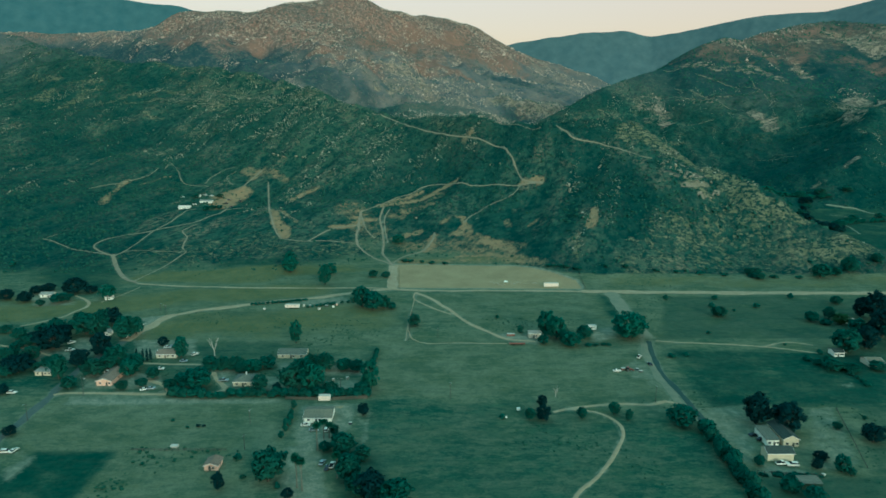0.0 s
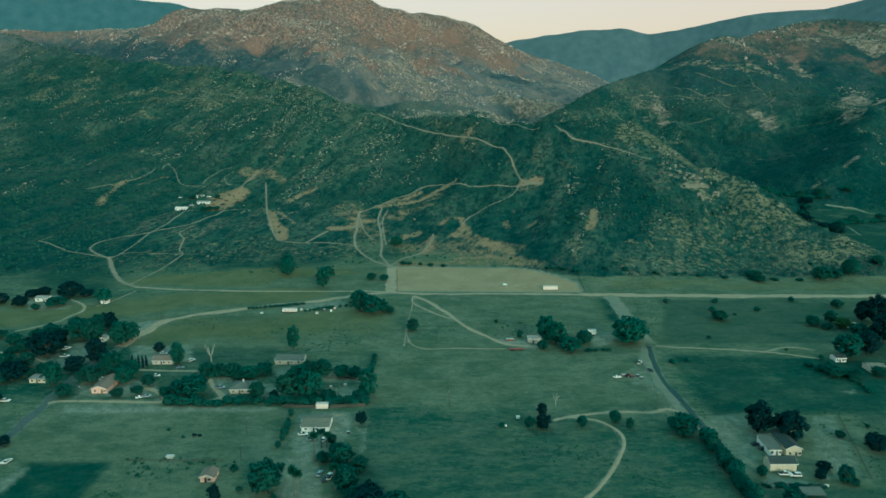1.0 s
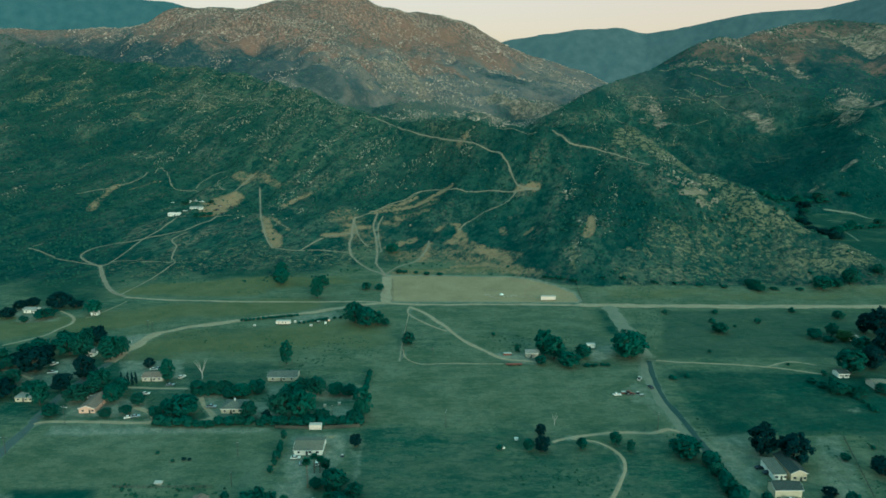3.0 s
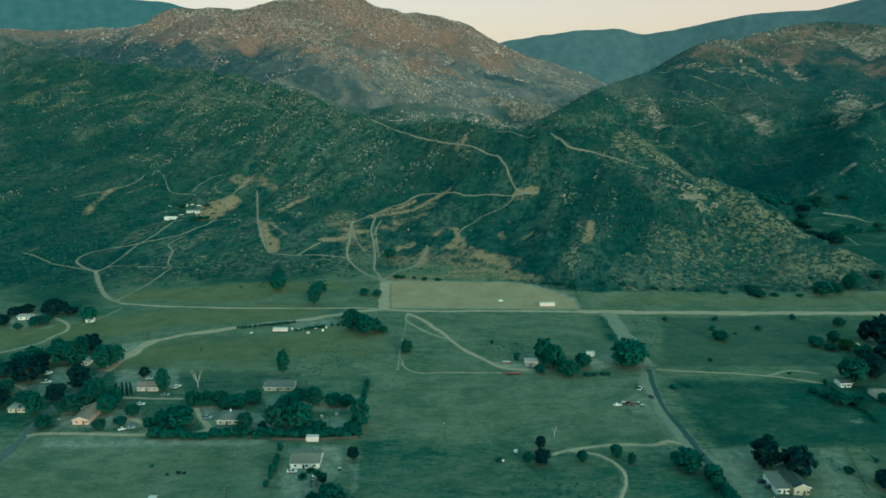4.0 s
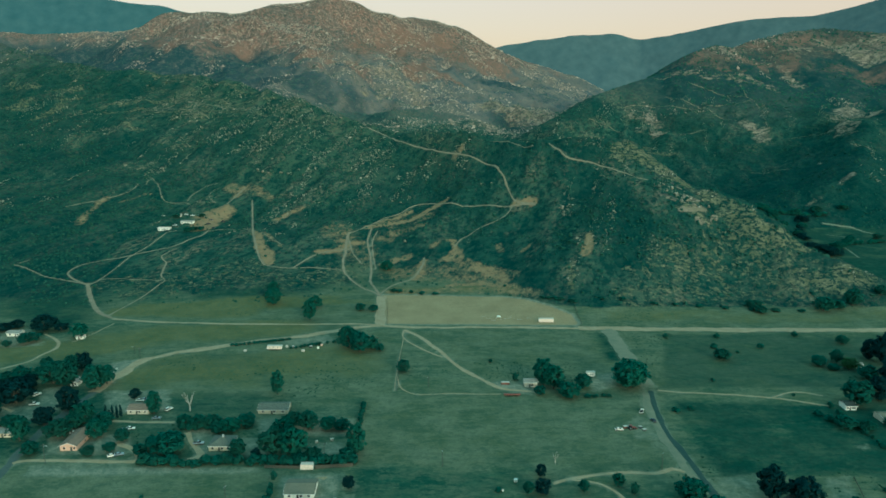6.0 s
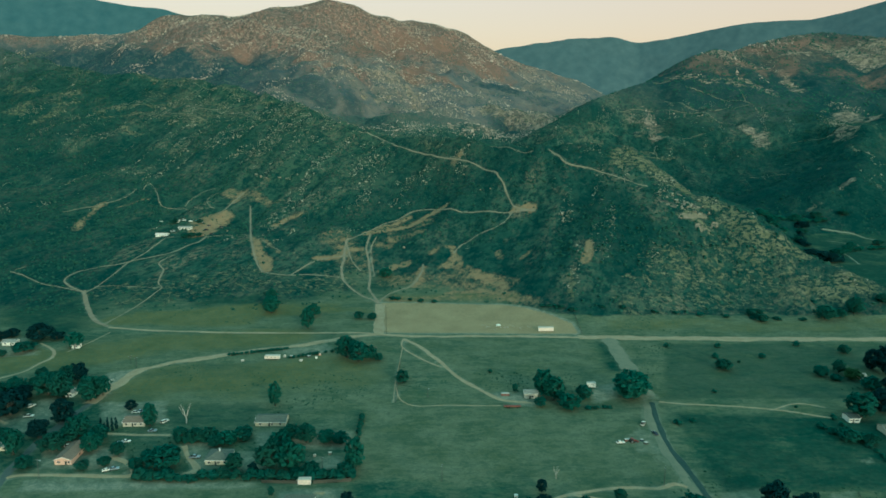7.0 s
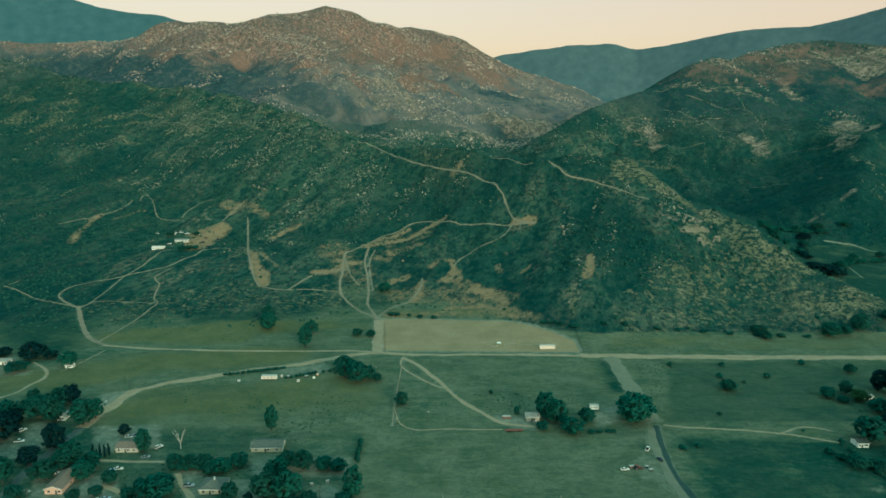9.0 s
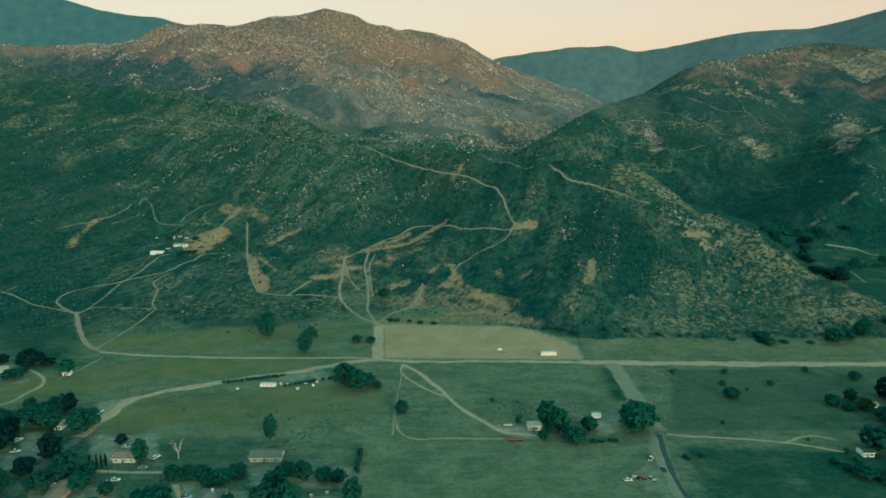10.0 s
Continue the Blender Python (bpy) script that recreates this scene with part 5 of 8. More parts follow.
# ---- plants ----
def leaf_cards(rng, centres, radius, count, size):
    """Small leaf sprays round clump centres: corners, faces, and the way each spray looks out of its clump."""
    pts = np.repeat(centres, count, axis=0)
    n = len(pts)
    d = rng.normal(size=(n, 3))
    d /= np.linalg.norm(d, axis=1)[:, None]
    rad = np.repeat(radius, count)[:, None] * rng.uniform(0.5, 1.1, (n, 1))
    p = pts + d * rad * np.array([1, 1, 0.8])
    u = rng.normal(size=(n, 3))
    u -= (u * d).sum(1)[:, None] * d * 0.6
    u /= np.linalg.norm(u, axis=1)[:, None]
    w = np.cross(u, d + rng.normal(size=(n, 3)) * 0.5)
    w /= np.linalg.norm(w, axis=1)[:, None] + 1e-9
    sz = size * rng.uniform(0.55, 1.4, (n, 1))
    v = np.stack([p - u * sz * 0.7 - w * sz * 0.55, p - u * sz * 0.5 + w * sz * 0.6, p + u * sz], 1)
    return v.reshape(-1, 3), np.arange(n * 3).reshape(n, 3), np.repeat(d, 3, axis=0)


def soft_crown(me, centre, out):
    """Shade a crown of leaf sprays partly by its rounded outline, partly by its clumps."""
    co = np.empty(len(me.vertices) * 3, np.float32)
    me.vertices.foreach_get("co", co)
    d = co.reshape(-1, 3) - np.array(centre, np.float32)
    d /= np.linalg.norm(d, axis=1)[:, None] + 1e-6
    d = 0.6 * d + 0.4 * out + np.array((0, 0, 0.25))
    d /= np.linalg.norm(d, axis=1)[:, None] + 1e-6
    me.normals_split_custom_set_from_vertices([tuple(v) for v in d.tolist()])
    return me


def tree_model(seed, mat, label, name="broadleaf_tree", open_crown=0.0):
    """A broad tree 8 m high and 8 m wide."""
    rng = np.random.default_rng(seed)
    root = thing(name, label, "tree")
    bm = bmesh.new()
    fork = (rng.uniform(-0.3, 0.3), rng.uniform(-0.3, 0.3), 2.0)
    tube(bm, [(0, 0, -0.3), (fork[0] * 0.4, fork[1] * 0.4, 0.9), fork], [0.36, 0.27, 0.22], 7)
    clumps = []
    for k in range(7):
        a = 2 * math.pi * k / 7 + rng.uniform(-0.3, 0.3)
        out = rng.uniform(1.4, 2.6) if k else 0.3
        tip = (fork[0] + out * math.cos(a), fork[1] + out * math.sin(a), rng.uniform(3.6, 5.8))
        mid = ((fork[0] + tip[0]) / 2 + rng.uniform(-0.3, 0.3), (fork[1] + tip[1]) / 2 + rng.uniform(-0.3, 0.3), 3.2)
        tube(bm, [fork, mid, tip], [0.16, 0.10, 0.04], 5)
        clumps.append(tip)
    part("trunk", bm, M["bark"], root)
    n = 140
    while len(clumps) < n:
        d = rng.normal(size=3)
        d /= np.linalg.norm(d)
        r = rng.uniform(0.5, 1.0) ** 0.5
        turn = math.atan2(d[1], d[0])
        lump = 1 + 0.16 * math.sin(3 * turn + seed) + 0.12 * math.sin(5 * turn + 4 * d[2] + 2 * seed) + rng.uniform(-0.16, 0.10)
        c = (d[0] * r * 3.3 * lump, d[1] * r * 3.3 * lump, 4.0 + d[2] * r * 3.3)
        if c[2] > 0.9 + 0.4 * rng.random():
            clumps.append(c)
    clumps = np.array(clumps)
    if open_crown:
        clumps = clumps[rng.random(len(clumps)) > open_crown]
    v, f, out = leaf_cards(rng, clumps, rng.uniform(0.38, 0.85, len(clumps)), 28, 0.36)
    part("crown", soft_crown(mesh_from("crown", v, f, mat, True), (0, 0, 2.6), out), mat, root)
    return root


def shrub_model(seed, mat, label, name="shrub"):
    """A bush 2 m high and 2.6 m wide."""
    rng = np.random.default_rng(seed)
    root = thing(name, label, "bush")
    bm = bmesh.new()
    for k in range(5):
        a = 2 * math.pi * k / 5 + rng.uniform(-0.4, 0.4)
        tube(bm, [(0, 0, -0.1), (0.3 * math.cos(a), 0.3 * math.sin(a), 0.5), (0.7 * math.cos(a), 0.7 * math.sin(a), 1.1)], [0.06, 0.045, 0.02], 4)
    part("stem", bm, M["bark"], root)
    d = rng.normal(size=(18, 3))
    d /= np.linalg.norm(d, axis=1)[:, None]
    c = d * rng.uniform(0.4, 0.95, (18, 1)) * np.array([0.95, 0.95, 0.75]) + np.array([0, 0, 0.95])
    c[:, 2] = np.maximum(c[:, 2], 0.3)
    v, f, out = leaf_cards(rng, c, rng.uniform(0.25, 0.5, 18), 44, 0.22)
    v[:, 2] = np.maximum(v[:, 2], 0.02)
    part("foliage", soft_crown(mesh_from("foliage", v, f, mat, True), (0, 0, 0.4), out), mat, root)
    return root


def cypress_model(seed):
    rng = np.random.default_rng(seed)
    root = thing("cypress_tree", "slim dark green cypress standing in a row", "tree", "row of cypresses")
    part("trunk", tube(bmesh.new(), [(0, 0, -0.2), (0, 0, 4), (0, 0, 8)], [0.16, 0.1, 0.03], 6), M["bark"], root)
    z = np.linspace(0.6, 8.2, 30)
    r = 0.75 * np.sin(np.clip((z - 0.2) / 8.4, 0, 1) ** 0.6 * math.pi) + 0.1
    a = rng.uniform(0, 6.28, 30)
    c = np.column_stack([np.cos(a) * r * 0.5, np.sin(a) * r * 0.5, z])
    v, f, _ = leaf_cards(rng, c, r * 0.6 + 0.15, 44, 0.24)
    part("crown", mesh_from("crown", v, f, M["dark"]), M["dark"], root)
    return root


def palm_model(seed):
    """A fan palm 13 m high."""
    rng = np.random.default_rng(seed)
    root = thing("palm_tree", "tall slim fan palm with a shaggy round head", "palm", "palms by the driveway")
    lean = rng.uniform(-0.5, 0.5)
    part("trunk", tube(bmesh.new(), [(0, 0, -0.3), (0.1 * lean, 0, 4), (0.4 * lean, 0, 8), (lean, 0, 12)], [0.34, 0.25, 0.21, 0.24], 8), M["palmbark"], root)
    verts, faces = [], []
    for k in range(80):
        a, e = rng.uniform(0, 6.28), rng.uniform(-1.0, 1.3)
        d = Vector((math.cos(a) * math.cos(e), math.sin(a) * math.cos(e), math.sin(e)))
        s = d.cross(Vector((0, 0, 1))).normalized()
        base = Vector((lean, 0, 12))
        mid = base + d * rng.uniform(0.8, 1.1)
        tip = base + d * rng.uniform(1.7, 2.3) + Vector((0, 0, -0.35))
        for j in (-1, 0, 1):
            o = s * j * 0.42
            i = len(verts)
            verts += [base + d * 0.2, mid + o - s * 0.26, tip + o * 1.8, mid + o + s * 0.26]
            faces.append((i, i + 1, i + 2, i + 3))
    part("crown", mesh_from("crown", [tuple(v) for v in verts], faces, M["palm"]), M["palm"], root)
    sk, fk = [], []
    for k in range(40):
        a = rng.uniform(0, 6.28)
        z = rng.uniform(10.2, 11.6)
        i = len(sk)
        p = Vector((lean * z / 12 + 0.3 * math.cos(a), 0.3 * math.sin(a), z))
        q = p + Vector((0.35 * math.cos(a), 0.35 * math.sin(a), -0.9))
        s = Vector((-math.sin(a), math.cos(a), 0)) * 0.2
        sk += [p - s, p + s, q + s * 0.3, q - s * 0.3]
        fk.append((i, i + 1, i + 2, i + 3))
    part("dead_frond_skirt", mesh_from("dead_frond_skirt", [tuple(v) for v in sk], fk, M["palmbark"]), M["palmbark"], root, "dry brown hanging fronds")
    return root


def dead_tree(x, y, height, seed, label):
    rng = np.random.default_rng(seed)
    root = thing("dead_tree", label, "dead tree")
    k = height / 9
    bm = bmesh.new()
    tube(bm, [(0, 0, -0.3), (0.1, 0, 1.5), (0, 0.1, 2.8)], [0.32, 0.26, 0.22], 7)
    part("trunk", bm, M["palebark"], root)
    for i in range(6):
        a = 2 * math.pi * i / 6 + rng.uniform(-0.4, 0.4)
        out, up = rng.uniform(1.5, 3.2), rng.uniform(6.0, 9.0)
        bm = bmesh.new()
        mid = Vector((out * 0.45 * math.cos(a), out * 0.45 * math.sin(a), up * 0.58))
        tip = Vector((out * math.cos(a), out * math.sin(a), up))
        tube(bm, [(0, 0.1, 2.6), tuple(mid), tuple(tip)], [0.17, 0.11, 0.03], 5)
        for j in range(3):
            b = a + rng.uniform(-1.2, 1.2)
            s = mid.lerp(tip, rng.uniform(0.1, 0.8))
            tube(bm, [tuple(s), tuple(s + Vector((0.8 * math.cos(b), 0.8 * math.sin(b), 0.9)))], [0.06, 0.015], 4)
        part("limb", bm, M["palebark"], root)
    root.matrix_basis = put(x, y) @ Matrix.Scale(k, 4)
    return root


def put(x, y, turn=0.0, lift=0.0):
    return pose(x, y, float(ground_at(x, y)) + lift, 0, 0, turn)


MODELS = {}


def plant(model, x, y, wide, high, turn, made, label="", group=""):
    """Stands a copy of a plant model on the land, at its own size."""
    base_w, base_h = {"shrub": (2.6, 2.0), "cypress": (1.5, 8.6), "palm": (3.6, 13.6)}.get(model.split("_")[0], (8.0, 8.0))
    if model not in MODELS:
        MODELS[model] = made()
        ob = MODELS[model]
    else:
        ob = None
    m = put(x, y, turn, -0.05) @ Matrix.Diagonal((wide / base_w, wide / base_w, high / base_h, 1))
    if ob is None:
        ob = copy_thing(MODELS[model], m)
        ob.scale = m.to_scale()
    else:
        ob.matrix_basis = m
    if label or group:
        tagged(ob, label, group=group)
    return ob


TREE_KINDS = {
    "oak": ("oak", "round dark green oak tree standing in dry grass", "broadleaf_tree"),
    "dark": ("dark", "dense almost black evergreen tree with a round crown", "evergreen_tree"),
    "green": ("green", "fresh green leafy tree with an uneven crown", "broadleaf_tree"),
    "yellow": ("yellow", "yellowish green low leafy tree", "broadleaf_tree"),
}
TALLY = {}


def tree(kind, x, y, wide, high, label=""):
    TALLY[kind] = TALLY.get(kind, 0) + 1
    k = TALLY[kind] % 3
    mat, text, name = TREE_KINDS[kind]
    return plant(kind + "_%d" % k, x, y, wide, high, (x * 37 + y * 11) % 360, lambda: tree_model(17 * k + len(kind) + 3, M[mat], text, name), label)


def shrub(kind, x, y, wide, high, label="", group=""):
    TALLY["s" + kind] = TALLY.get("s" + kind, 0) + 1
    k = TALLY["s" + kind] % 2
    return plant("shrub_%s_%d" % (kind, k), x, y, wide, high, (x * 53 + y * 29) % 360,
                 lambda: shrub_model(5 + k + len(kind), M[kind], "low rounded green bush in dry grass"), label, group)


def hedge(kind, n, x0, y0, x1, y1, wide, high, label, group):
    """Bushes of uneven size standing close along a line."""
    rng = np.random.default_rng(int(abs(x0 * 13 + y0 * 7)))
    for i in range(n):
        t = (i + rng.uniform(0.1, 0.9)) / n
        s = rng.uniform(0.8, 1.15)
        shrub(kind, x0 + (x1 - x0) * t + rng.normal() * 0.10 * wide, y0 + (y1 - y0) * t + rng.normal() * 0.10 * wide,
              wide * s * rng.uniform(0.9, 1.3), high * s, label, group)


def cypress(x, y, high):
    plant("cypress", x, y, 1.5, high, x * 31 % 360, lambda: cypress_model(4))


def palm(x, y, high):
    plant("palm", x, y, 3.8, high, x * 31 % 360, lambda: palm_model(8))


# ---- buildings ----
def window(parent, x, y, z, wide, high, face="south"):
    """A framed window or, when tall, a glazed door, set proud on a wall that looks along -y or +x."""
    t = 0.07
    holder = None
    for i, (x0, x1, z0, z1) in enumerate(((-wide / 2, wide / 2, -high / 2, high / 2), (-wide / 2 + t, wide / 2 - t, -high / 2 + t, high / 2 - t))):
        bm = bmesh.new()
        if face == "south":
            box(bm, x + x0, x + x1, y - 0.03 - 0.02 * i, y + 0.02, z + z0, z + z1)
        else:
            box(bm, x - 0.02, x + 0.03 + 0.02 * i, y + x0, y + x1, z + z0, z + z1)
        if i == 0:
            holder = part("window", bm, M["trim"], parent)
        else:
            part("pane", bm, M["glass"], holder)
    return holder


def house(name, label, x, y, wide, deep, high, roof="gable_x", rise=1.4, wall="cream", top="greyroof", turn=0, windows=2, door=True, chimney=False, group="", category="house"):
    """A house whose front wall, on -y, has its foot at the middle of (x, y). gable_x: ridge along x; gable_y: the gable looks out to the front."""
    root = thing(name, label, category, group)
    w, e = wide / 2, 0.45
    bm = bmesh.new()
    if roof == "gable_y":
        outline = [(-w, 0), (w, 0), (w, high), (0, high + rise), (-w, high)]
        a = [bm.verts.new((px_, 0, pz)) for px_, pz in outline]
        b = [bm.verts.new((px_, deep, pz)) for px_, pz in outline]
    elif roof == "gable_x":
        outline = [(0, 0), (deep, 0), (deep, high), (deep / 2, high + rise), (0, high)]
        a = [bm.verts.new((w, py_, pz)) for py_, pz in outline]
        b = [bm.verts.new((-w, py_, pz)) for py_, pz in outline]
    else:
        outline = [(-w, 0), (w, 0), (w, high), (-w, high)]
        a = [bm.verts.new((px_, 0, pz)) for px_, pz in outline]
        b = [bm.verts.new((px_, deep, pz)) for px_, pz in outline]
    n = len(outline)
    bm.faces.new(a)
    bm.faces.new(b[::-1])
    for i in range(n):
        bm.faces.new((a[(i + 1) % n], a[i], b[i], b[(i + 1) % n]))
    part("wall", bm, M[wall], root)
    drop = rise / (w if roof == "gable_y" else deep / 2) * e
    bm = bmesh.new()
    up = 0.06
    if roof == "gable_y":
        slab(bm, [(-w - e, -e, high - drop + up), (0, -e, high + rise + up), (0, deep + e, high + rise + up), (-w - e, deep + e, high - drop + up)][::-1], 0.16)
        slab(bm, [(w + e, -e, high - drop + up), (w + e, deep + e, high - drop + up), (0, deep + e, high + rise + up), (0, -e, high + rise + up)][::-1], 0.16)
    elif roof == "gable_x":
        slab(bm, [(-w - e, -e, high - drop + up), (w + e, -e, high - drop + up), (w + e, deep / 2, high + rise + up), (-w - e, deep / 2, high + rise + up)], 0.16)
        slab(bm, [(-w - e, deep + e, high - drop + up), (-w - e, deep / 2, high + rise + up), (w + e, deep / 2, high + rise + up), (w + e, deep + e, high - drop + up)], 0.16)
    elif roof == "hip":
        k = min(w, deep / 2) * 0.95
        r0, r1 = (-w + k, deep / 2, high + rise), (w - k, deep / 2, high + rise)
        c = [(-w - e, -e, high), (w + e, -e, high), (w + e, deep + e, high), (-w - e, deep + e, high)]
        slab(bm, [c[0], c[1], r1, r0], 0.14)
        slab(bm, [c[2], c[3], r0, r1], 0.14)
        slab(bm, [c[1], c[2], r1], 0.14)
        slab(bm, [c[3], c[0], r0], 0.14)
    else:
        slab(bm, [(-w - e, -e, high + up), (w + e, -e, high + up), (w + e, deep + e, high + rise), (-w - e, deep + e, high + rise)], 0.18)
    roof_ob = part("roof", bm, M[top], root)
    if roof == "gable_y":
        for s in (-1, 1):
            bm = bmesh.new()
            slab(bm, [(0, -e - 0.04, high + rise + 0.1), (s * (w + e), -e - 0.04, high - drop + 0.1), (s * (w + e), -e - 0.04, high - drop - 0.14), (0, -e - 0.04, high + rise - 0.14)], 0.04)
            part("fascia", bm, M["trim"], roof_ob)
    elif roof in ("gable_x", "hip"):
        z = high - drop if roof == "gable_x" else high
        solid("fascia", -w - e, w + e, -e - 0.06, -e - 0.01, z - 0.16, z + 0.05, M["trim"], roof_ob)
        if roof == "gable_x":
            for s in (-1, 1):
                bm = bmesh.new()
                slab(bm, [(s * (w + e + 0.04), -e, z + 0.1), (s * (w + e + 0.04), deep / 2, high + rise + 0.1), (s * (w + e + 0.04), deep / 2, high + rise - 0.14), (s * (w + e + 0.04), -e, z - 0.14)], 0.04)
                part("fascia", bm, M["trim"], roof_ob)
    for i in range(windows):
        fx = -w + wide * (i + 0.5) / windows
        if door and i == windows // 2:
            fx += 0.9
        window(root, fx, 0, min(1.5, high * 0.55), 1.3, 1.1)
    if windows:
        window(root, w, deep * 0.5, min(1.5, high * 0.55), 1.2, 1.1, "east")
    if door:
        fx = -w + wide * ((windows // 2) + 0.5) / max(windows, 1) - 0.6 if windows else 0
        d = solid("door", fx - 0.48, fx + 0.48, -0.05, 0.02, 0.02, 2.05, M["wood"], root)
        solid("handle", fx + 0.33, fx + 0.38, -0.10, -0.05, 0.98, 1.04, M["steel"], d)
    if chimney:
        c = solid("chimney", -0.1, 0.6, deep * 0.45, deep * 0.45 + 0.7, high, high + rise + 1.1, M["brick"], root, bevel=0.03)
        solid("cap", -0.18, 0.68, deep * 0.45 - 0.08, deep * 0.45 + 0.78, high + rise + 1.1, high + rise + 1.22, M["concrete"], c)
    root.matrix_basis = put(x, y, turn, -0.05)
    return root


def open_shed(name, label, x, y, wide, deep, high, rise, top, turn=0, back=True):
    root = thing(name, label, "shed")
    w = wide / 2
    bm = bmesh.new()
    slab(bm, [(-w - 0.3, -0.4, high), (w + 0.3, -0.4, high), (w + 0.3, deep + 0.3, high + rise), (-w - 0.3, deep + 0.3, high + rise)], 0.1)
    part("roof", bm, M[top], root)
    n = max(2, int(wide / 3) + 1)
    for i in range(n):
        fx = -w + wide * i / (n - 1)
        for fy, fz in ((0.0, high), (deep, high + rise)):
            part("post", tube(bmesh.new(), [(fx, fy, -0.2), (fx, fy, fz - 0.06)], [0.08, 0.08], 6), M["wood"], root)
    if back:
        solid("back_wall", -w, w, deep - 0.06, deep + 0.02, 0.05, high + rise - 0.2, M["wood"], root)
    root.matrix_basis = put(x, y, turn)
    return root


def container(name, label, x, y, long, high, deep, mat, turn=0, category="container", wheels=False):
    """A boxy steel container or trailer home, its long side on -y."""
    root = thing(name, label, category)
    l = long / 2
    base = 0.65 if wheels else 0.12
    solid("body", -l, l, 0, deep, base, high, M[mat], root, bevel=0.06)
    solid("roof", -l - 0.05, l + 0.05, -0.05, deep + 0.05, high + 0.004, high + 0.1, M["tarp"], root)
    for s in (-1, 1):
        solid("corner_post", s * l - 0.07, s * l + 0.07, -0.03, 0.08, base, high, M["trim"], root)
    d = solid("door", l - 0.02, l + 0.05, 0.25, deep - 0.25, base + 0.15, high - 0.15, M["trim"], root)
    solid("handle", l + 0.05, l + 0.09, deep * 0.5, deep * 0.5 + 0.05, base + 0.6, base + 1.6, M["steel"], d)
    if wheels:
        for fx in (-l * 0.3, l * 0.3):
            for fy in (0.1, deep - 0.1):
                bm = disc(bmesh.new(), (0, 0, 0), 0.36, 0.24)
                bmesh.ops.rotate(bm, verts=bm.verts, cent=(0, 0, 0), matrix=Matrix.Rotation(math.pi / 2, 3, "Z"))
                bmesh.ops.translate(bm, verts=bm.verts, vec=(fx, fy, 0.36))
                part("wheel", bm, M["tyre"], root)
        bm = bmesh.new()
        tube(bm, [(-l, deep / 2, 0.7), (-l - 1.2, deep / 2, 0.55)], [0.06, 0.05], 6)
        part("tow_bar", bm, M["steel"], root)
        for k in range(3):
            window(root, -l * 0.6 + k * l * 0.5, 0, high * 0.66, 0.9, 0.6)
    else:
        for fx in (-l * 0.7, 0, l * 0.7):
            solid("skid", fx - 0.15, fx + 0.15, 0.05, deep - 0.05, -0.1, 0.12, M["wood"], root)
    root.matrix_basis = put(x, y, turn)
    return root


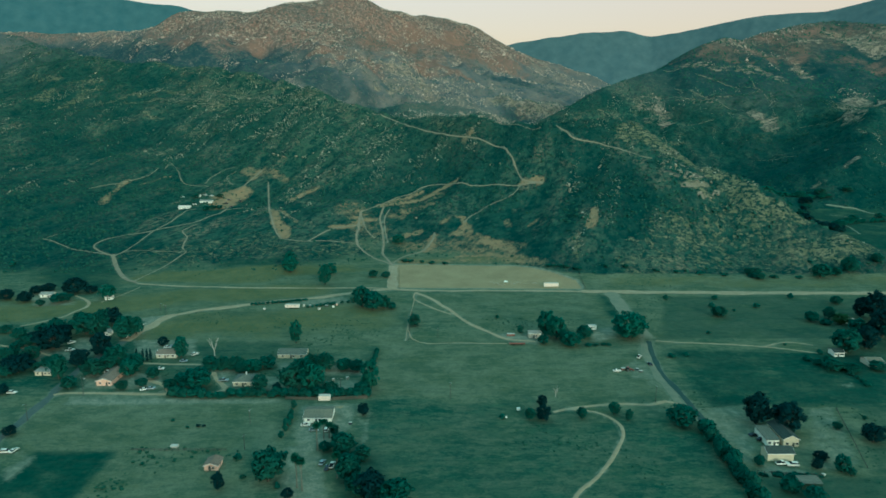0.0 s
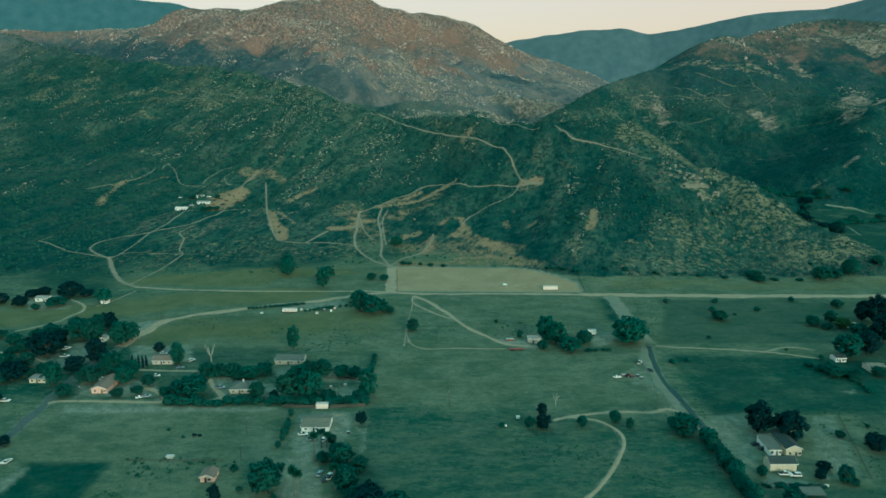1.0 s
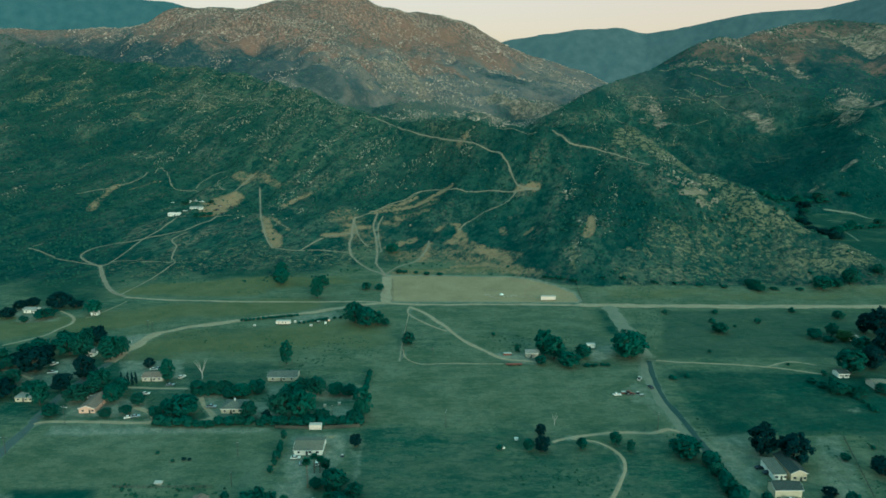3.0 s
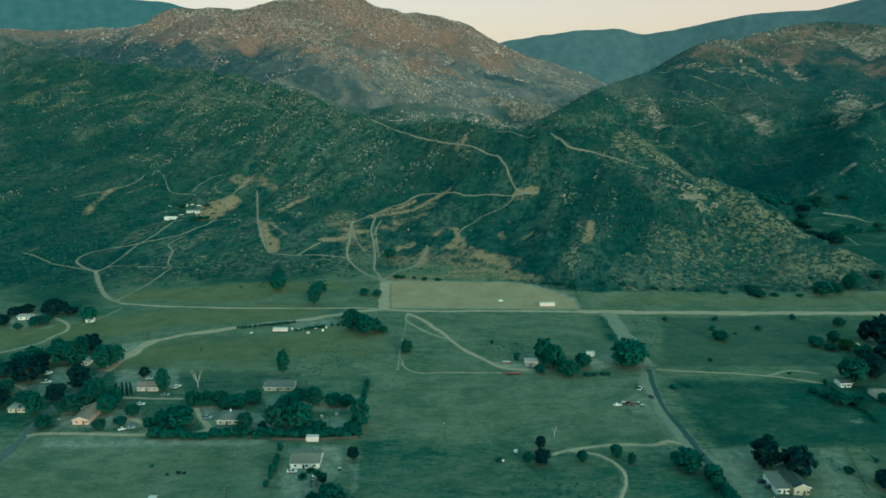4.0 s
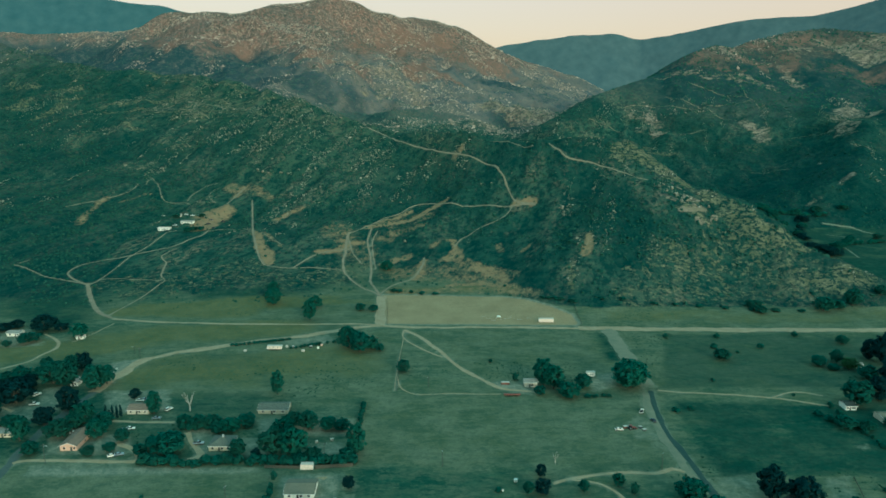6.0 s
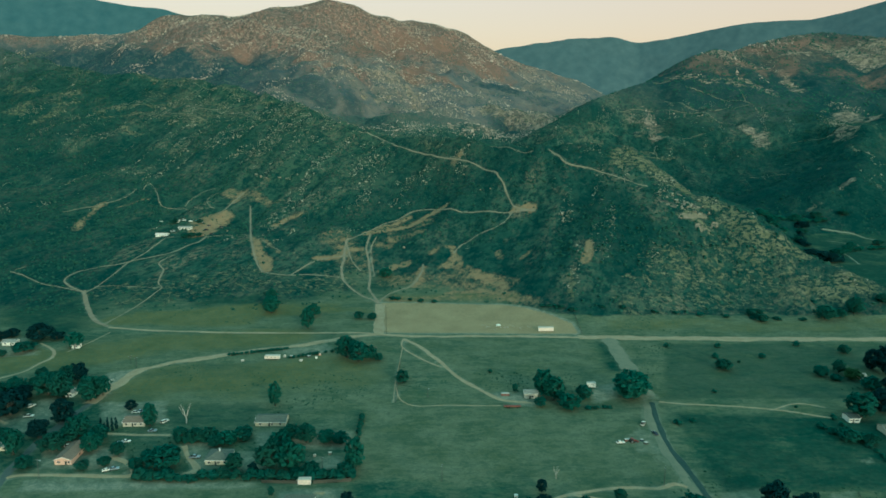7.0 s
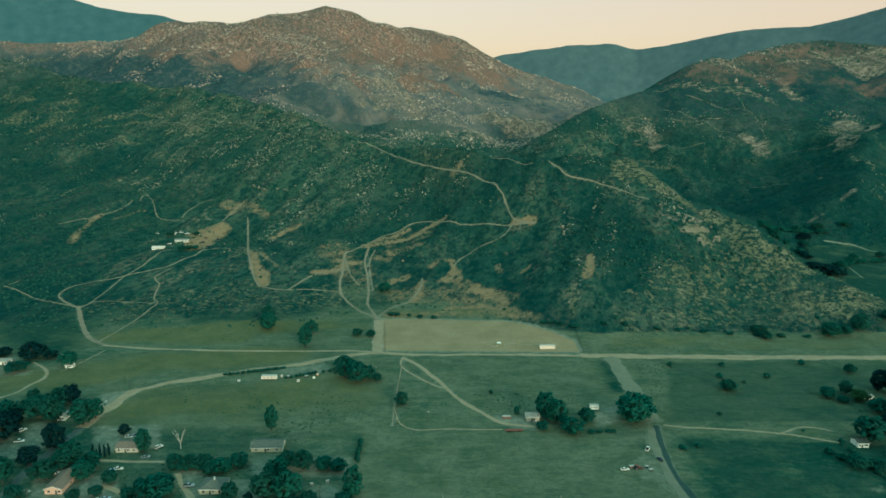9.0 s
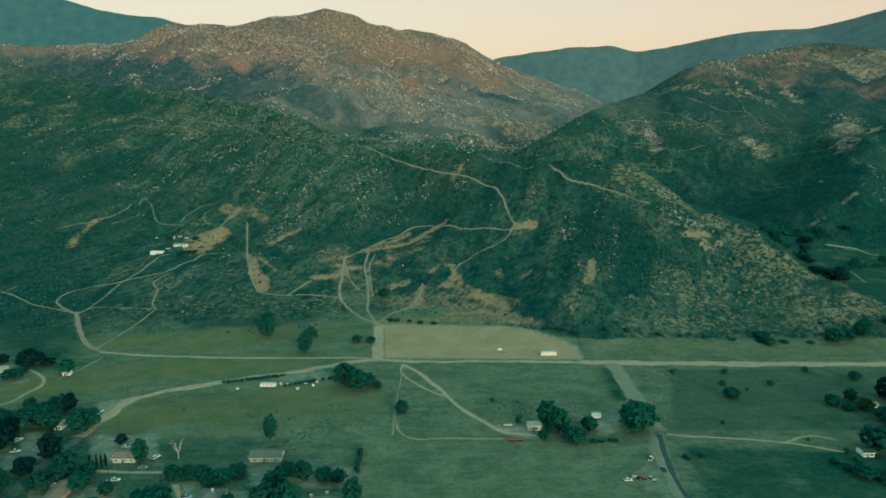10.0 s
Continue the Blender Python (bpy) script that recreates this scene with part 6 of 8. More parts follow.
# ---- vehicles ----
def car_model(kind, paint, label):
    """Lengthwise along x, nose to +x, standing on z = 0."""
    root = thing({"pickup": "pickup_truck", "suv": "suv"}.get(kind, "car"), label, "truck" if kind == "pickup" else "car")
    if kind == "pickup":
        prof = [(-2.7, 0.5), (-2.7, 1.05), (-0.75, 1.08), (0.95, 1.10), (2.45, 1.02), (2.7, 0.85), (2.7, 0.45)]
        cab = [(-0.75, 1.08), (-0.65, 1.78), (0.45, 1.80), (1.05, 1.12)]
        half, axle = 0.98, (-1.75, 1.75)
    elif kind == "suv":
        prof = [(-2.35, 0.5), (-2.4, 1.05), (-2.3, 1.12), (0.95, 1.12), (2.2, 1.0), (2.4, 0.8), (2.4, 0.4)]
        cab = [(-2.3, 1.12), (-2.05, 1.74), (0.25, 1.76), (1.0, 1.12)]
        half, axle = 0.94, (-1.4, 1.45)
    else:
        prof = [(-2.25, 0.45), (-2.3, 0.85), (-2.15, 0.98), (0.95, 0.95), (2.05, 0.82), (2.3, 0.66), (2.3, 0.35)]
        cab = [(-1.75, 0.97), (-1.05, 1.42), (0.1, 1.44), (0.95, 0.95)]
        half, axle = 0.89, (-1.35, 1.4)

    def loft(outline, w0, w1):
        bm = bmesh.new()
        zmin, zmax = min(z for _, z in outline), max(z for _, z in outline)
        sides = []
        for s in (-1, 1):
            sides.append([bm.verts.new((x, s * (w0 + (w1 - w0) * (z - zmin) / (zmax - zmin)), z)) for x, z in outline])
        n = len(outline)
        bm.faces.new(sides[0])
        bm.faces.new(sides[1][::-1])
        for i in range(n):
            j = (i + 1) % n
            bm.faces.new((sides[0][j], sides[0][i], sides[1][i], sides[1][j]))
        bmesh.ops.recalc_face_normals(bm, faces=bm.faces)
        return bm

    bm = loft(prof, half, half * 0.94)
    bmesh.ops.bevel(bm, geom=list(bm.edges), offset=0.05, segments=1, affect="EDGES")
    body = part("body", bm, M[paint], root)
    part("greenhouse", loft(cab, half * 0.92, half * 0.74), M["glass"], root, "dark tinted windows")
    (xa, za), (xb, zb) = cab[1], cab[2]
    solid("roof", xa - 0.03, xb + 0.05, -half * 0.72, half * 0.72, zb - 0.02, zb + 0.05, M[paint], root, bevel=0.02)
    if kind == "pickup":
        solid("cargo_bed", -2.6, -0.85, -half * 0.8, half * 0.8, 1.02, 1.09, M["tyre"], root, "black bed liner")
    for x in axle:
        for s in (-1, 1):
            bm = disc(bmesh.new(), (0, 0, 0), 0.36, 0.22)
            bmesh.ops.rotate(bm, verts=bm.verts, cent=(0, 0, 0), matrix=Matrix.Rotation(math.pi / 2, 3, "Z"))
            bmesh.ops.translate(bm, verts=bm.verts, vec=(x, s * (half - 0.08), 0.36))
            wheel = part("wheel", bm, M["tyre"], root)
            bm = disc(bmesh.new(), (0, 0, 0), 0.21, 0.24, 10)
            bmesh.ops.rotate(bm, verts=bm.verts, cent=(0, 0, 0), matrix=Matrix.Rotation(math.pi / 2, 3, "Z"))
            bmesh.ops.translate(bm, verts=bm.verts, vec=(x, s * (half - 0.07), 0.36))
            part("rim", bm, M["rim"], wheel)
    for s in (-1, 1):
        solid("headlight", prof[-2][0] - 0.06, prof[-2][0] + 0.03, s * half * 0.72 - 0.16, s * half * 0.72 + 0.16, 0.62, 0.76, M["lens"], body)
        solid("tail_light", prof[1][0] - 0.03, prof[1][0] + 0.05, s * half * 0.8 - 0.1, s * half * 0.8 + 0.1, 0.72, 0.9, M["car_red"], body)
    solid("bumper", prof[-1][0] - 0.05, prof[-1][0] + 0.09, -half * 0.95, half * 0.95, 0.38, 0.56, M["tyre"], root)
    return root


CARS = {}


def car(kind, paint, x, y, turn, label):
    key = (kind, paint)
    if key not in CARS:
        CARS[key] = car_model(kind, "car_" + paint, label)
        CARS[key].matrix_basis = put(x, y, turn, 0.02)
        return
    tagged(copy_thing(CARS[key], put(x, y, turn, 0.02)), label)


# ---- small things ----
def utility_pole(x, y, high, turn=0, lamp=False):
    root = thing("utility_pole", "tall brown wooden utility pole with a crossarm" if not lamp else "wooden utility pole with a pale street lamp head", "pole")
    part("pole", tube(bmesh.new(), [(0, 0, -0.5), (0, 0, high)], [0.17, 0.11], 8), M["wood"], root)
    arm = solid("crossarm", -1.2, 1.2, -0.17, -0.07, high - 0.75, high - 0.62, M["wood"], root)
    for fx in (-1.1, -0.45, 0.45, 1.1):
        part("insulator", tube(bmesh.new(), [(fx, -0.12, high - 0.62), (fx, -0.12, high - 0.42)], [0.05, 0.04], 6), M["lens"], arm)
    if lamp:
        a = part("lamp_arm", tube(bmesh.new(), [(0, 0, high - 1.4), (0.8, -0.3, high - 1.0), (1.6, -0.6, high - 0.95)], [0.05, 0.045, 0.04], 6), M["steel"], root)
        solid("lamp_head", 1.45, 2.1, -0.78, -0.48, high - 1.05, high - 0.85, M["trim"], a, bevel=0.03)
    root.matrix_basis = put(x, y, turn)


def board_fence(label, x0, y0, x1, y1, high, mat, solid_panels=True):
    """Posts with boards between two places of the plan."""
    root = thing("fence", label, "fence")
    long = math.hypot(x1 - x0, y1 - y0)
    n = max(1, int(long / 2.6))
    step = long / n
    post, board = bmesh.new(), bmesh.new()
    box(post, -0.07, 0.07, -0.07, 0.07, -0.3, high + 0.1)
    post_me = bpy.data.meshes.new("post")
    post.to_mesh(post_me)
    post.free()
    post_me.materials.append(M[mat])
    if solid_panels:
        box(board, 0.08, step - 0.08, 0.0, 0.04, 0.08, high)
    else:
        box(board, 0.0, step, -0.06, -0.02, -0.08, 0.08)
    board_me = bpy.data.meshes.new("panel" if solid_panels else "rail")
    board.to_mesh(board_me)
    board.free()
    board_me.materials.append(M[mat])
    a = math.degrees(math.atan2(y1 - y0, x1 - x0))
    base = put(x0, y0, a)
    inv = base.inverted()
    for i in range(n + 1):
        ox = x0 + (x1 - x0) * i / n
        oy = y0 + (y1 - y0) * i / n
        dz = (inv @ Vector((ox, oy, float(ground_at(ox, oy))))).z
        p = part("post", post_me, M[mat], root)
        p.location = (i * step, 0, dz)
        if i < n:
            for h in ((0,) if solid_panels else (high * 0.45, high * 0.9)):
                q = part("panel" if solid_panels else "rail", board_me, M[mat], root)
                q.location = (i * step, 0, dz + h)
    root.matrix_basis = base
    return root


def flatbed(x, y, long, turn, label):
    root = thing("flatbed_trailer", label, "trailer")
    l = long / 2
    solid("deck", -l, l, 0, 2.3, 0.85, 1.05, M["car_red"], root, bevel=0.03)
    for fx in (-l, l - 0.1):
        solid("end_board", fx, fx + 0.1, 0, 2.3, 1.05, 1.75, M["redsheet"], root)
    solid("side_board", -l + 0.1, l - 0.1, 0, 0.06, 1.05, 1.6, M["redsheet"], root)
    for fx in (-l * 0.55, -l * 0.35, l * 0.6):
        for fy in (0.15, 2.15):
            bm = disc(bmesh.new(), (0, 0, 0), 0.42, 0.26)
            bmesh.ops.rotate(bm, verts=bm.verts, cent=(0, 0, 0), matrix=Matrix.Rotation(math.pi / 2, 3, "Z"))
            bmesh.ops.translate(bm, verts=bm.verts, vec=(fx, fy, 0.42))
            part("wheel", bm, M["tyre"], root)
    root.matrix_basis = put(x, y, turn)


def tractor(x, y, turn, label):
    root = thing("tractor", label, "tractor")
    solid("hood", 0.2, 1.9, -0.4, 0.4, 0.8, 1.45, M["car_red"], root, bevel=0.06)
    solid("chassis", -1.1, 1.8, -0.3, 0.3, 0.5, 0.85, M["car_dark"], root)
    cab = solid("cab_frame", -1.0, 0.2, -0.7, 0.7, 0.9, 2.35, M["glass"], root, bevel=0.08)
    solid("cab_roof", -1.1, 0.3, -0.8, 0.8, 2.35, 2.5, M["car_red"], cab, bevel=0.04)
    for fx, r in ((-0.75, 0.8), (1.45, 0.5)):
        for s in (-0.85, 0.85):
            bm = disc(bmesh.new(), (0, 0, 0), r, 0.38)
            bmesh.ops.rotate(bm, verts=bm.verts, cent=(0, 0, 0), matrix=Matrix.Rotation(math.pi / 2, 3, "Z"))
            bmesh.ops.translate(bm, verts=bm.verts, vec=(fx, s, r))
            wheel = part("wheel", bm, M["tyre"], root)
            bm = disc(bmesh.new(), (0, 0, 0), r * 0.5, 0.4, 10)
            bmesh.ops.rotate(bm, verts=bm.verts, cent=(0, 0, 0), matrix=Matrix.Rotation(math.pi / 2, 3, "Z"))
            bmesh.ops.translate(bm, verts=bm.verts, vec=(fx, s, r))
            part("rim", bm, M["rim"], wheel)
    solid("loader_bucket", 2.6, 3.2, -0.9, 0.9, 0.1, 0.75, M["car_red"], root, bevel=0.05)
    for s in (-0.6, 0.6):
        part("loader_arm", tube(bmesh.new(), [(0.4, s, 1.4), (2.0, s, 1.2), (2.7, s, 0.5)], [0.07, 0.07, 0.06], 6), M["car_red"], root)
    root.matrix_basis = put(x, y, turn)


def canopy(x, y, wide, label):
    root = thing("canopy_tent", label, "canopy")
    w = wide / 2
    bm = bmesh.new()
    tip = (0, 0, 3.1)
    c = [(-w, -w, 2.2), (w, -w, 2.2), (w, w, 2.2), (-w, w, 2.2)]
    for i in range(4):
        slab(bm, [c[i], c[(i + 1) % 4], tip], 0.03)
    part("cover", bm, M["white"], root)
    for p in c:
        part("leg", tube(bmesh.new(), [(p[0] * 0.96, p[1] * 0.96, 0), (p[0] * 0.96, p[1] * 0.96, 2.2)], [0.04, 0.04], 6), M["trim"], root)
    root.matrix_basis = put(x, y)


def crate(name, label, category, x, y, wide, deep, high, mat, turn=0):
    root = thing(name, label, category)
    solid("body", -wide / 2, wide / 2, 0, deep, 0.02, high, M[mat], root, bevel=min(0.06, high * 0.1))
    solid("lid", -wide / 2 - 0.05, wide / 2 + 0.05, -0.05, deep + 0.05, high + 0.004, high + 0.08, M["tarp"], root)
    root.matrix_basis = put(x, y, turn)


def post_box(x, y, label):
    root = thing("pump_box", label, "box")
    part("post", tube(bmesh.new(), [(0, 0, -0.3), (0, 0, 1.2)], [0.08, 0.08], 6), M["wood"], root)
    b = solid("cabinet", -0.8, 0.8, -0.5, 0.5, 1.2, 2.3, M["white"], root, bevel=0.05)
    solid("lid", -0.86, 0.86, -0.56, 0.56, 2.304, 2.38, M["trim"], b)
    root.matrix_basis = put(x, y)


def jump_rail(x, y, wide, turn):
    root = thing("arena_jump", "weathered pale riding jump standing on bare dirt", "jump", "jumps in the dirt arena")
    for s in (-wide / 2, wide / 2):
        st = solid("stand", s - 0.06, s + 0.06, -0.06, 0.06, 0, 1.7, M["palebark"], root)
        solid("foot", s - 0.08, s + 0.08, -0.5, 0.5, 0, 0.1, M["palebark"], st)
    for z in (0.5, 0.95):
        part("rail", tube(bmesh.new(), [(-wide / 2, 0, z), (wide / 2, 0, z)], [0.05, 0.05], 6), M["palebark"], root)
    root.matrix_basis = put(x, y, turn)


# ---- brush, boulders and tufts ----
def scatter(name, places, sizes, heights, seed, mat, shape, label, category):
    """Many small lumps in one mesh: shape is a unit (verts, faces)."""
    rng = np.random.default_rng(seed)
    sv, sf = shape
    n, k = len(places), len(sv)
    a = rng.uniform(0, 6.28, n)
    c, s = np.cos(a), np.sin(a)
    jig = 1 + rng.uniform(-0.32, 0.32, (n, k))
    squash = rng.uniform(0.7, 1.35, n)
    x = sv[None, :, 0] * jig * squash[:, None]
    y = sv[None, :, 1] * jig
    v = np.empty((n, k, 3))
    v[:, :, 0] = places[:, 0:1] + (c[:, None] * x - s[:, None] * y) * sizes[:, None]
    v[:, :, 1] = places[:, 1:2] + (s[:, None] * x + c[:, None] * y) * sizes[:, None]
    v[:, :, 2] = places[:, 2:3] + sv[None, :, 2] * jig * heights[:, None]
    f = (sf[None] + (np.arange(n) * k)[:, None, None]).reshape(-1, sf.shape[1])
    return tagged(new(name, mesh_from(name, v.reshape(-1, 3), f, mat, False)), label, category, kind="stuff")


def lump_shape(rings=((1.0, -0.15, 7), (0.85, 0.55, 7)), top=1.0):
    v, f = [], []
    for r, z, n in rings:
        for i in range(n):
            t = 2 * math.pi * (i + 0.5 * len(v) / n) / n
            v.append((r * math.cos(t), r * math.sin(t), z))
    n = rings[0][2]
    for k in range(len(rings) - 1):
        for i in range(n):
            p, q = k * n + i, k * n + (i + 1) % n
            f += [(p, q, q + n), (p, q + n, p + n)]
    v.append((0, 0, top))
    b = (len(rings) - 1) * n
    for i in range(n):
        f.append((b + i, b + (i + 1) % n, len(v) - 1))
    return np.array(v, float), np.array(f, int)


def sample(rng, n, x0, x1, y0, y1):
    return rng.uniform(x0, x1, n), rng.uniform(y0, y1, n)


def off_tracks(x, y, margin):
    ok = np.ones(len(x), bool)
    for line, wide, kind, label in TRACKS:
        lx, ly = [p[0] for p in line], [p[1] for p in line]
        m = wide / 2 + margin
        near = ok & (x > min(lx) - m) & (x < max(lx) + m) & (y > min(ly) - m) & (y < max(ly) + m)
        if near.any():
            ok[near] &= line_distance(x[near], y[near], line) > m
    return ok


def bare_amount(x, y):
    b = np.zeros(len(x))
    for poly, amount in BARE_PATCHES:
        b = np.maximum(b, amount * inside(x, y, poly, 4))
    b = np.maximum(b, 0.8 * drifts(x, y, "soil", "tan"))
    return b


def in_wedge(x, y, extra=60):
    return np.abs(x) < 0.70 * (y + 60) + extra


def build_cover():
    rng = np.random.default_rng(12)
    dome = lump_shape(((1.0, -0.15, 4), (0.8, 0.6, 4)), 1.0)
    stone = lump_shape(((1.0, -0.25, 4), (0.8, 0.6, 4)), 0.9)
    speck = lump_shape(((1.0, -0.2, 5),), 0.9)
    # brush on the near hills
    x, y = sample(rng, 230000, -1000, 900, 560, 1750)
    h = hills(x, y)
    keep = in_wedge(x, y) & (h > brush_line(x)) & (rng.random(len(x)) < np.clip(0.25 + 0.75 * (0.5 + 0.9 * fbm(x, y, 45, 3, 61)), 0.05, 1) * (1 - 0.85 * bare_amount(x, y)) * np.where(canyon(x, y) > 0.5, 0.35, 1.0) * np.where((y < 780) & (h < 30) & (x > -330), 0.18, 1.0))
    x, y = x[keep], y[keep]
    ok = off_tracks(x, y, 0.8)
    x, y = x[ok][:54000], y[ok][:54000]
    s = rng.uniform(0.6, 1.7, len(x)) * rng.uniform(0.7, 1.3, len(x)) * (1 + 0.25 * np.clip((x - 90) / 60, 0, 1) * np.clip((760 - y) / 80, 0, 1))
    scatter("chaparral", np.column_stack([x, y, ground_at(x, y)]), s, s * rng.uniform(0.7, 1.2, len(x)), 3, M["brush"], dome, "dark green chaparral covering the hillsides", "brush")
    # boulders: in drifts along the slopes
    x, y = sample(rng, 260000, -1000, 1000, 580, 1800)
    drift = 1.15 * fbm((0.3 * x + 0.95 * y) / 7.0, 0.95 * x - 0.3 * y, 14, 4, 44) + 0.45 * fbm(x, y, 200, 2, 45)
    h = hills(x, y)
    east = -1.1 * np.clip((x - 150) / 120, 0, 1) * (y < 950) - 1.8 * canyon(x, y)
    keep = in_wedge(x, y) & (h > np.where(x < 120, 22, 8)) & (drift + 0.22 * east + 0.16 * np.clip(h / 120, 0, 1) + 0.2 * (0.35 - rills(x, y)) + 0.72 * drifts(x, y, "rocks") - 0.35 * drifts(x, y, "lush_shade", "soil") > 0.58 - 0.16 * np.clip((y - 800) / 300, 0, 1) * (1 - canyon(x, y)) + 0.45 * rng.random(len(x)))
    x, y = x[keep], y[keep]
    ok = off_tracks(x, y, 1.0)
    x, y = x[ok][:40000], y[ok][:40000]
    s = (0.26 + rng.gamma(1.0, 0.30, len(x))) * (1 + 0.2 * drifts(x, y, "rocks"))
    scatter("boulders", np.column_stack([x, y, ground_at(x, y)]), s, s * rng.uniform(0.5, 0.95, len(x)), 5, M["rock"], stone, "pale granite boulders strewn over the brushy slopes", "boulders")
    # boulders on the far mountains
    u = rng.uniform(1700, 4450, 260000)
    x, y = rng.uniform(-0.68, 0.68, len(u)) * u, u
    h = hills(x, y)
    drift = fbm(x, y, 150, 5, 91)
    peak = np.clip((h - 260) / 200, 0, 1) * (y > 2300)
    keep = (h > 60) & (1.7 * drift + np.clip((h - 200) / 500, 0, 0.4) + 0.25 * peak + 0.5 * drifts(x, y, "pale") - 0.5 * drifts(x, y, "lush_shade") - 0.3 * np.clip((-450 - x) / 400, 0, 1) > 0.22 + 0.5 * rng.random(len(x)))
    x, y = x[keep][:52000], y[keep][:52000]
    s = (0.8 + rng.gamma(1.3, 0.75, len(x))) * np.clip(y / 2300, 0.7, 1.7)
    scatter("mountain_boulders", np.column_stack([x, y, ground_at(x, y)]), s, s * rng.uniform(0.6, 1.1, len(x)), 6, M["farrock"], speck, "pale granite boulders crowding the far mountain", "boulders")
    # brush on the far mountains
    u = rng.uniform(1700, 4450, 150000)
    x, y = rng.uniform(-0.68, 0.68, len(u)) * u, u
    keep = (hills(x, y) > 20) & (rng.random(len(x)) < 0.5 + 0.6 * fbm(x, y, 140, 3, 62))
    x, y = x[keep][:46000], y[keep][:46000]
    s = rng.uniform(1.8, 4.4, len(x))
    tall = s * rng.uniform(0.6, 1.0, len(x))
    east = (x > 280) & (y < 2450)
    for one, mat, text in ((~east, "hazybrush", "hazy grey-green brush on the far mountain slopes"), (east, "brush", "dark chaparral on the mountain beyond the canyon")):
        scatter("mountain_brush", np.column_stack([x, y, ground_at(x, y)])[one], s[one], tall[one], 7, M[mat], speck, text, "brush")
    # tufts in the valley
    x, y = sample(rng, 60000, -380, 420, 190, 600)
    keep = in_wedge(x, y) & (hills(x, y) < 3) & (fbm(x, y, 50, 3, 23) > 0.42 + 0.6 * rng.random(len(x))) & (bare_amount(x, y) < 0.5)
    x, y = x[keep], y[keep]
    ok = off_tracks(x, y, 0.3)
    x, y = x[ok][:2200], y[ok][:2200]
    wx, wy = sample(rng, 500, -138, -85, 205, 282)
    weedy = (fbm(wx, wy, 18, 3, 29) > 0.05) & off_tracks(wx, wy, 0.5)
    x, y = np.concatenate([x, wx[weedy]]), np.concatenate([y, wy[weedy]])
    s = rng.uniform(0.25, 0.85, len(x))
    s[-int(weedy.sum()):] *= 1.5
    scatter("grass_tufts", np.column_stack([x, y, ground_at(x, y)]), s, s * rng.uniform(0.4, 0.8, len(x)), 8, M["tuft"], dome, "dull green weed tufts in the dry fields", "grass")


# ---- the place ----
build_ground()
for line, width, kind, label in TRACKS:
    build_track(line, width, kind, label)
build_cover()
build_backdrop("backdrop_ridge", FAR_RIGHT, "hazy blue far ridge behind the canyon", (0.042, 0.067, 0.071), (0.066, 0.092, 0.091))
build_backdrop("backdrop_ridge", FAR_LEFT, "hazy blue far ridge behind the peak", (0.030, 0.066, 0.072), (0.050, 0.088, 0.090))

# trees and bushes
tree("dark", -240.4, 406.2, 23.1, 16.0)
tree("oak", -253.6, 435.8, 13.3, 11.7)
tree("oak", -249.6, 447.4, 7.8, 6.4)
tree("oak", -234.0, 434.3, 18.0, 15.5)
tree("oak", -223.9, 429.8, 15.0, 17.7)
tree("dark", -226.3, 455.2, 13.8, 13.0)
tree("green", -204.5, 425.8, 15.8, 16.8)
tree("green", -200.8, 433.5, 11.3, 13.2)
tree("dark", -206.0, 397.1, 14.8, 15.0)
tree("dark", -210.0, 379.4, 12.5, 11.0)
tree("dark", -239.8, 368.8, 18.7, 11.3)
tree("oak", -230.0, 372.6, 7.4, 5.4)
tree("green", -212.4, 360.9, 12.0, 15.0)
tree("green", -189.3, 380.5, 13.4, 13.0)
tree("green", -174.6, 364.1, 12.9, 10.5)
tree("oak", -194.3, 364.3, 14.5, 10.5)
tree("oak", -191.3, 374.1, 10.7, 9.5)
tree("oak", -199.3, 346.4, 10.0, 7.6)
tree("oak", -243.6, 363.7, 9.6, 7.9)
tree("oak", -288.9, 437.4, 10.5, 6.3)
tree("oak", -272.3, 425.4, 12.1, 8.4)
tree("oak", -260.3, 414.2, 12.7, 6.7)
tree("oak", -264.6, 438.7, 12.4, 6.3)
tree("oak", -263.6, 408.6, 8.9, 5.1)
tree("dark", -336.6, 516.5, 13.4, 9.1)
tree("dark", -318.2, 510.4, 13.2, 9.0)
tree("dark", -322.7, 535.2, 15.0, 6.6)
tree("dark", -317.7, 542.0, 12.8, 6.7)
tree("dark", -292.9, 533.8, 20.6, 14.1)
tree("oak", -291.4, 509.9, 17.6, 7.2)
tree("oak", -301.8, 500.5, 7.6, 5.3)
tree("dark", -280.0, 533.8, 11.5, 6.6)
tree("green", -259.3, 518.7, 14.5, 11.9)
tree("green", -155.9, 391.4, 9.2, 14.8)
tree("dark", -175.1, 412.6, 7.2, 6.7)
tree("oak", -133.7, 375.1, 9.6, 8.1)
tree("oak", -125.0, 373.1, 10.3, 8.8)
tree("oak", -118.2, 375.1, 10.3, 8.1)
tree("green", -108.1, 371.3, 12.4, 7.4)
tree("oak", -100.7, 377.3, 11.1, 7.5)
tree("oak", -131.5, 346.6, 18.4, 11.9)
tree("oak", -141.9, 353.5, 8.4, 6.4)
tree("oak", -96.8, 344.4, 10.2, 9.4)
tree("oak", -161.6, 349.1, 7.0, 5.1)
tree("oak", -170.8, 346.1, 7.7, 5.0)
tree("dark", -87.4, 341.8, 5.4, 5.6)
tree("oak", -80.4, 345.0, 13.6, 15.0)
tree("green", -69.8, 344.1, 14.9, 15.6)
tree("green", -78.3, 364.2, 12.9, 11.2)
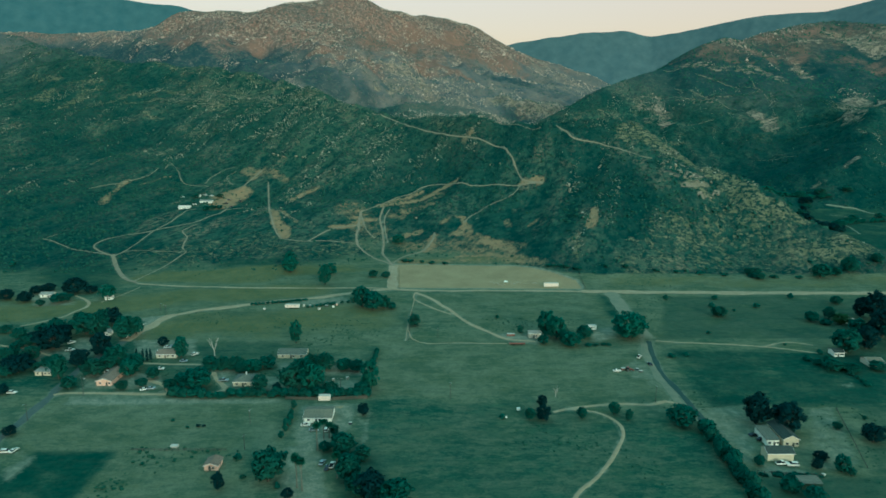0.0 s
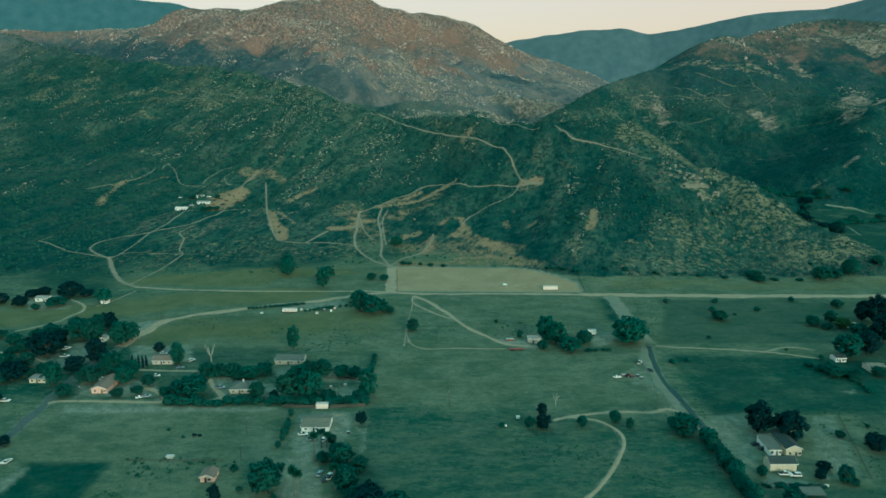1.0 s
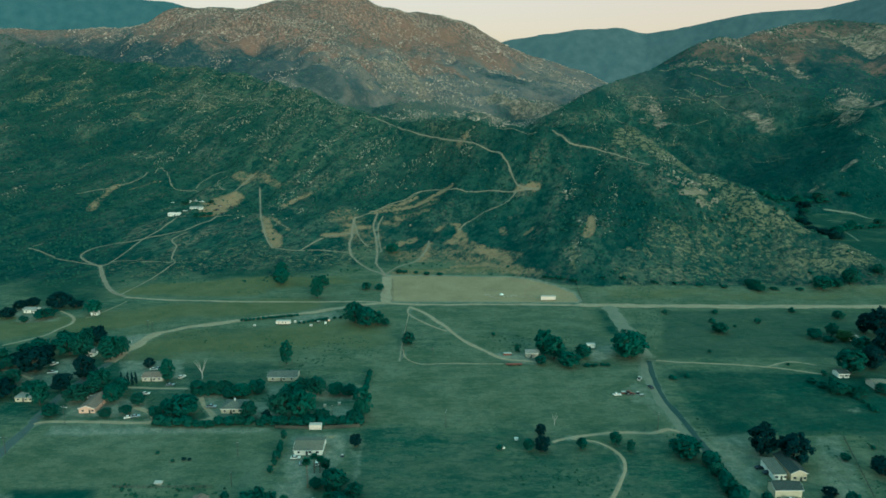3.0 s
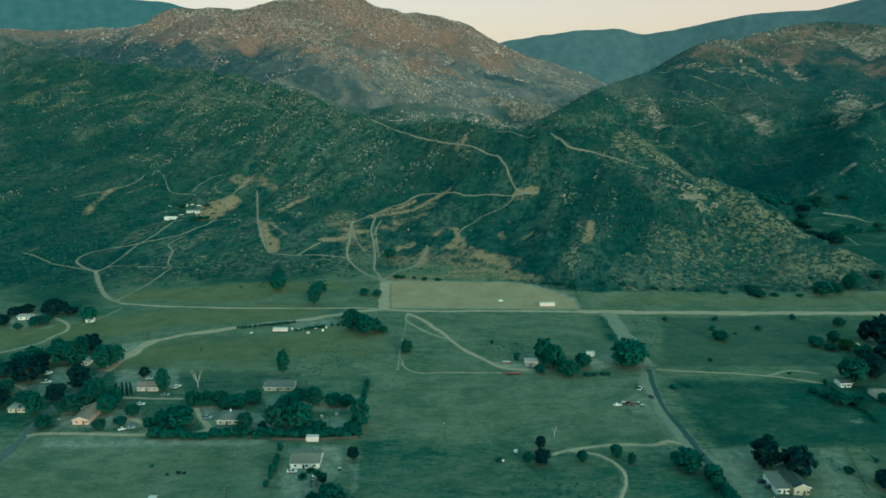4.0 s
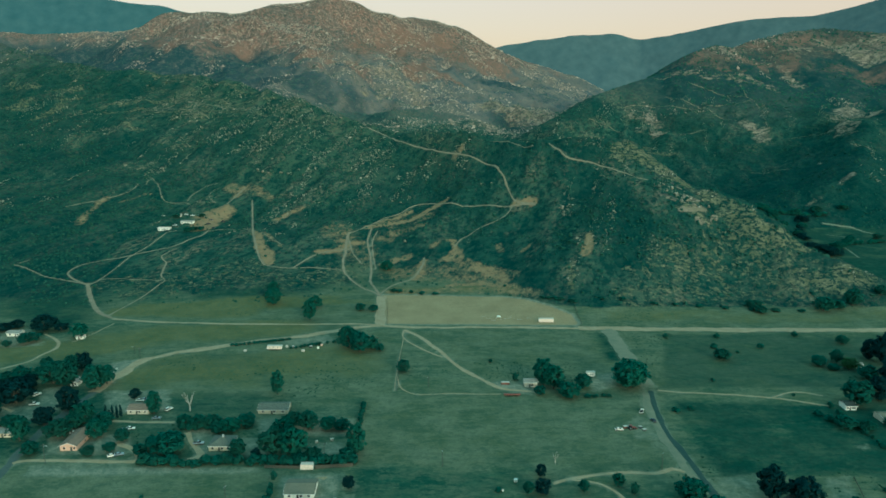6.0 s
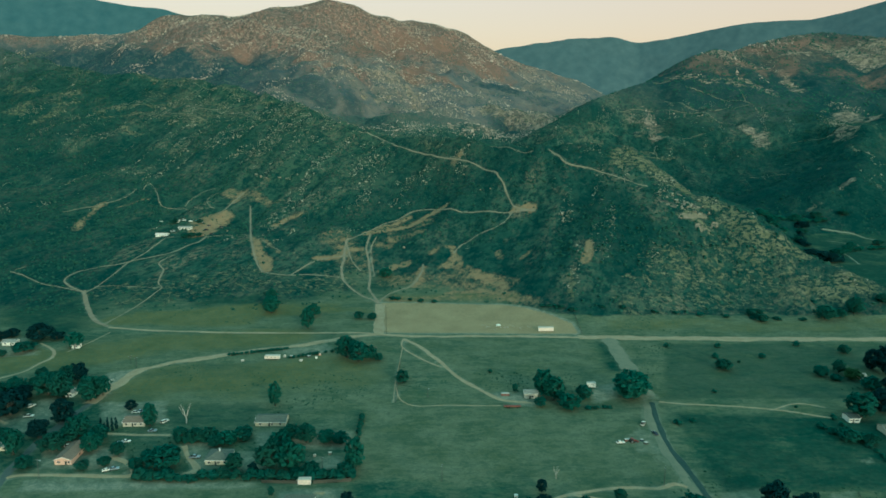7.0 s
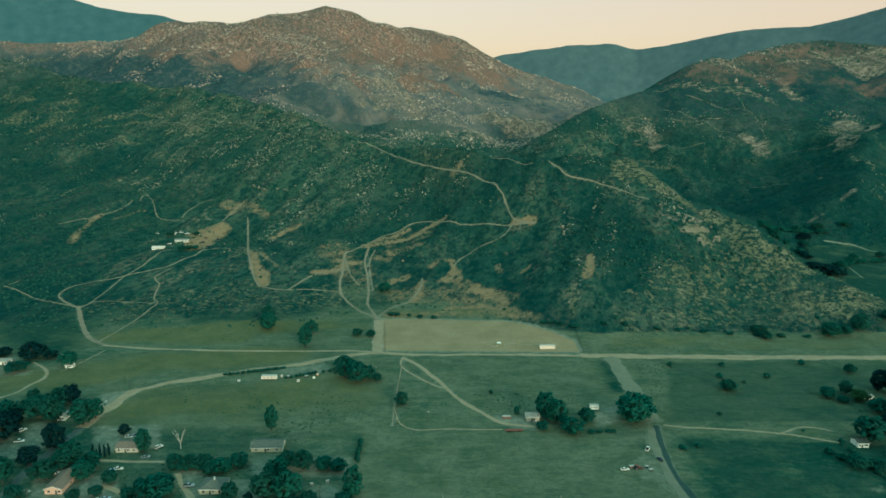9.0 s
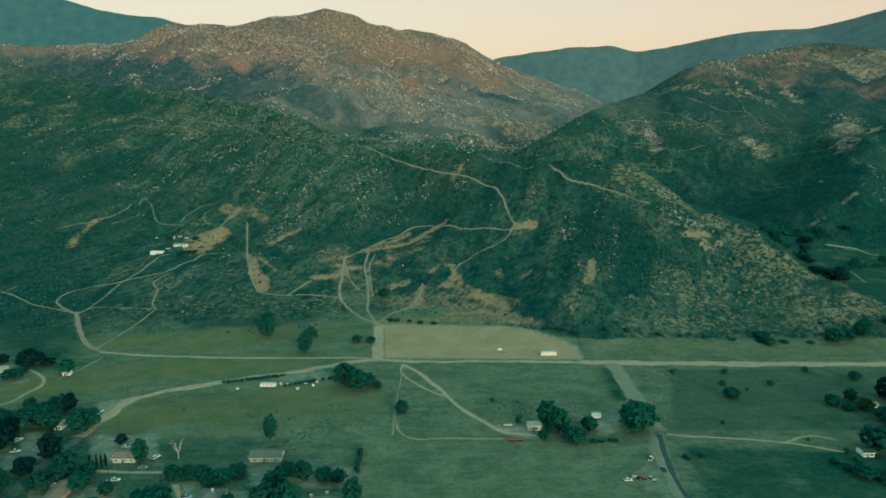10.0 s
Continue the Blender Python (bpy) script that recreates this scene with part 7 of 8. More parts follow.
tree("oak", -67.1, 372.2, 11.7, 11.4)
tree("oak", -76.3, 375.2, 11.0, 9.5)
tree("green", -56.5, 372.2, 11.0, 7.4)
tree("oak", -48.6, 370.0, 10.2, 7.4)
tree("green", -38.7, 344.7, 11.6, 17.5)
tree("oak", -42.4, 338.2, 8.7, 7.4)
tree("oak", -58.9, 340.3, 9.4, 6.8)
tree("oak", -114.2, 368.8, 8.7, 6.0)
tree("green", -93.0, 416.8, 8.1, 16.5)
tree("green", -97.9, 558.5, 11.7, 18.7)
tree("green", -98.2, 590.5, 12.4, 11.4)
tree("green", -135.3, 598.5, 15.9, 15.7)
tree("oak", -60.5, 582.7, 8.9, 7.2)
tree("oak", -49.2, 581.6, 8.9, 6.1)
tree("green", -60.3, 495.6, 16.2, 16.7)
tree("oak", -51.1, 487.5, 16.9, 15.6)
tree("green", -43.3, 491.9, 11.4, 10.5)
tree("oak", -37.3, 489.2, 6.6, 6.1)
tree("oak", -19.6, 450.7, 9.6, 9.6)
tree("green", 67.0, 428.7, 13.3, 19.2)
tree("green", 72.4, 423.5, 13.2, 16.7)
tree("oak", 62.9, 414.7, 8.1, 6.7)
tree("green", 79.2, 411.6, 16.0, 9.6)
tree("oak", 90.6, 424.2, 10.7, 9.9)
tree("oak", 50.4, 435.7, 4.2, 6.2)
tree("green", 119.3, 425.2, 25.5, 18.2)
tree("oak", 41.5, 309.0, 5.6, 6.8)
tree("dark", 49.4, 323.3, 5.5, 7.1)
tree("dark", 47.8, 308.4, 8.6, 8.5)
tree("oak", 66.6, 310.0, 5.3, 6.3)
tree("green", 83.3, 314.3, 6.3, 6.9)
tree("oak", 88.3, 306.9, 4.3, 6.8)
tree("oak", 111.8, 302.1, 15.1, 11.1)
tree("dark", 147.1, 303.1, 13.9, 16.7)
tree("dark", 157.9, 295.1, 15.3, 15.7)
tree("oak", 132.0, 265.1, 4.8, 5.0)
tree("dark", 160.1, 269.5, 7.1, 4.0)
tree("dark", 154.6, 262.1, 5.3, 4.9)
tree("oak", 163.2, 259.2, 7.4, 8.7)
tree("oak", 165.7, 256.9, 4.2, 3.9)
tree("oak", 182.4, 297.7, 4.8, 3.8)
tree("dark", 191.6, 285.3, 11.5, 9.0)
tree("oak", 134.9, 245.2, 9.0, 6.9)
tree("oak", 141.6, 239.1, 9.8, 5.9)
tree("oak", 201.1, 307.6, 2.5, 2.3)
tree("oak", 194.2, 469.6, 12.7, 8.3)
tree("oak", 253.0, 457.2, 11.5, 8.1)
tree("oak", 268.3, 463.0, 9.0, 9.9)
tree("oak", 258.8, 449.7, 8.7, 4.8)
tree("yellow", 270.1, 451.1, 12.2, 8.0)
tree("dark", 293.7, 468.6, 12.7, 15.8)
tree("dark", 298.2, 459.0, 17.7, 22.9)
tree("dark", 281.6, 424.3, 18.1, 20.5)
tree("oak", 242.5, 396.7, 18.6, 16.4)
tree("dark", 258.9, 403.3, 14.1, 15.9)
tree("oak", 219.4, 369.3, 12.3, 6.7)
tree("oak", 277.6, 403.5, 15.7, 18.1)
tree("oak", 271.4, 433.9, 12.6, 10.1)
tree("oak", 293.4, 499.8, 9.6, 7.1)
tree("oak", 229.3, 367.1, 10.8, 5.3)
tree("oak", 244.8, 369.1, 10.9, 6.0)
tree("oak", 322.7, 576.2, 17.6, 13.1)
tree("oak", 351.5, 584.2, 15.6, 15.4)
tree("oak", 268.0, 571.3, 12.0, 7.0)
tree("oak", 337.0, 579.4, 11.0, 8.1)
tree("oak", 380.0, 592.8, 12.4, 9.4)
tree("oak", -243.0, 388.4, 11.1, 9.8)
tree("dark", -243.7, 427.3, 11.2, 9.9)
tree("oak", -225.7, 375.0, 10.7, 8.1)
tree("oak", -230.8, 450.0, 12.7, 13.6)
tree("oak", -251.3, 459.8, 9.0, 8.2)
tree("oak", -175.2, 374.0, 9.9, 10.1)
tree("oak", -256.4, 388.5, 11.9, 9.8)
tree("dark", -260.8, 422.1, 10.1, 6.8)
tree("oak", -159.7, 359.7, 9.2, 7.2)
tree("oak", -145.3, 346.3, 8.2, 5.7)
tree("oak", -70.5, 254.1, 15.5, 15.7)
tree("dark", -60.3, 242.5, 5.5, 4.1)
tree("oak", -49.7, 292.7, 4.7, 6.0)
tree("oak", -43.9, 276.2, 11.7, 10.2)
tree("oak", -34.7, 270.6, 8.7, 7.1)
tree("oak", -37.7, 253.6, 11.3, 12.8)
tree("dark", -28.0, 240.8, 14.7, 12.7)
tree("oak", -18.0, 236.7, 14.5, 11.1)
tree("dark", -38.8, 313.3, 6.2, 6.9)
tree("dark", -198.9, 293.9, 7.3, 4.9)
tree("oak", -51.7, 278.6, 6.7, 4.7)
tree("oak", -41.2, 265.4, 8.1, 6.4)
tree("dark", -88.7, 247.7, 5.6, 8.4)
tree("dark", -230.2, 339.0, 7.5, 6.2)
tree("oak", -33.5, 244.2, 10.0, 9.2)
tree("oak", -65.9, 338.1, 8.0, 4.9)
tree("dark", 432, 806, 17, 12, "dark green canyon tree near the pale road")
tree("dark", 428, 794, 22, 15, "dark green canyon tree near the pale road")
tree("dark", 438, 790, 20, 14, "dark green canyon tree near the pale road")
tree("dark", 447, 784, 18, 12, "dark green canyon tree near the pale road")
tree("oak", 455, 790, 16, 10, "dark green canyon tree near the pale road")
tree("green", 462, 980, 16, 9, "dark green canyon tree near the pale road")
tree("green", 459, 946, 17, 9, "dark green canyon tree near the pale road")
tree("green", 461, 922, 15, 8, "dark green canyon tree near the pale road")
tree("oak", 474, 1020, 14, 8, "dark green canyon tree near the pale road")
tree("green", 508, 985, 16, 9, "dark green canyon tree near the pale road")
tree("dark", 500, 946, 18, 10, "dark green canyon tree near the pale road")
tree("green", 478, 822, 18, 9, "dark green canyon tree near the pale road")
tree("green", 502, 846, 15, 8, "dark green canyon tree near the pale road")
tree("oak", 540, 990, 18, 9, "dark green canyon tree near the pale road")
tree("oak", 575, 985, 16, 8, "dark green canyon tree near the pale road")
tree("oak", 490, 930, 14, 8, "dark green canyon tree near the pale road")
tree("oak", 520, 870, 13, 7, "dark green canyon tree near the pale road")
tree("green", 448, 960, 14, 8, "dark green canyon tree near the pale road")
tree("oak", 470, 900, 15, 8, "dark green canyon tree near the pale road")
tree("oak", 560, 880, 14, 7, "dark green canyon tree near the pale road")
tree("oak", -278.7, 811.1, 10.0, 5.3)
tree("oak", -271.9, 813.0, 10.0, 5.9)
tree("oak", -264.4, 814.9, 8.6, 5.3)
tree("oak", -308.9, 865.2, 10.7, 5.6)
tree("oak", -278.2, 863.0, 9.1, 5.6)
tree("green", -45.9, 702.7, 15.0, 10.4)
tree("green", -140.0, 619.8, 12.1, 14.1)
tree("oak", 269.0, 586.3, 15.7, 6.8)

shrub("oak", 28.1, 311.0, 4.0, 2.7)
shrub("oak", 197.5, 491.7, 7.0, 4.2)
shrub("oak", 230.8, 491.5, 6.1, 4.6)
shrub("oak", 267.7, 516.3, 7.3, 4.3)
shrub("oak", 208.2, 514.0, 5.9, 3.9)
shrub("oak", 170.6, 514.1, 6.4, 3.9)
shrub("oak", 173.6, 432.9, 3.9, 2.6)
shrub("oak", 212.6, 410.2, 3.0, 1.8)
shrub("oak", 210.4, 481.9, 3.4, 2.4)
shrub("oak", -129.4, 307.9, 2.8, 1.3)
shrub("oak", -119.6, 300.6, 2.2, 1.6)
shrub("dark", -115.2, 301.8, 2.8, 1.9)
shrub("dark", -112.5, 301.7, 2.2, 1.6)
shrub("oak", -73.7, 290.8, 4.3, 3.6)
shrub("oak", -81.1, 255.8, 3.4, 2.3)
shrub("oak", 37.9, 466.6, 4.2, 2.8)
shrub("oak", 135.8, 390.3, 6.3, 3.3)
shrub("oak", 145.2, 393.1, 5.0, 2.7)
shrub("oak", -65.7, 248.6, 3.3, 3.1)
shrub("oak", -398.6, 626.2, 7.7, 4.7)
shrub("oak", -87.8, 271.5, 5.1, 3.4)
shrub("oak", 121.9, 242.8, 4.6, 3.5)
shrub("oak", 136.4, 257.4, 6.3, 1.6)
shrub("oak", 142.7, 256.4, 6.2, 1.6)
shrub("oak", 147.9, 255.2, 4.8, 1.4)
shrub("oak", 231.7, 370.9, 6.0, 3.8)
shrub("oak", 213.0, 384.4, 6.9, 3.3)
shrub("oak", 215.8, 377.5, 8.2, 3.9)
hedge("green", 16, 448, 890, 470, 1010, 13.0, 6.0, "dense green bush on the canyon floor", "canyon thicket")
hedge("green", 14, 470, 985, 545, 975, 13.0, 6.0, "dense green bush on the canyon floor", "canyon thicket")
hedge("dark", 12, 462, 870, 500, 960, 12.0, 6.0, "dense green bush on the canyon floor", "canyon thicket")
hedge("green", 10, 470, 830, 560, 860, 10.0, 5.0, "dense green bush on the canyon floor", "canyon thicket")
hedge("dark", 8, 424, 800, 462, 786, 13.0, 9.0, "dense green bush on the canyon floor", "canyon thicket")
hedge("oak", 24, 120.9, 297.1, 119.7, 236.7, 7.6, 7.1, "dense clipped green bush in a hedge row", "hedge along the lane")
hedge("oak", 9, -141.6, 337.0, -122.1, 335.0, 6.4, 5.3, "dark bush in a roadside hedge", "roadside hedge")
hedge("oak", 4, -121.0, 335.0, -111.3, 334.0, 5.2, 3.8, "dark bush in a roadside hedge", "roadside hedge")
hedge("oak", 26, -111.4, 337.0, -39.3, 334.9, 6.4, 5.0, "dark bush in a long garden hedge", "garden hedge")
hedge("oak", 5, -74.6, 322.7, -72.6, 292.1, 4.0, 4.6, "dark bush in a slanting hedge row", "slanting hedge")
hedge("oak", 22, -143.3, 499.6, -103.6, 512.9, 3.8, 2.1, "low dark bush along the dirt road", "roadside bushes")
hedge("oak", 11, -102.0, 493.5, -70.3, 506.8, 3.4, 2.2, "low dark bush beside parked clutter", "roadside bushes")
hedge("oak", 8, -136.6, 372.8, -98.2, 373.7, 5.8, 4.5, "dark bush along the driveway", "driveway hedge")
hedge("oak", 5, -42.1, 639.1, 3.1, 627.9, 8.5, 3.2, "low dry bush at the foot of the hill", "hill foot bushes")
hedge("oak", 9, 136.8, 591.9, 315.5, 574.0, 7.8, 2.9, "low dark bush at the foot of the hill", "hill foot bushes")
hedge("oak", 6, 90.9, 600.2, 122.9, 584.7, 6.9, 3.0, "low dark bush at the foot of the hill", "hill foot bushes")
hedge("oak", 4, 90.1, 411.6, 105.0, 411.6, 4.9, 2.1, "low dark bush at the yard edge", "yard bushes")
hedge("oak", 12, 128.1, 257.3, 153.7, 255.2, 3.2, 1.6, "low dark bush in a line beside the farm yard", "farm yard hedge")
hedge("oak", 7, -40.5, 376.9, -40.4, 404.5, 3.4, 3.0, "low dark bush along a field boundary", "field boundary bushes")
hedge("oak", 10, 225.9, 401.5, 226.2, 342.2, 4.5, 2.6, "low dark bush along a ditch", "ditch bushes")

cypress(-179.5, 385.1, 8.6)
cypress(-175.9, 385.1, 8.6)
cypress(-174.0, 386.1, 8.0)
cypress(-172.8, 388.1, 7.4)
cypress(-176.7, 383.1, 6.6)
palm(-55.1, 278.7, 13.9)
palm(-54.2, 290.0, 9.4)
palm(-51.7, 290.0, 7.7)
palm(-57.9, 249.0, 15.0)
palm(-55.5, 246.9, 14.9)
palm(-43.1, 256.2, 11.9)
dead_tree(-137.4, 395.2, 12.9, 3, "bare bleached dead tree with forked limbs")
dead_tree(57.9, 334.9, 6.4, 6, "bare grey spreading dead tree in green grass")

# houses and sheds
house("house", "white single-storey ranch house with a low grey roof", -59.7, 305.3, 12.9, 12.0, 2.7, roof="gable_x", rise=1.5, wall="white", top="tanroof", windows=3)
house("house", "peach stucco gabled house with a brown roof", -182.4, 350.3, 8.2, 17.0, 2.8, roof="gable_y", rise=1.5, wall="peach", top="brownroof", windows=2)
house("house", "low house with a grey hipped roof and white chimney", -106.9, 349.2, 11.5, 11.0, 2.7, roof="hip", rise=2.4, wall="cream", top="greyroof", windows=3, chimney=True)
house("house", "long low house with a pale grey gable roof", -90.1, 391.1, 16.5, 10.0, 2.7, roof="gable_x", rise=1.6, wall="cream", top="greyroof", windows=3)
house("house", "low tan house with a brown roof behind cypresses", -164.8, 391.2, 11.8, 9.0, 2.6, roof="gable_x", rise=1.4, wall="tan", top="brownroof", windows=3)
house("small_house", "small peach gabled outbuilding in a dry field", -96.2, 262.3, 5.6, 6.5, 2.4, roof="gable_y", rise=1.1, wall="peach", top="brownroof", windows=1)
house("farmhouse", "two-storey cream farmhouse with a dark gable roof", 152.8, 280.8, 6.7, 16.0, 3.8, roof="gable_y", rise=1.6, wall="cream", top="darkroof", windows=2)
house("garage", "long cream garage with a dark gable roof", 142.4, 268.5, 11.0, 6.5, 3.7, roof="gable_x", rise=1.6, wall="cream", top="darkroof", windows=0, door=False, category="garage")
house("porch_wing", "low blue-grey roofed wing beside the farmhouse", 145.2, 281.8, 5.5, 12.0, 3.0, roof="shed", rise=0.8, wall="white", top="greyroof", windows=2, category="house wing")
house("shed", "small pale tan farm shed beside trees", 59.0, 425.9, 7.6, 6.0, 3.4, roof="gable_x", rise=1.0, wall="tan", top="tinroof", windows=1, category="shed")
house("house", "small tan house with a pale roof at the trees", 247.3, 373.9, 8.4, 9.0, 2.8, roof="gable_x", rise=1.4, wall="tan", top="tanroof", windows=2)
house("house", "small pale house among round dark trees", -309.5, 522.1, 9.3, 7.0, 2.6, roof="gable_x", rise=1.2, wall="white", top="tinroof", windows=2)
house("shed", "small pale shed under a leafy tree", -257.5, 515.0, 5.2, 4.0, 2.4, roof="gable_x", rise=0.8, wall="white", top="tinroof", windows=1, category="shed")
house("cottage", "small white gabled cottage among dark trees", -219.4, 430.1, 4.4, 6.0, 2.6, roof="gable_y", rise=1.2, wall="white", top="tinroof", windows=1)
house("shed", "small white shed between dark trees", -258.9, 422.9, 3.3, 4.0, 2.4, roof="gable_y", rise=0.8, wall="white", top="sheet", windows=0, category="shed")
house("house", "low flat-roofed pale house behind trees", -222.9, 364.6, 9.8, 7.0, 2.5, roof="shed", rise=0.3, wall="cream", top="tinroof", windows=3)
house("shed", "small pale shed beside a yellowish tree", 277.2, 452.6, 5.4, 4.0, 2.4, roof="gable_x", rise=0.8, wall="white", top="tinroof", windows=1, category="shed")
house("hill_house", "long white low house on a hillside terrace", -303.8, 807.4, 12.5, 7.0, 2.6, roof="gable_x", rise=1.2, wall="white", top="sheet", windows=4)
house("hill_house", "white low house on a hillside terrace", -286.9, 834.6, 14.2, 6.0, 2.6, roof="gable_x", rise=1.2, wall="white", top="tinroof", windows=4)
house("hill_shed", "small white shed on a hillside terrace", -307.0, 868.1, 4.0, 4.0, 2.3, roof="gable_x", rise=0.7, wall="white", top="sheet", windows=1, category="shed")
house("stable", "long white stable with a low dark roof", 235.1, 390.2, 6.0, 7.0, 2.8, roof="gable_x", rise=0.9, wall="white", top="darkroof", windows=3, category="stable")
open_shed("lean_to", "open lean-to shed with a weathered tin roof", 144.4, 247.1, 8.0, 4.5, 2.4, 0.6, "greyroof")

# containers, trailers, vehicles
container("shipping_container", "white shipping container at the arena edge", 88.5, 549.8, 11.6, 2.9, 2.6, "sheet", 0, "container", False)
container("shipping_container", "short white shipping container against a hedge", -60.6, 329.9, 5.8, 2.7, 2.5, "sheet", 0, "container", False)
container("trailer_home", "pale pink trailer home beside the dirt road", -111.2, 491.4, 10.2, 2.8, 3.0, "sheet", 0, "trailer home", True)
container("horse_trailer", "white boxy horse trailer in a dirt yard", 99.0, 440.2, 5.3, 3.4, 2.6, "white", 0, "trailer", True)
flatbed(46.2, 412.6, 10.0, 0, "long red flatbed trailer on the yard edge")
tractor(104.6, 369.7, 10, "red tractor with a loader parked in grass")
crate("implement", "red farm implement standing in dry grass", "farm implement", 102.3, 370.7, 2.6, 1.6, 1.0, "redsheet", 8)
crate("hay_wagon", "dark red wagon beside the tan shed", "wagon", 43.9, 430.0, 5.0, 2.0, 1.3, "redsheet", 0)
car("suv", "white", -225.9, 340.1, 4, "white car parked on dry grass by the lane")
car("pickup", "white", -228.6, 403.5, 8, "white pickup parked among dark trees")
car("suv", "white", -234.5, 416.8, 60, "white vehicle between dark trees")
car("pickup", "white", 116.3, 390.2, 62, "white pickup parked on the dirt verge")
car("car", "white", 97.9, 368.7, 4, "white car beside a red tractor")
car("car", "dark", 119.4, 378.9, 100, "dark car parked by the asphalt lane")
car("car", "dark", 141.0, 291.0, 5, "dark car in front of the farmhouse")
car("car", "dark", 142.5, 286.9, 12, "dark car in front of the farmhouse")
car("pickup", "white", 141.7, 265.5, 2, "white pickup in front of the garage")
car("suv", "white", 145.4, 264.4, 176, "white car in front of the garage")
car("car", "white", -158.1, 344.1, 30, "white car on a loop driveway")
car("car", "grey", -155.2, 345.2, 20, "silver car on a loop driveway")
car("car", "white", -161.1, 372.8, 3, "white car by the strip driveway")
car("car", "grey", -163.8, 370.8, 20, "silver car by the strip driveway")
car("pickup", "grey", -120.0, 356.4, 2, "silver pickup beside the hipped house")
car("car", "white", -64.8, 302.2, 3, "white car in front of the ranch house")
car("car", "grey", -59.9, 297.2, 5, "silver car in front of the ranch house")
car("suv", "white", -54.1, 297.1, 88, "white car beside the ranch house")
car("car", "grey", -181.0, 361.6, 25, "silver car parked by the peach house")
car("car", "grey", -178.9, 364.6, 20, "silver car parked by the peach house")
car("car", "grey", -176.4, 366.7, 15, "silver car parked by the peach house")
car("car", "white", -188.7, 368.7, 20, "white car behind the peach house")
car("suv", "white", -190.3, 277.6, 5, "white car in a bare yard")
car("car", "white", -187.7, 278.7, 80, "white car in a bare yard")
car("pickup", "white", -46.6, 265.4, 84, "white pickup under leafy trees")
car("car", "dark", -48.4, 263.3, 86, "dark car under leafy trees")
crate("crate", "small pale box standing by the dirt road", "crate", -130.8, 488.4, 2.0, 1.4, 1.0, "tarp", 10)
crate("crate", "small pale box beside roadside clutter", "crate", -90.7, 488.3, 2.2, 1.4, 1.2, "tarp", 10)
car("car", "white", -170.7, 408.6, 5, "white car behind the tan house")
car("car", "grey", -168.3, 409.6, 5, "silver car behind the tan house")
car("suv", "white", -149.6, 396.3, 60, "white car beside the bare tree")
car("car", "grey", -152.3, 385.1, 10, "silver car beside the tan house")
car("car", "grey", -51.2, 267.5, 80, "silver car under leafy trees")
car("suv", "white", -300.1, 873.4, 10, "white car parked on a hillside terrace")
car("pickup", "white", -291.3, 869.3, 20, "white pickup parked on a hillside terrace")
car("car", "grey", -283.5, 868.3, 15, "pale car parked on a hillside terrace")
car("suv", "white", -277.5, 863.9, 40, "white car parked on a hillside terrace")
car("pickup", "white", -297.4, 826.4, 5, "white pickup parked on a hillside terrace")
car("car", "white", -337.9, 898.6, 30, "white car parked among hillside brush")
car("car", "dark", -265.2, 856.1, 20, "dark car parked on bare hillside ground")
car("suv", "dark", -264.0, 841.2, 50, "dark car parked on bare hillside ground")
car("car", "dark", -252.7, 823.1, 10, "dark car parked on bare hillside ground")
car("pickup", "dark", -251.3, 855.6, 70, "dark pickup parked on bare hillside ground")
boulder(-244.4, 1009.9, 4.9, 1.9, 1, "large pale weathered granite boulder among dark brush")
boulder(-234.3, 995.8, 4.3, 2.3, 2, "large pale weathered granite boulder among dark brush")
boulder(-224.0, 984.3, 3.7, 1.5, 3, "large pale weathered granite boulder among dark brush")
boulder(-206.3, 982.8, 5.3, 1.5, 4, "large pale weathered granite boulder among dark brush")
boulder(-196.2, 981.3, 4.8, 1.5, 5, "large pale weathered granite boulder among dark brush")
boulder(-182.4, 984.9, 3.2, 1.5, 6, "large pale weathered granite boulder among dark brush")
boulder(-144.4, 924.2, 2.5, 1.4, 7, "large pale weathered granite boulder among dark brush")
boulder(276.7, 744.6, 3.6, 2.0, 8, "large pale weathered granite boulder among dark brush")
boulder(276.4, 732.9, 2.8, 1.4, 9, "large pale weathered granite boulder among dark brush")
boulder(279.5, 722.4, 2.7, 2.0, 10, "large pale weathered granite boulder among dark brush")
boulder(280.0, 704.0, 3.1, 2.2, 11, "large pale weathered granite boulder among dark brush")
boulder(260.1, 731.1, 3.2, 1.7, 12, "large pale weathered granite boulder among dark brush")
boulder(264.9, 722.7, 2.7, 1.7, 13, "large pale weathered granite boulder among dark brush")
boulder(253.0, 757.1, 2.1, 2.1, 14, "large pale weathered granite boulder among dark brush")
boulder(255.5, 746.8, 2.4, 1.7, 15, "large pale weathered granite boulder among dark brush")
boulder(246.6, 765.2, 2.1, 1.5, 16, "large pale weathered granite boulder among dark brush")
boulder(270.9, 698.3, 2.3, 1.4, 17, "large pale weathered granite boulder among dark brush")
boulder(-50.0, 891.5, 3.9, 1.4, 18, "large pale weathered granite boulder among dark brush")
boulder(-39.5, 887.9, 3.4, 1.4, 19, "large pale weathered granite boulder among dark brush")
boulder(-65.9, 902.6, 2.9, 1.4, 20, "large pale weathered granite boulder among dark brush")
boulder(-30.3, 776.2, 3.0, 2.1, 21, "large pale weathered granite boulder among dark brush")
boulder(59.2, 872.8, 2.4, 1.4, 22, "large pale weathered granite boulder among dark brush")
boulder(70.8, 866.9, 2.4, 1.3, 23, "large pale weathered granite boulder among dark brush")
boulder(18.6, 869.4, 2.4, 1.3, 24, "large pale weathered granite boulder among dark brush")
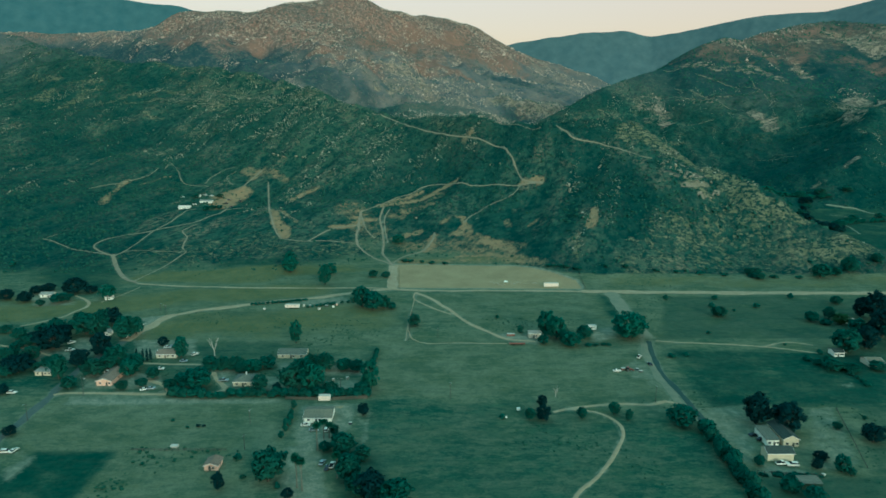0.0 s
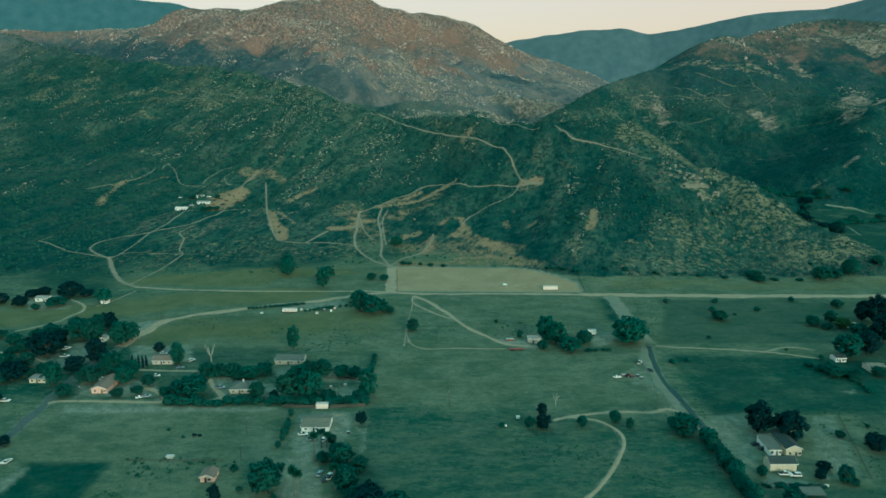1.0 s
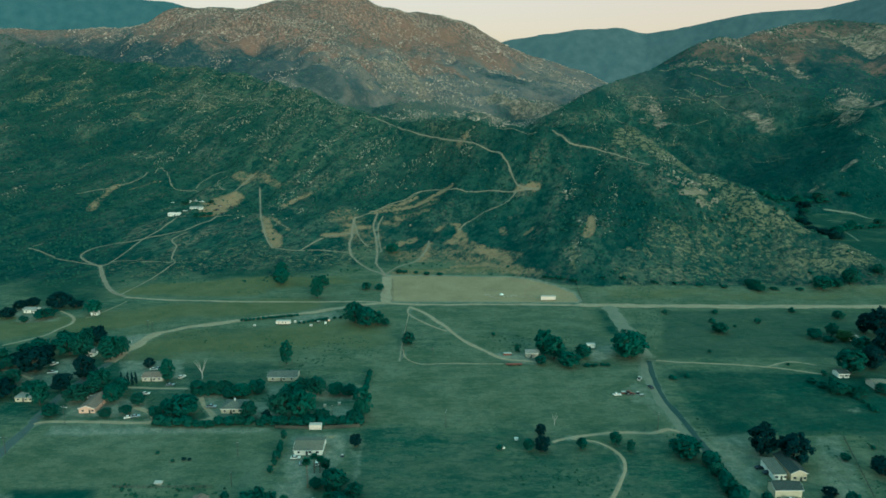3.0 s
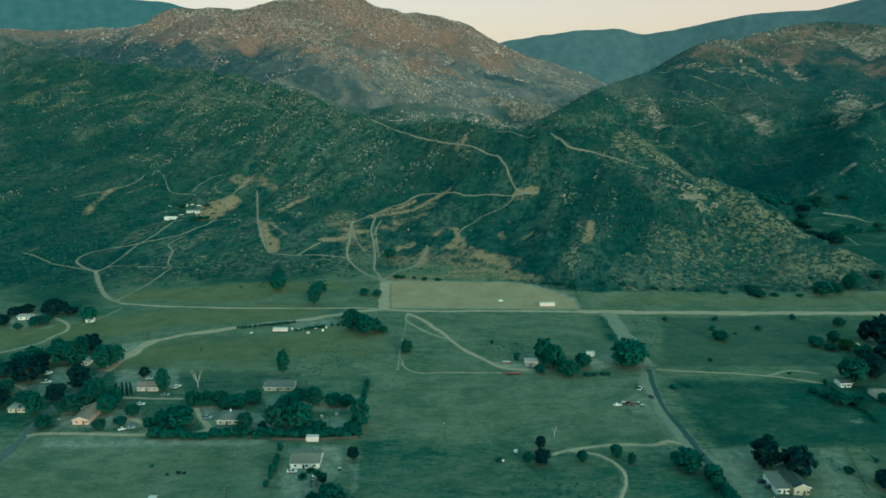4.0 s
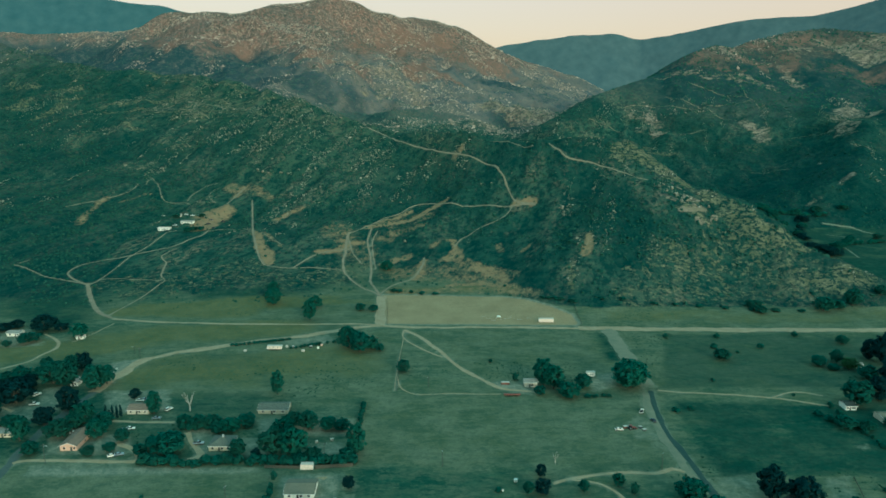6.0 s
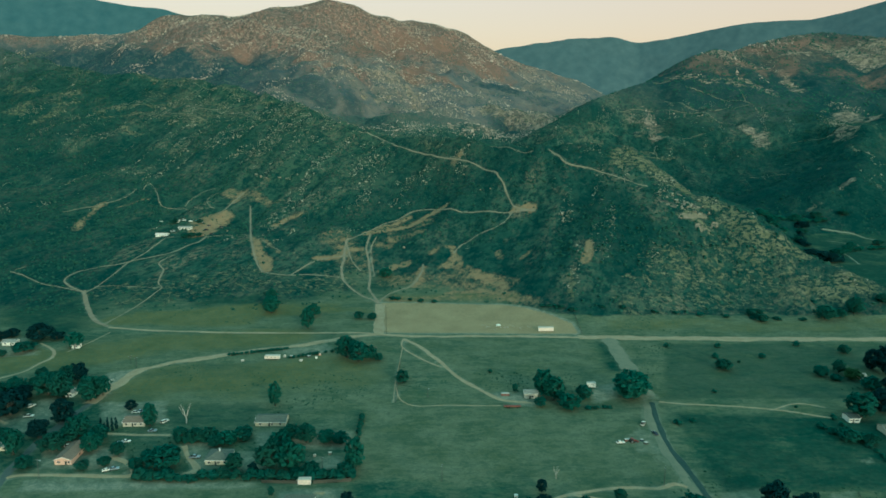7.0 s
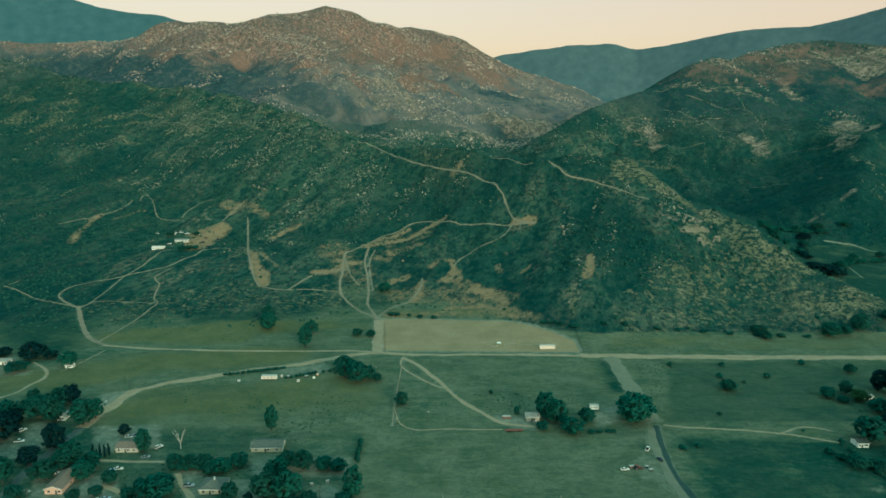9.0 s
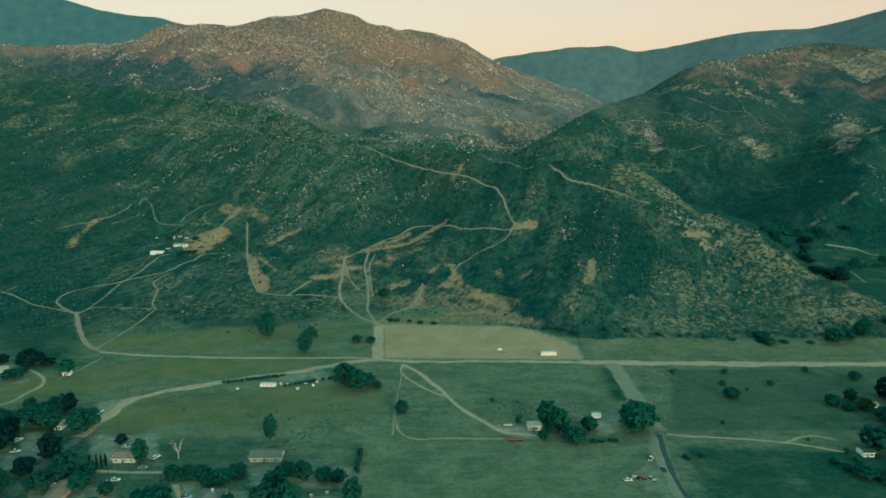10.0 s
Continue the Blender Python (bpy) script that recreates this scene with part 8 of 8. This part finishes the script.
boulder(9.6, 951.7, 2.1, 1.8, 25, "large pale weathered granite boulder among dark brush")
boulder(41.0, 917.1, 2.5, 1.4, 26, "large pale weathered granite boulder among dark brush")
boulder(-238.7, 838.4, 2.3, 1.3, 27, "large pale weathered granite boulder among dark brush")
boulder(95.7, 868.2, 1.9, 1.0, 28, "large pale weathered granite boulder among dark brush")

# poles, fences and small things
utility_pole(-187.3, 338.0, 10.3, 5, True)
utility_pole(3.6, 332.9, 9.0, 80)
utility_pole(107.4, 327.8, 9.4, 70)
utility_pole(-204.5, 483.3, 6.3, 0)
utility_pole(-198.4, 477.2, 7.5, 10)
utility_pole(-199.1, 308.4, 8.9, 5)
utility_pole(-91.4, 304.3, 7.7, 80)
utility_pole(-87.2, 279.7, 7.2, 70)
utility_pole(-3.4, 426.9, 6.8, 0)
utility_pole(-54.2, 343.1, 7.4, 10)
utility_pole(-39.9, 500.6, 6.1, 5)
board_fence("reddish board fence along the garden hedge", -56.7, 330.9, -39.1, 332.9, 1.8, "redwood", True)
board_fence("reddish board fence along the garden hedge", -80.9, 331.9, -63.9, 330.9, 1.6, "redwood", True)
board_fence("white rail fence beside the asphalt lane", -204.5, 427.0, -204.8, 456.7, 1.3, "white", False)
board_fence("weathered rail fence beside the dirt arena", -35.4, 544.6, -40.1, 614.4, 1.3, "wood", False)
board_fence("weathered rail fence across the dry fields", -22.5, 420.8, -22.5, 489.4, 1.2, "wood", False)
board_fence("dark rail fence beside the farm yard", 128.5, 259.2, 153.0, 255.3, 1.2, "wood", False)
board_fence("weathered rail fence beyond the arena", 115.2, 543.6, 117.5, 584.7, 1.3, "wood", False)
board_fence("weathered rail fence around the bare paddock", 193.8, 318.7, 175.5, 262.4, 1.2, "wood", False)
board_fence("weathered rail fence between dry fields", -95.1, 278.7, -137.0, 279.7, 1.1, "wood", False)
canopy(52.1, 559.0, 3.2, "small white canopy tent in the dirt arena")
jump_rail(44.1, 559.0, 3, -4)
jump_rail(47.4, 553.9, 3, -8)
jump_rail(58.1, 557.9, 4, 26)
jump_rail(63.1, 561.0, 3, -24)
jump_rail(76.0, 559.0, 2.5, -8)
jump_rail(68.1, 555.9, 3, 0)
jump_rail(40.6, 563.1, 3, 0)
post_box(36.8, 317.5, "white pump cabinet on a post in green grass")
crate("water_trough", "small white water trough beside a bush", "trough", 30.4, 311.3, 0.9, 0.7, 0.7, "white")
crate("storage_box", "low pale tarp-covered box in a dry field", "box", -119.2, 281.7, 3.2, 2.2, 0.8, "tarp")
crate("crate", "white box among roadside clutter", "box", -81.1, 493.5, 1.5, 1.0, 1.4, "white", 10)
crate("crate", "wooden box among roadside clutter", "box", -86.5, 495.5, 2.2, 1.5, 1.2, "wood", 14)
crate("crate", "grey metal box among roadside clutter", "box", -99.1, 495.5, 2.0, 1.4, 1.3, "tinroof", -16)
crate("crate", "reddish box among roadside clutter", "box", -79.5, 499.6, 1.5, 1.0, 1.2, "peach", 8)
crate("crate", "pale covered box among roadside clutter", "box", -103.5, 496.5, 1.6, 1.1, 1.5, "tarp", 14)
crate("crate", "grey metal box on bare yard ground", "box", -60.1, 356.4, 1.4, 1.0, 1.1, "tinroof", 10)
crate("crate", "grey metal box on bare yard ground", "box", -52.6, 358.5, 1.6, 1.1, 1.2, "tinroof", 15)
crate("crate", "white box lying beside dark bushes", "box", 160.9, 273.7, 1.6, 1.1, 0.8, "white", -9)
crate("crate", "white box beside a dark fence", "box", 154.2, 256.2, 1.5, 1.0, 0.7, "white", 14)
crate("crate", "dark box on the gravel yard", "box", -43.9, 303.3, 1.4, 1.0, 1.0, "car_dark", 0)
crate("crate", "white box beside yard bushes", "box", 90.1, 411.6, 1.2, 0.8, 1.0, "white", -20)
crate("crate", "wooden crate on the dirt verge", "box", 111.4, 367.6, 2.0, 1.4, 0.8, "wood", 15)
crate("crate", "dark crate on the dirt verge", "box", 110.0, 370.7, 1.6, 1.1, 0.9, "car_dark", 4)
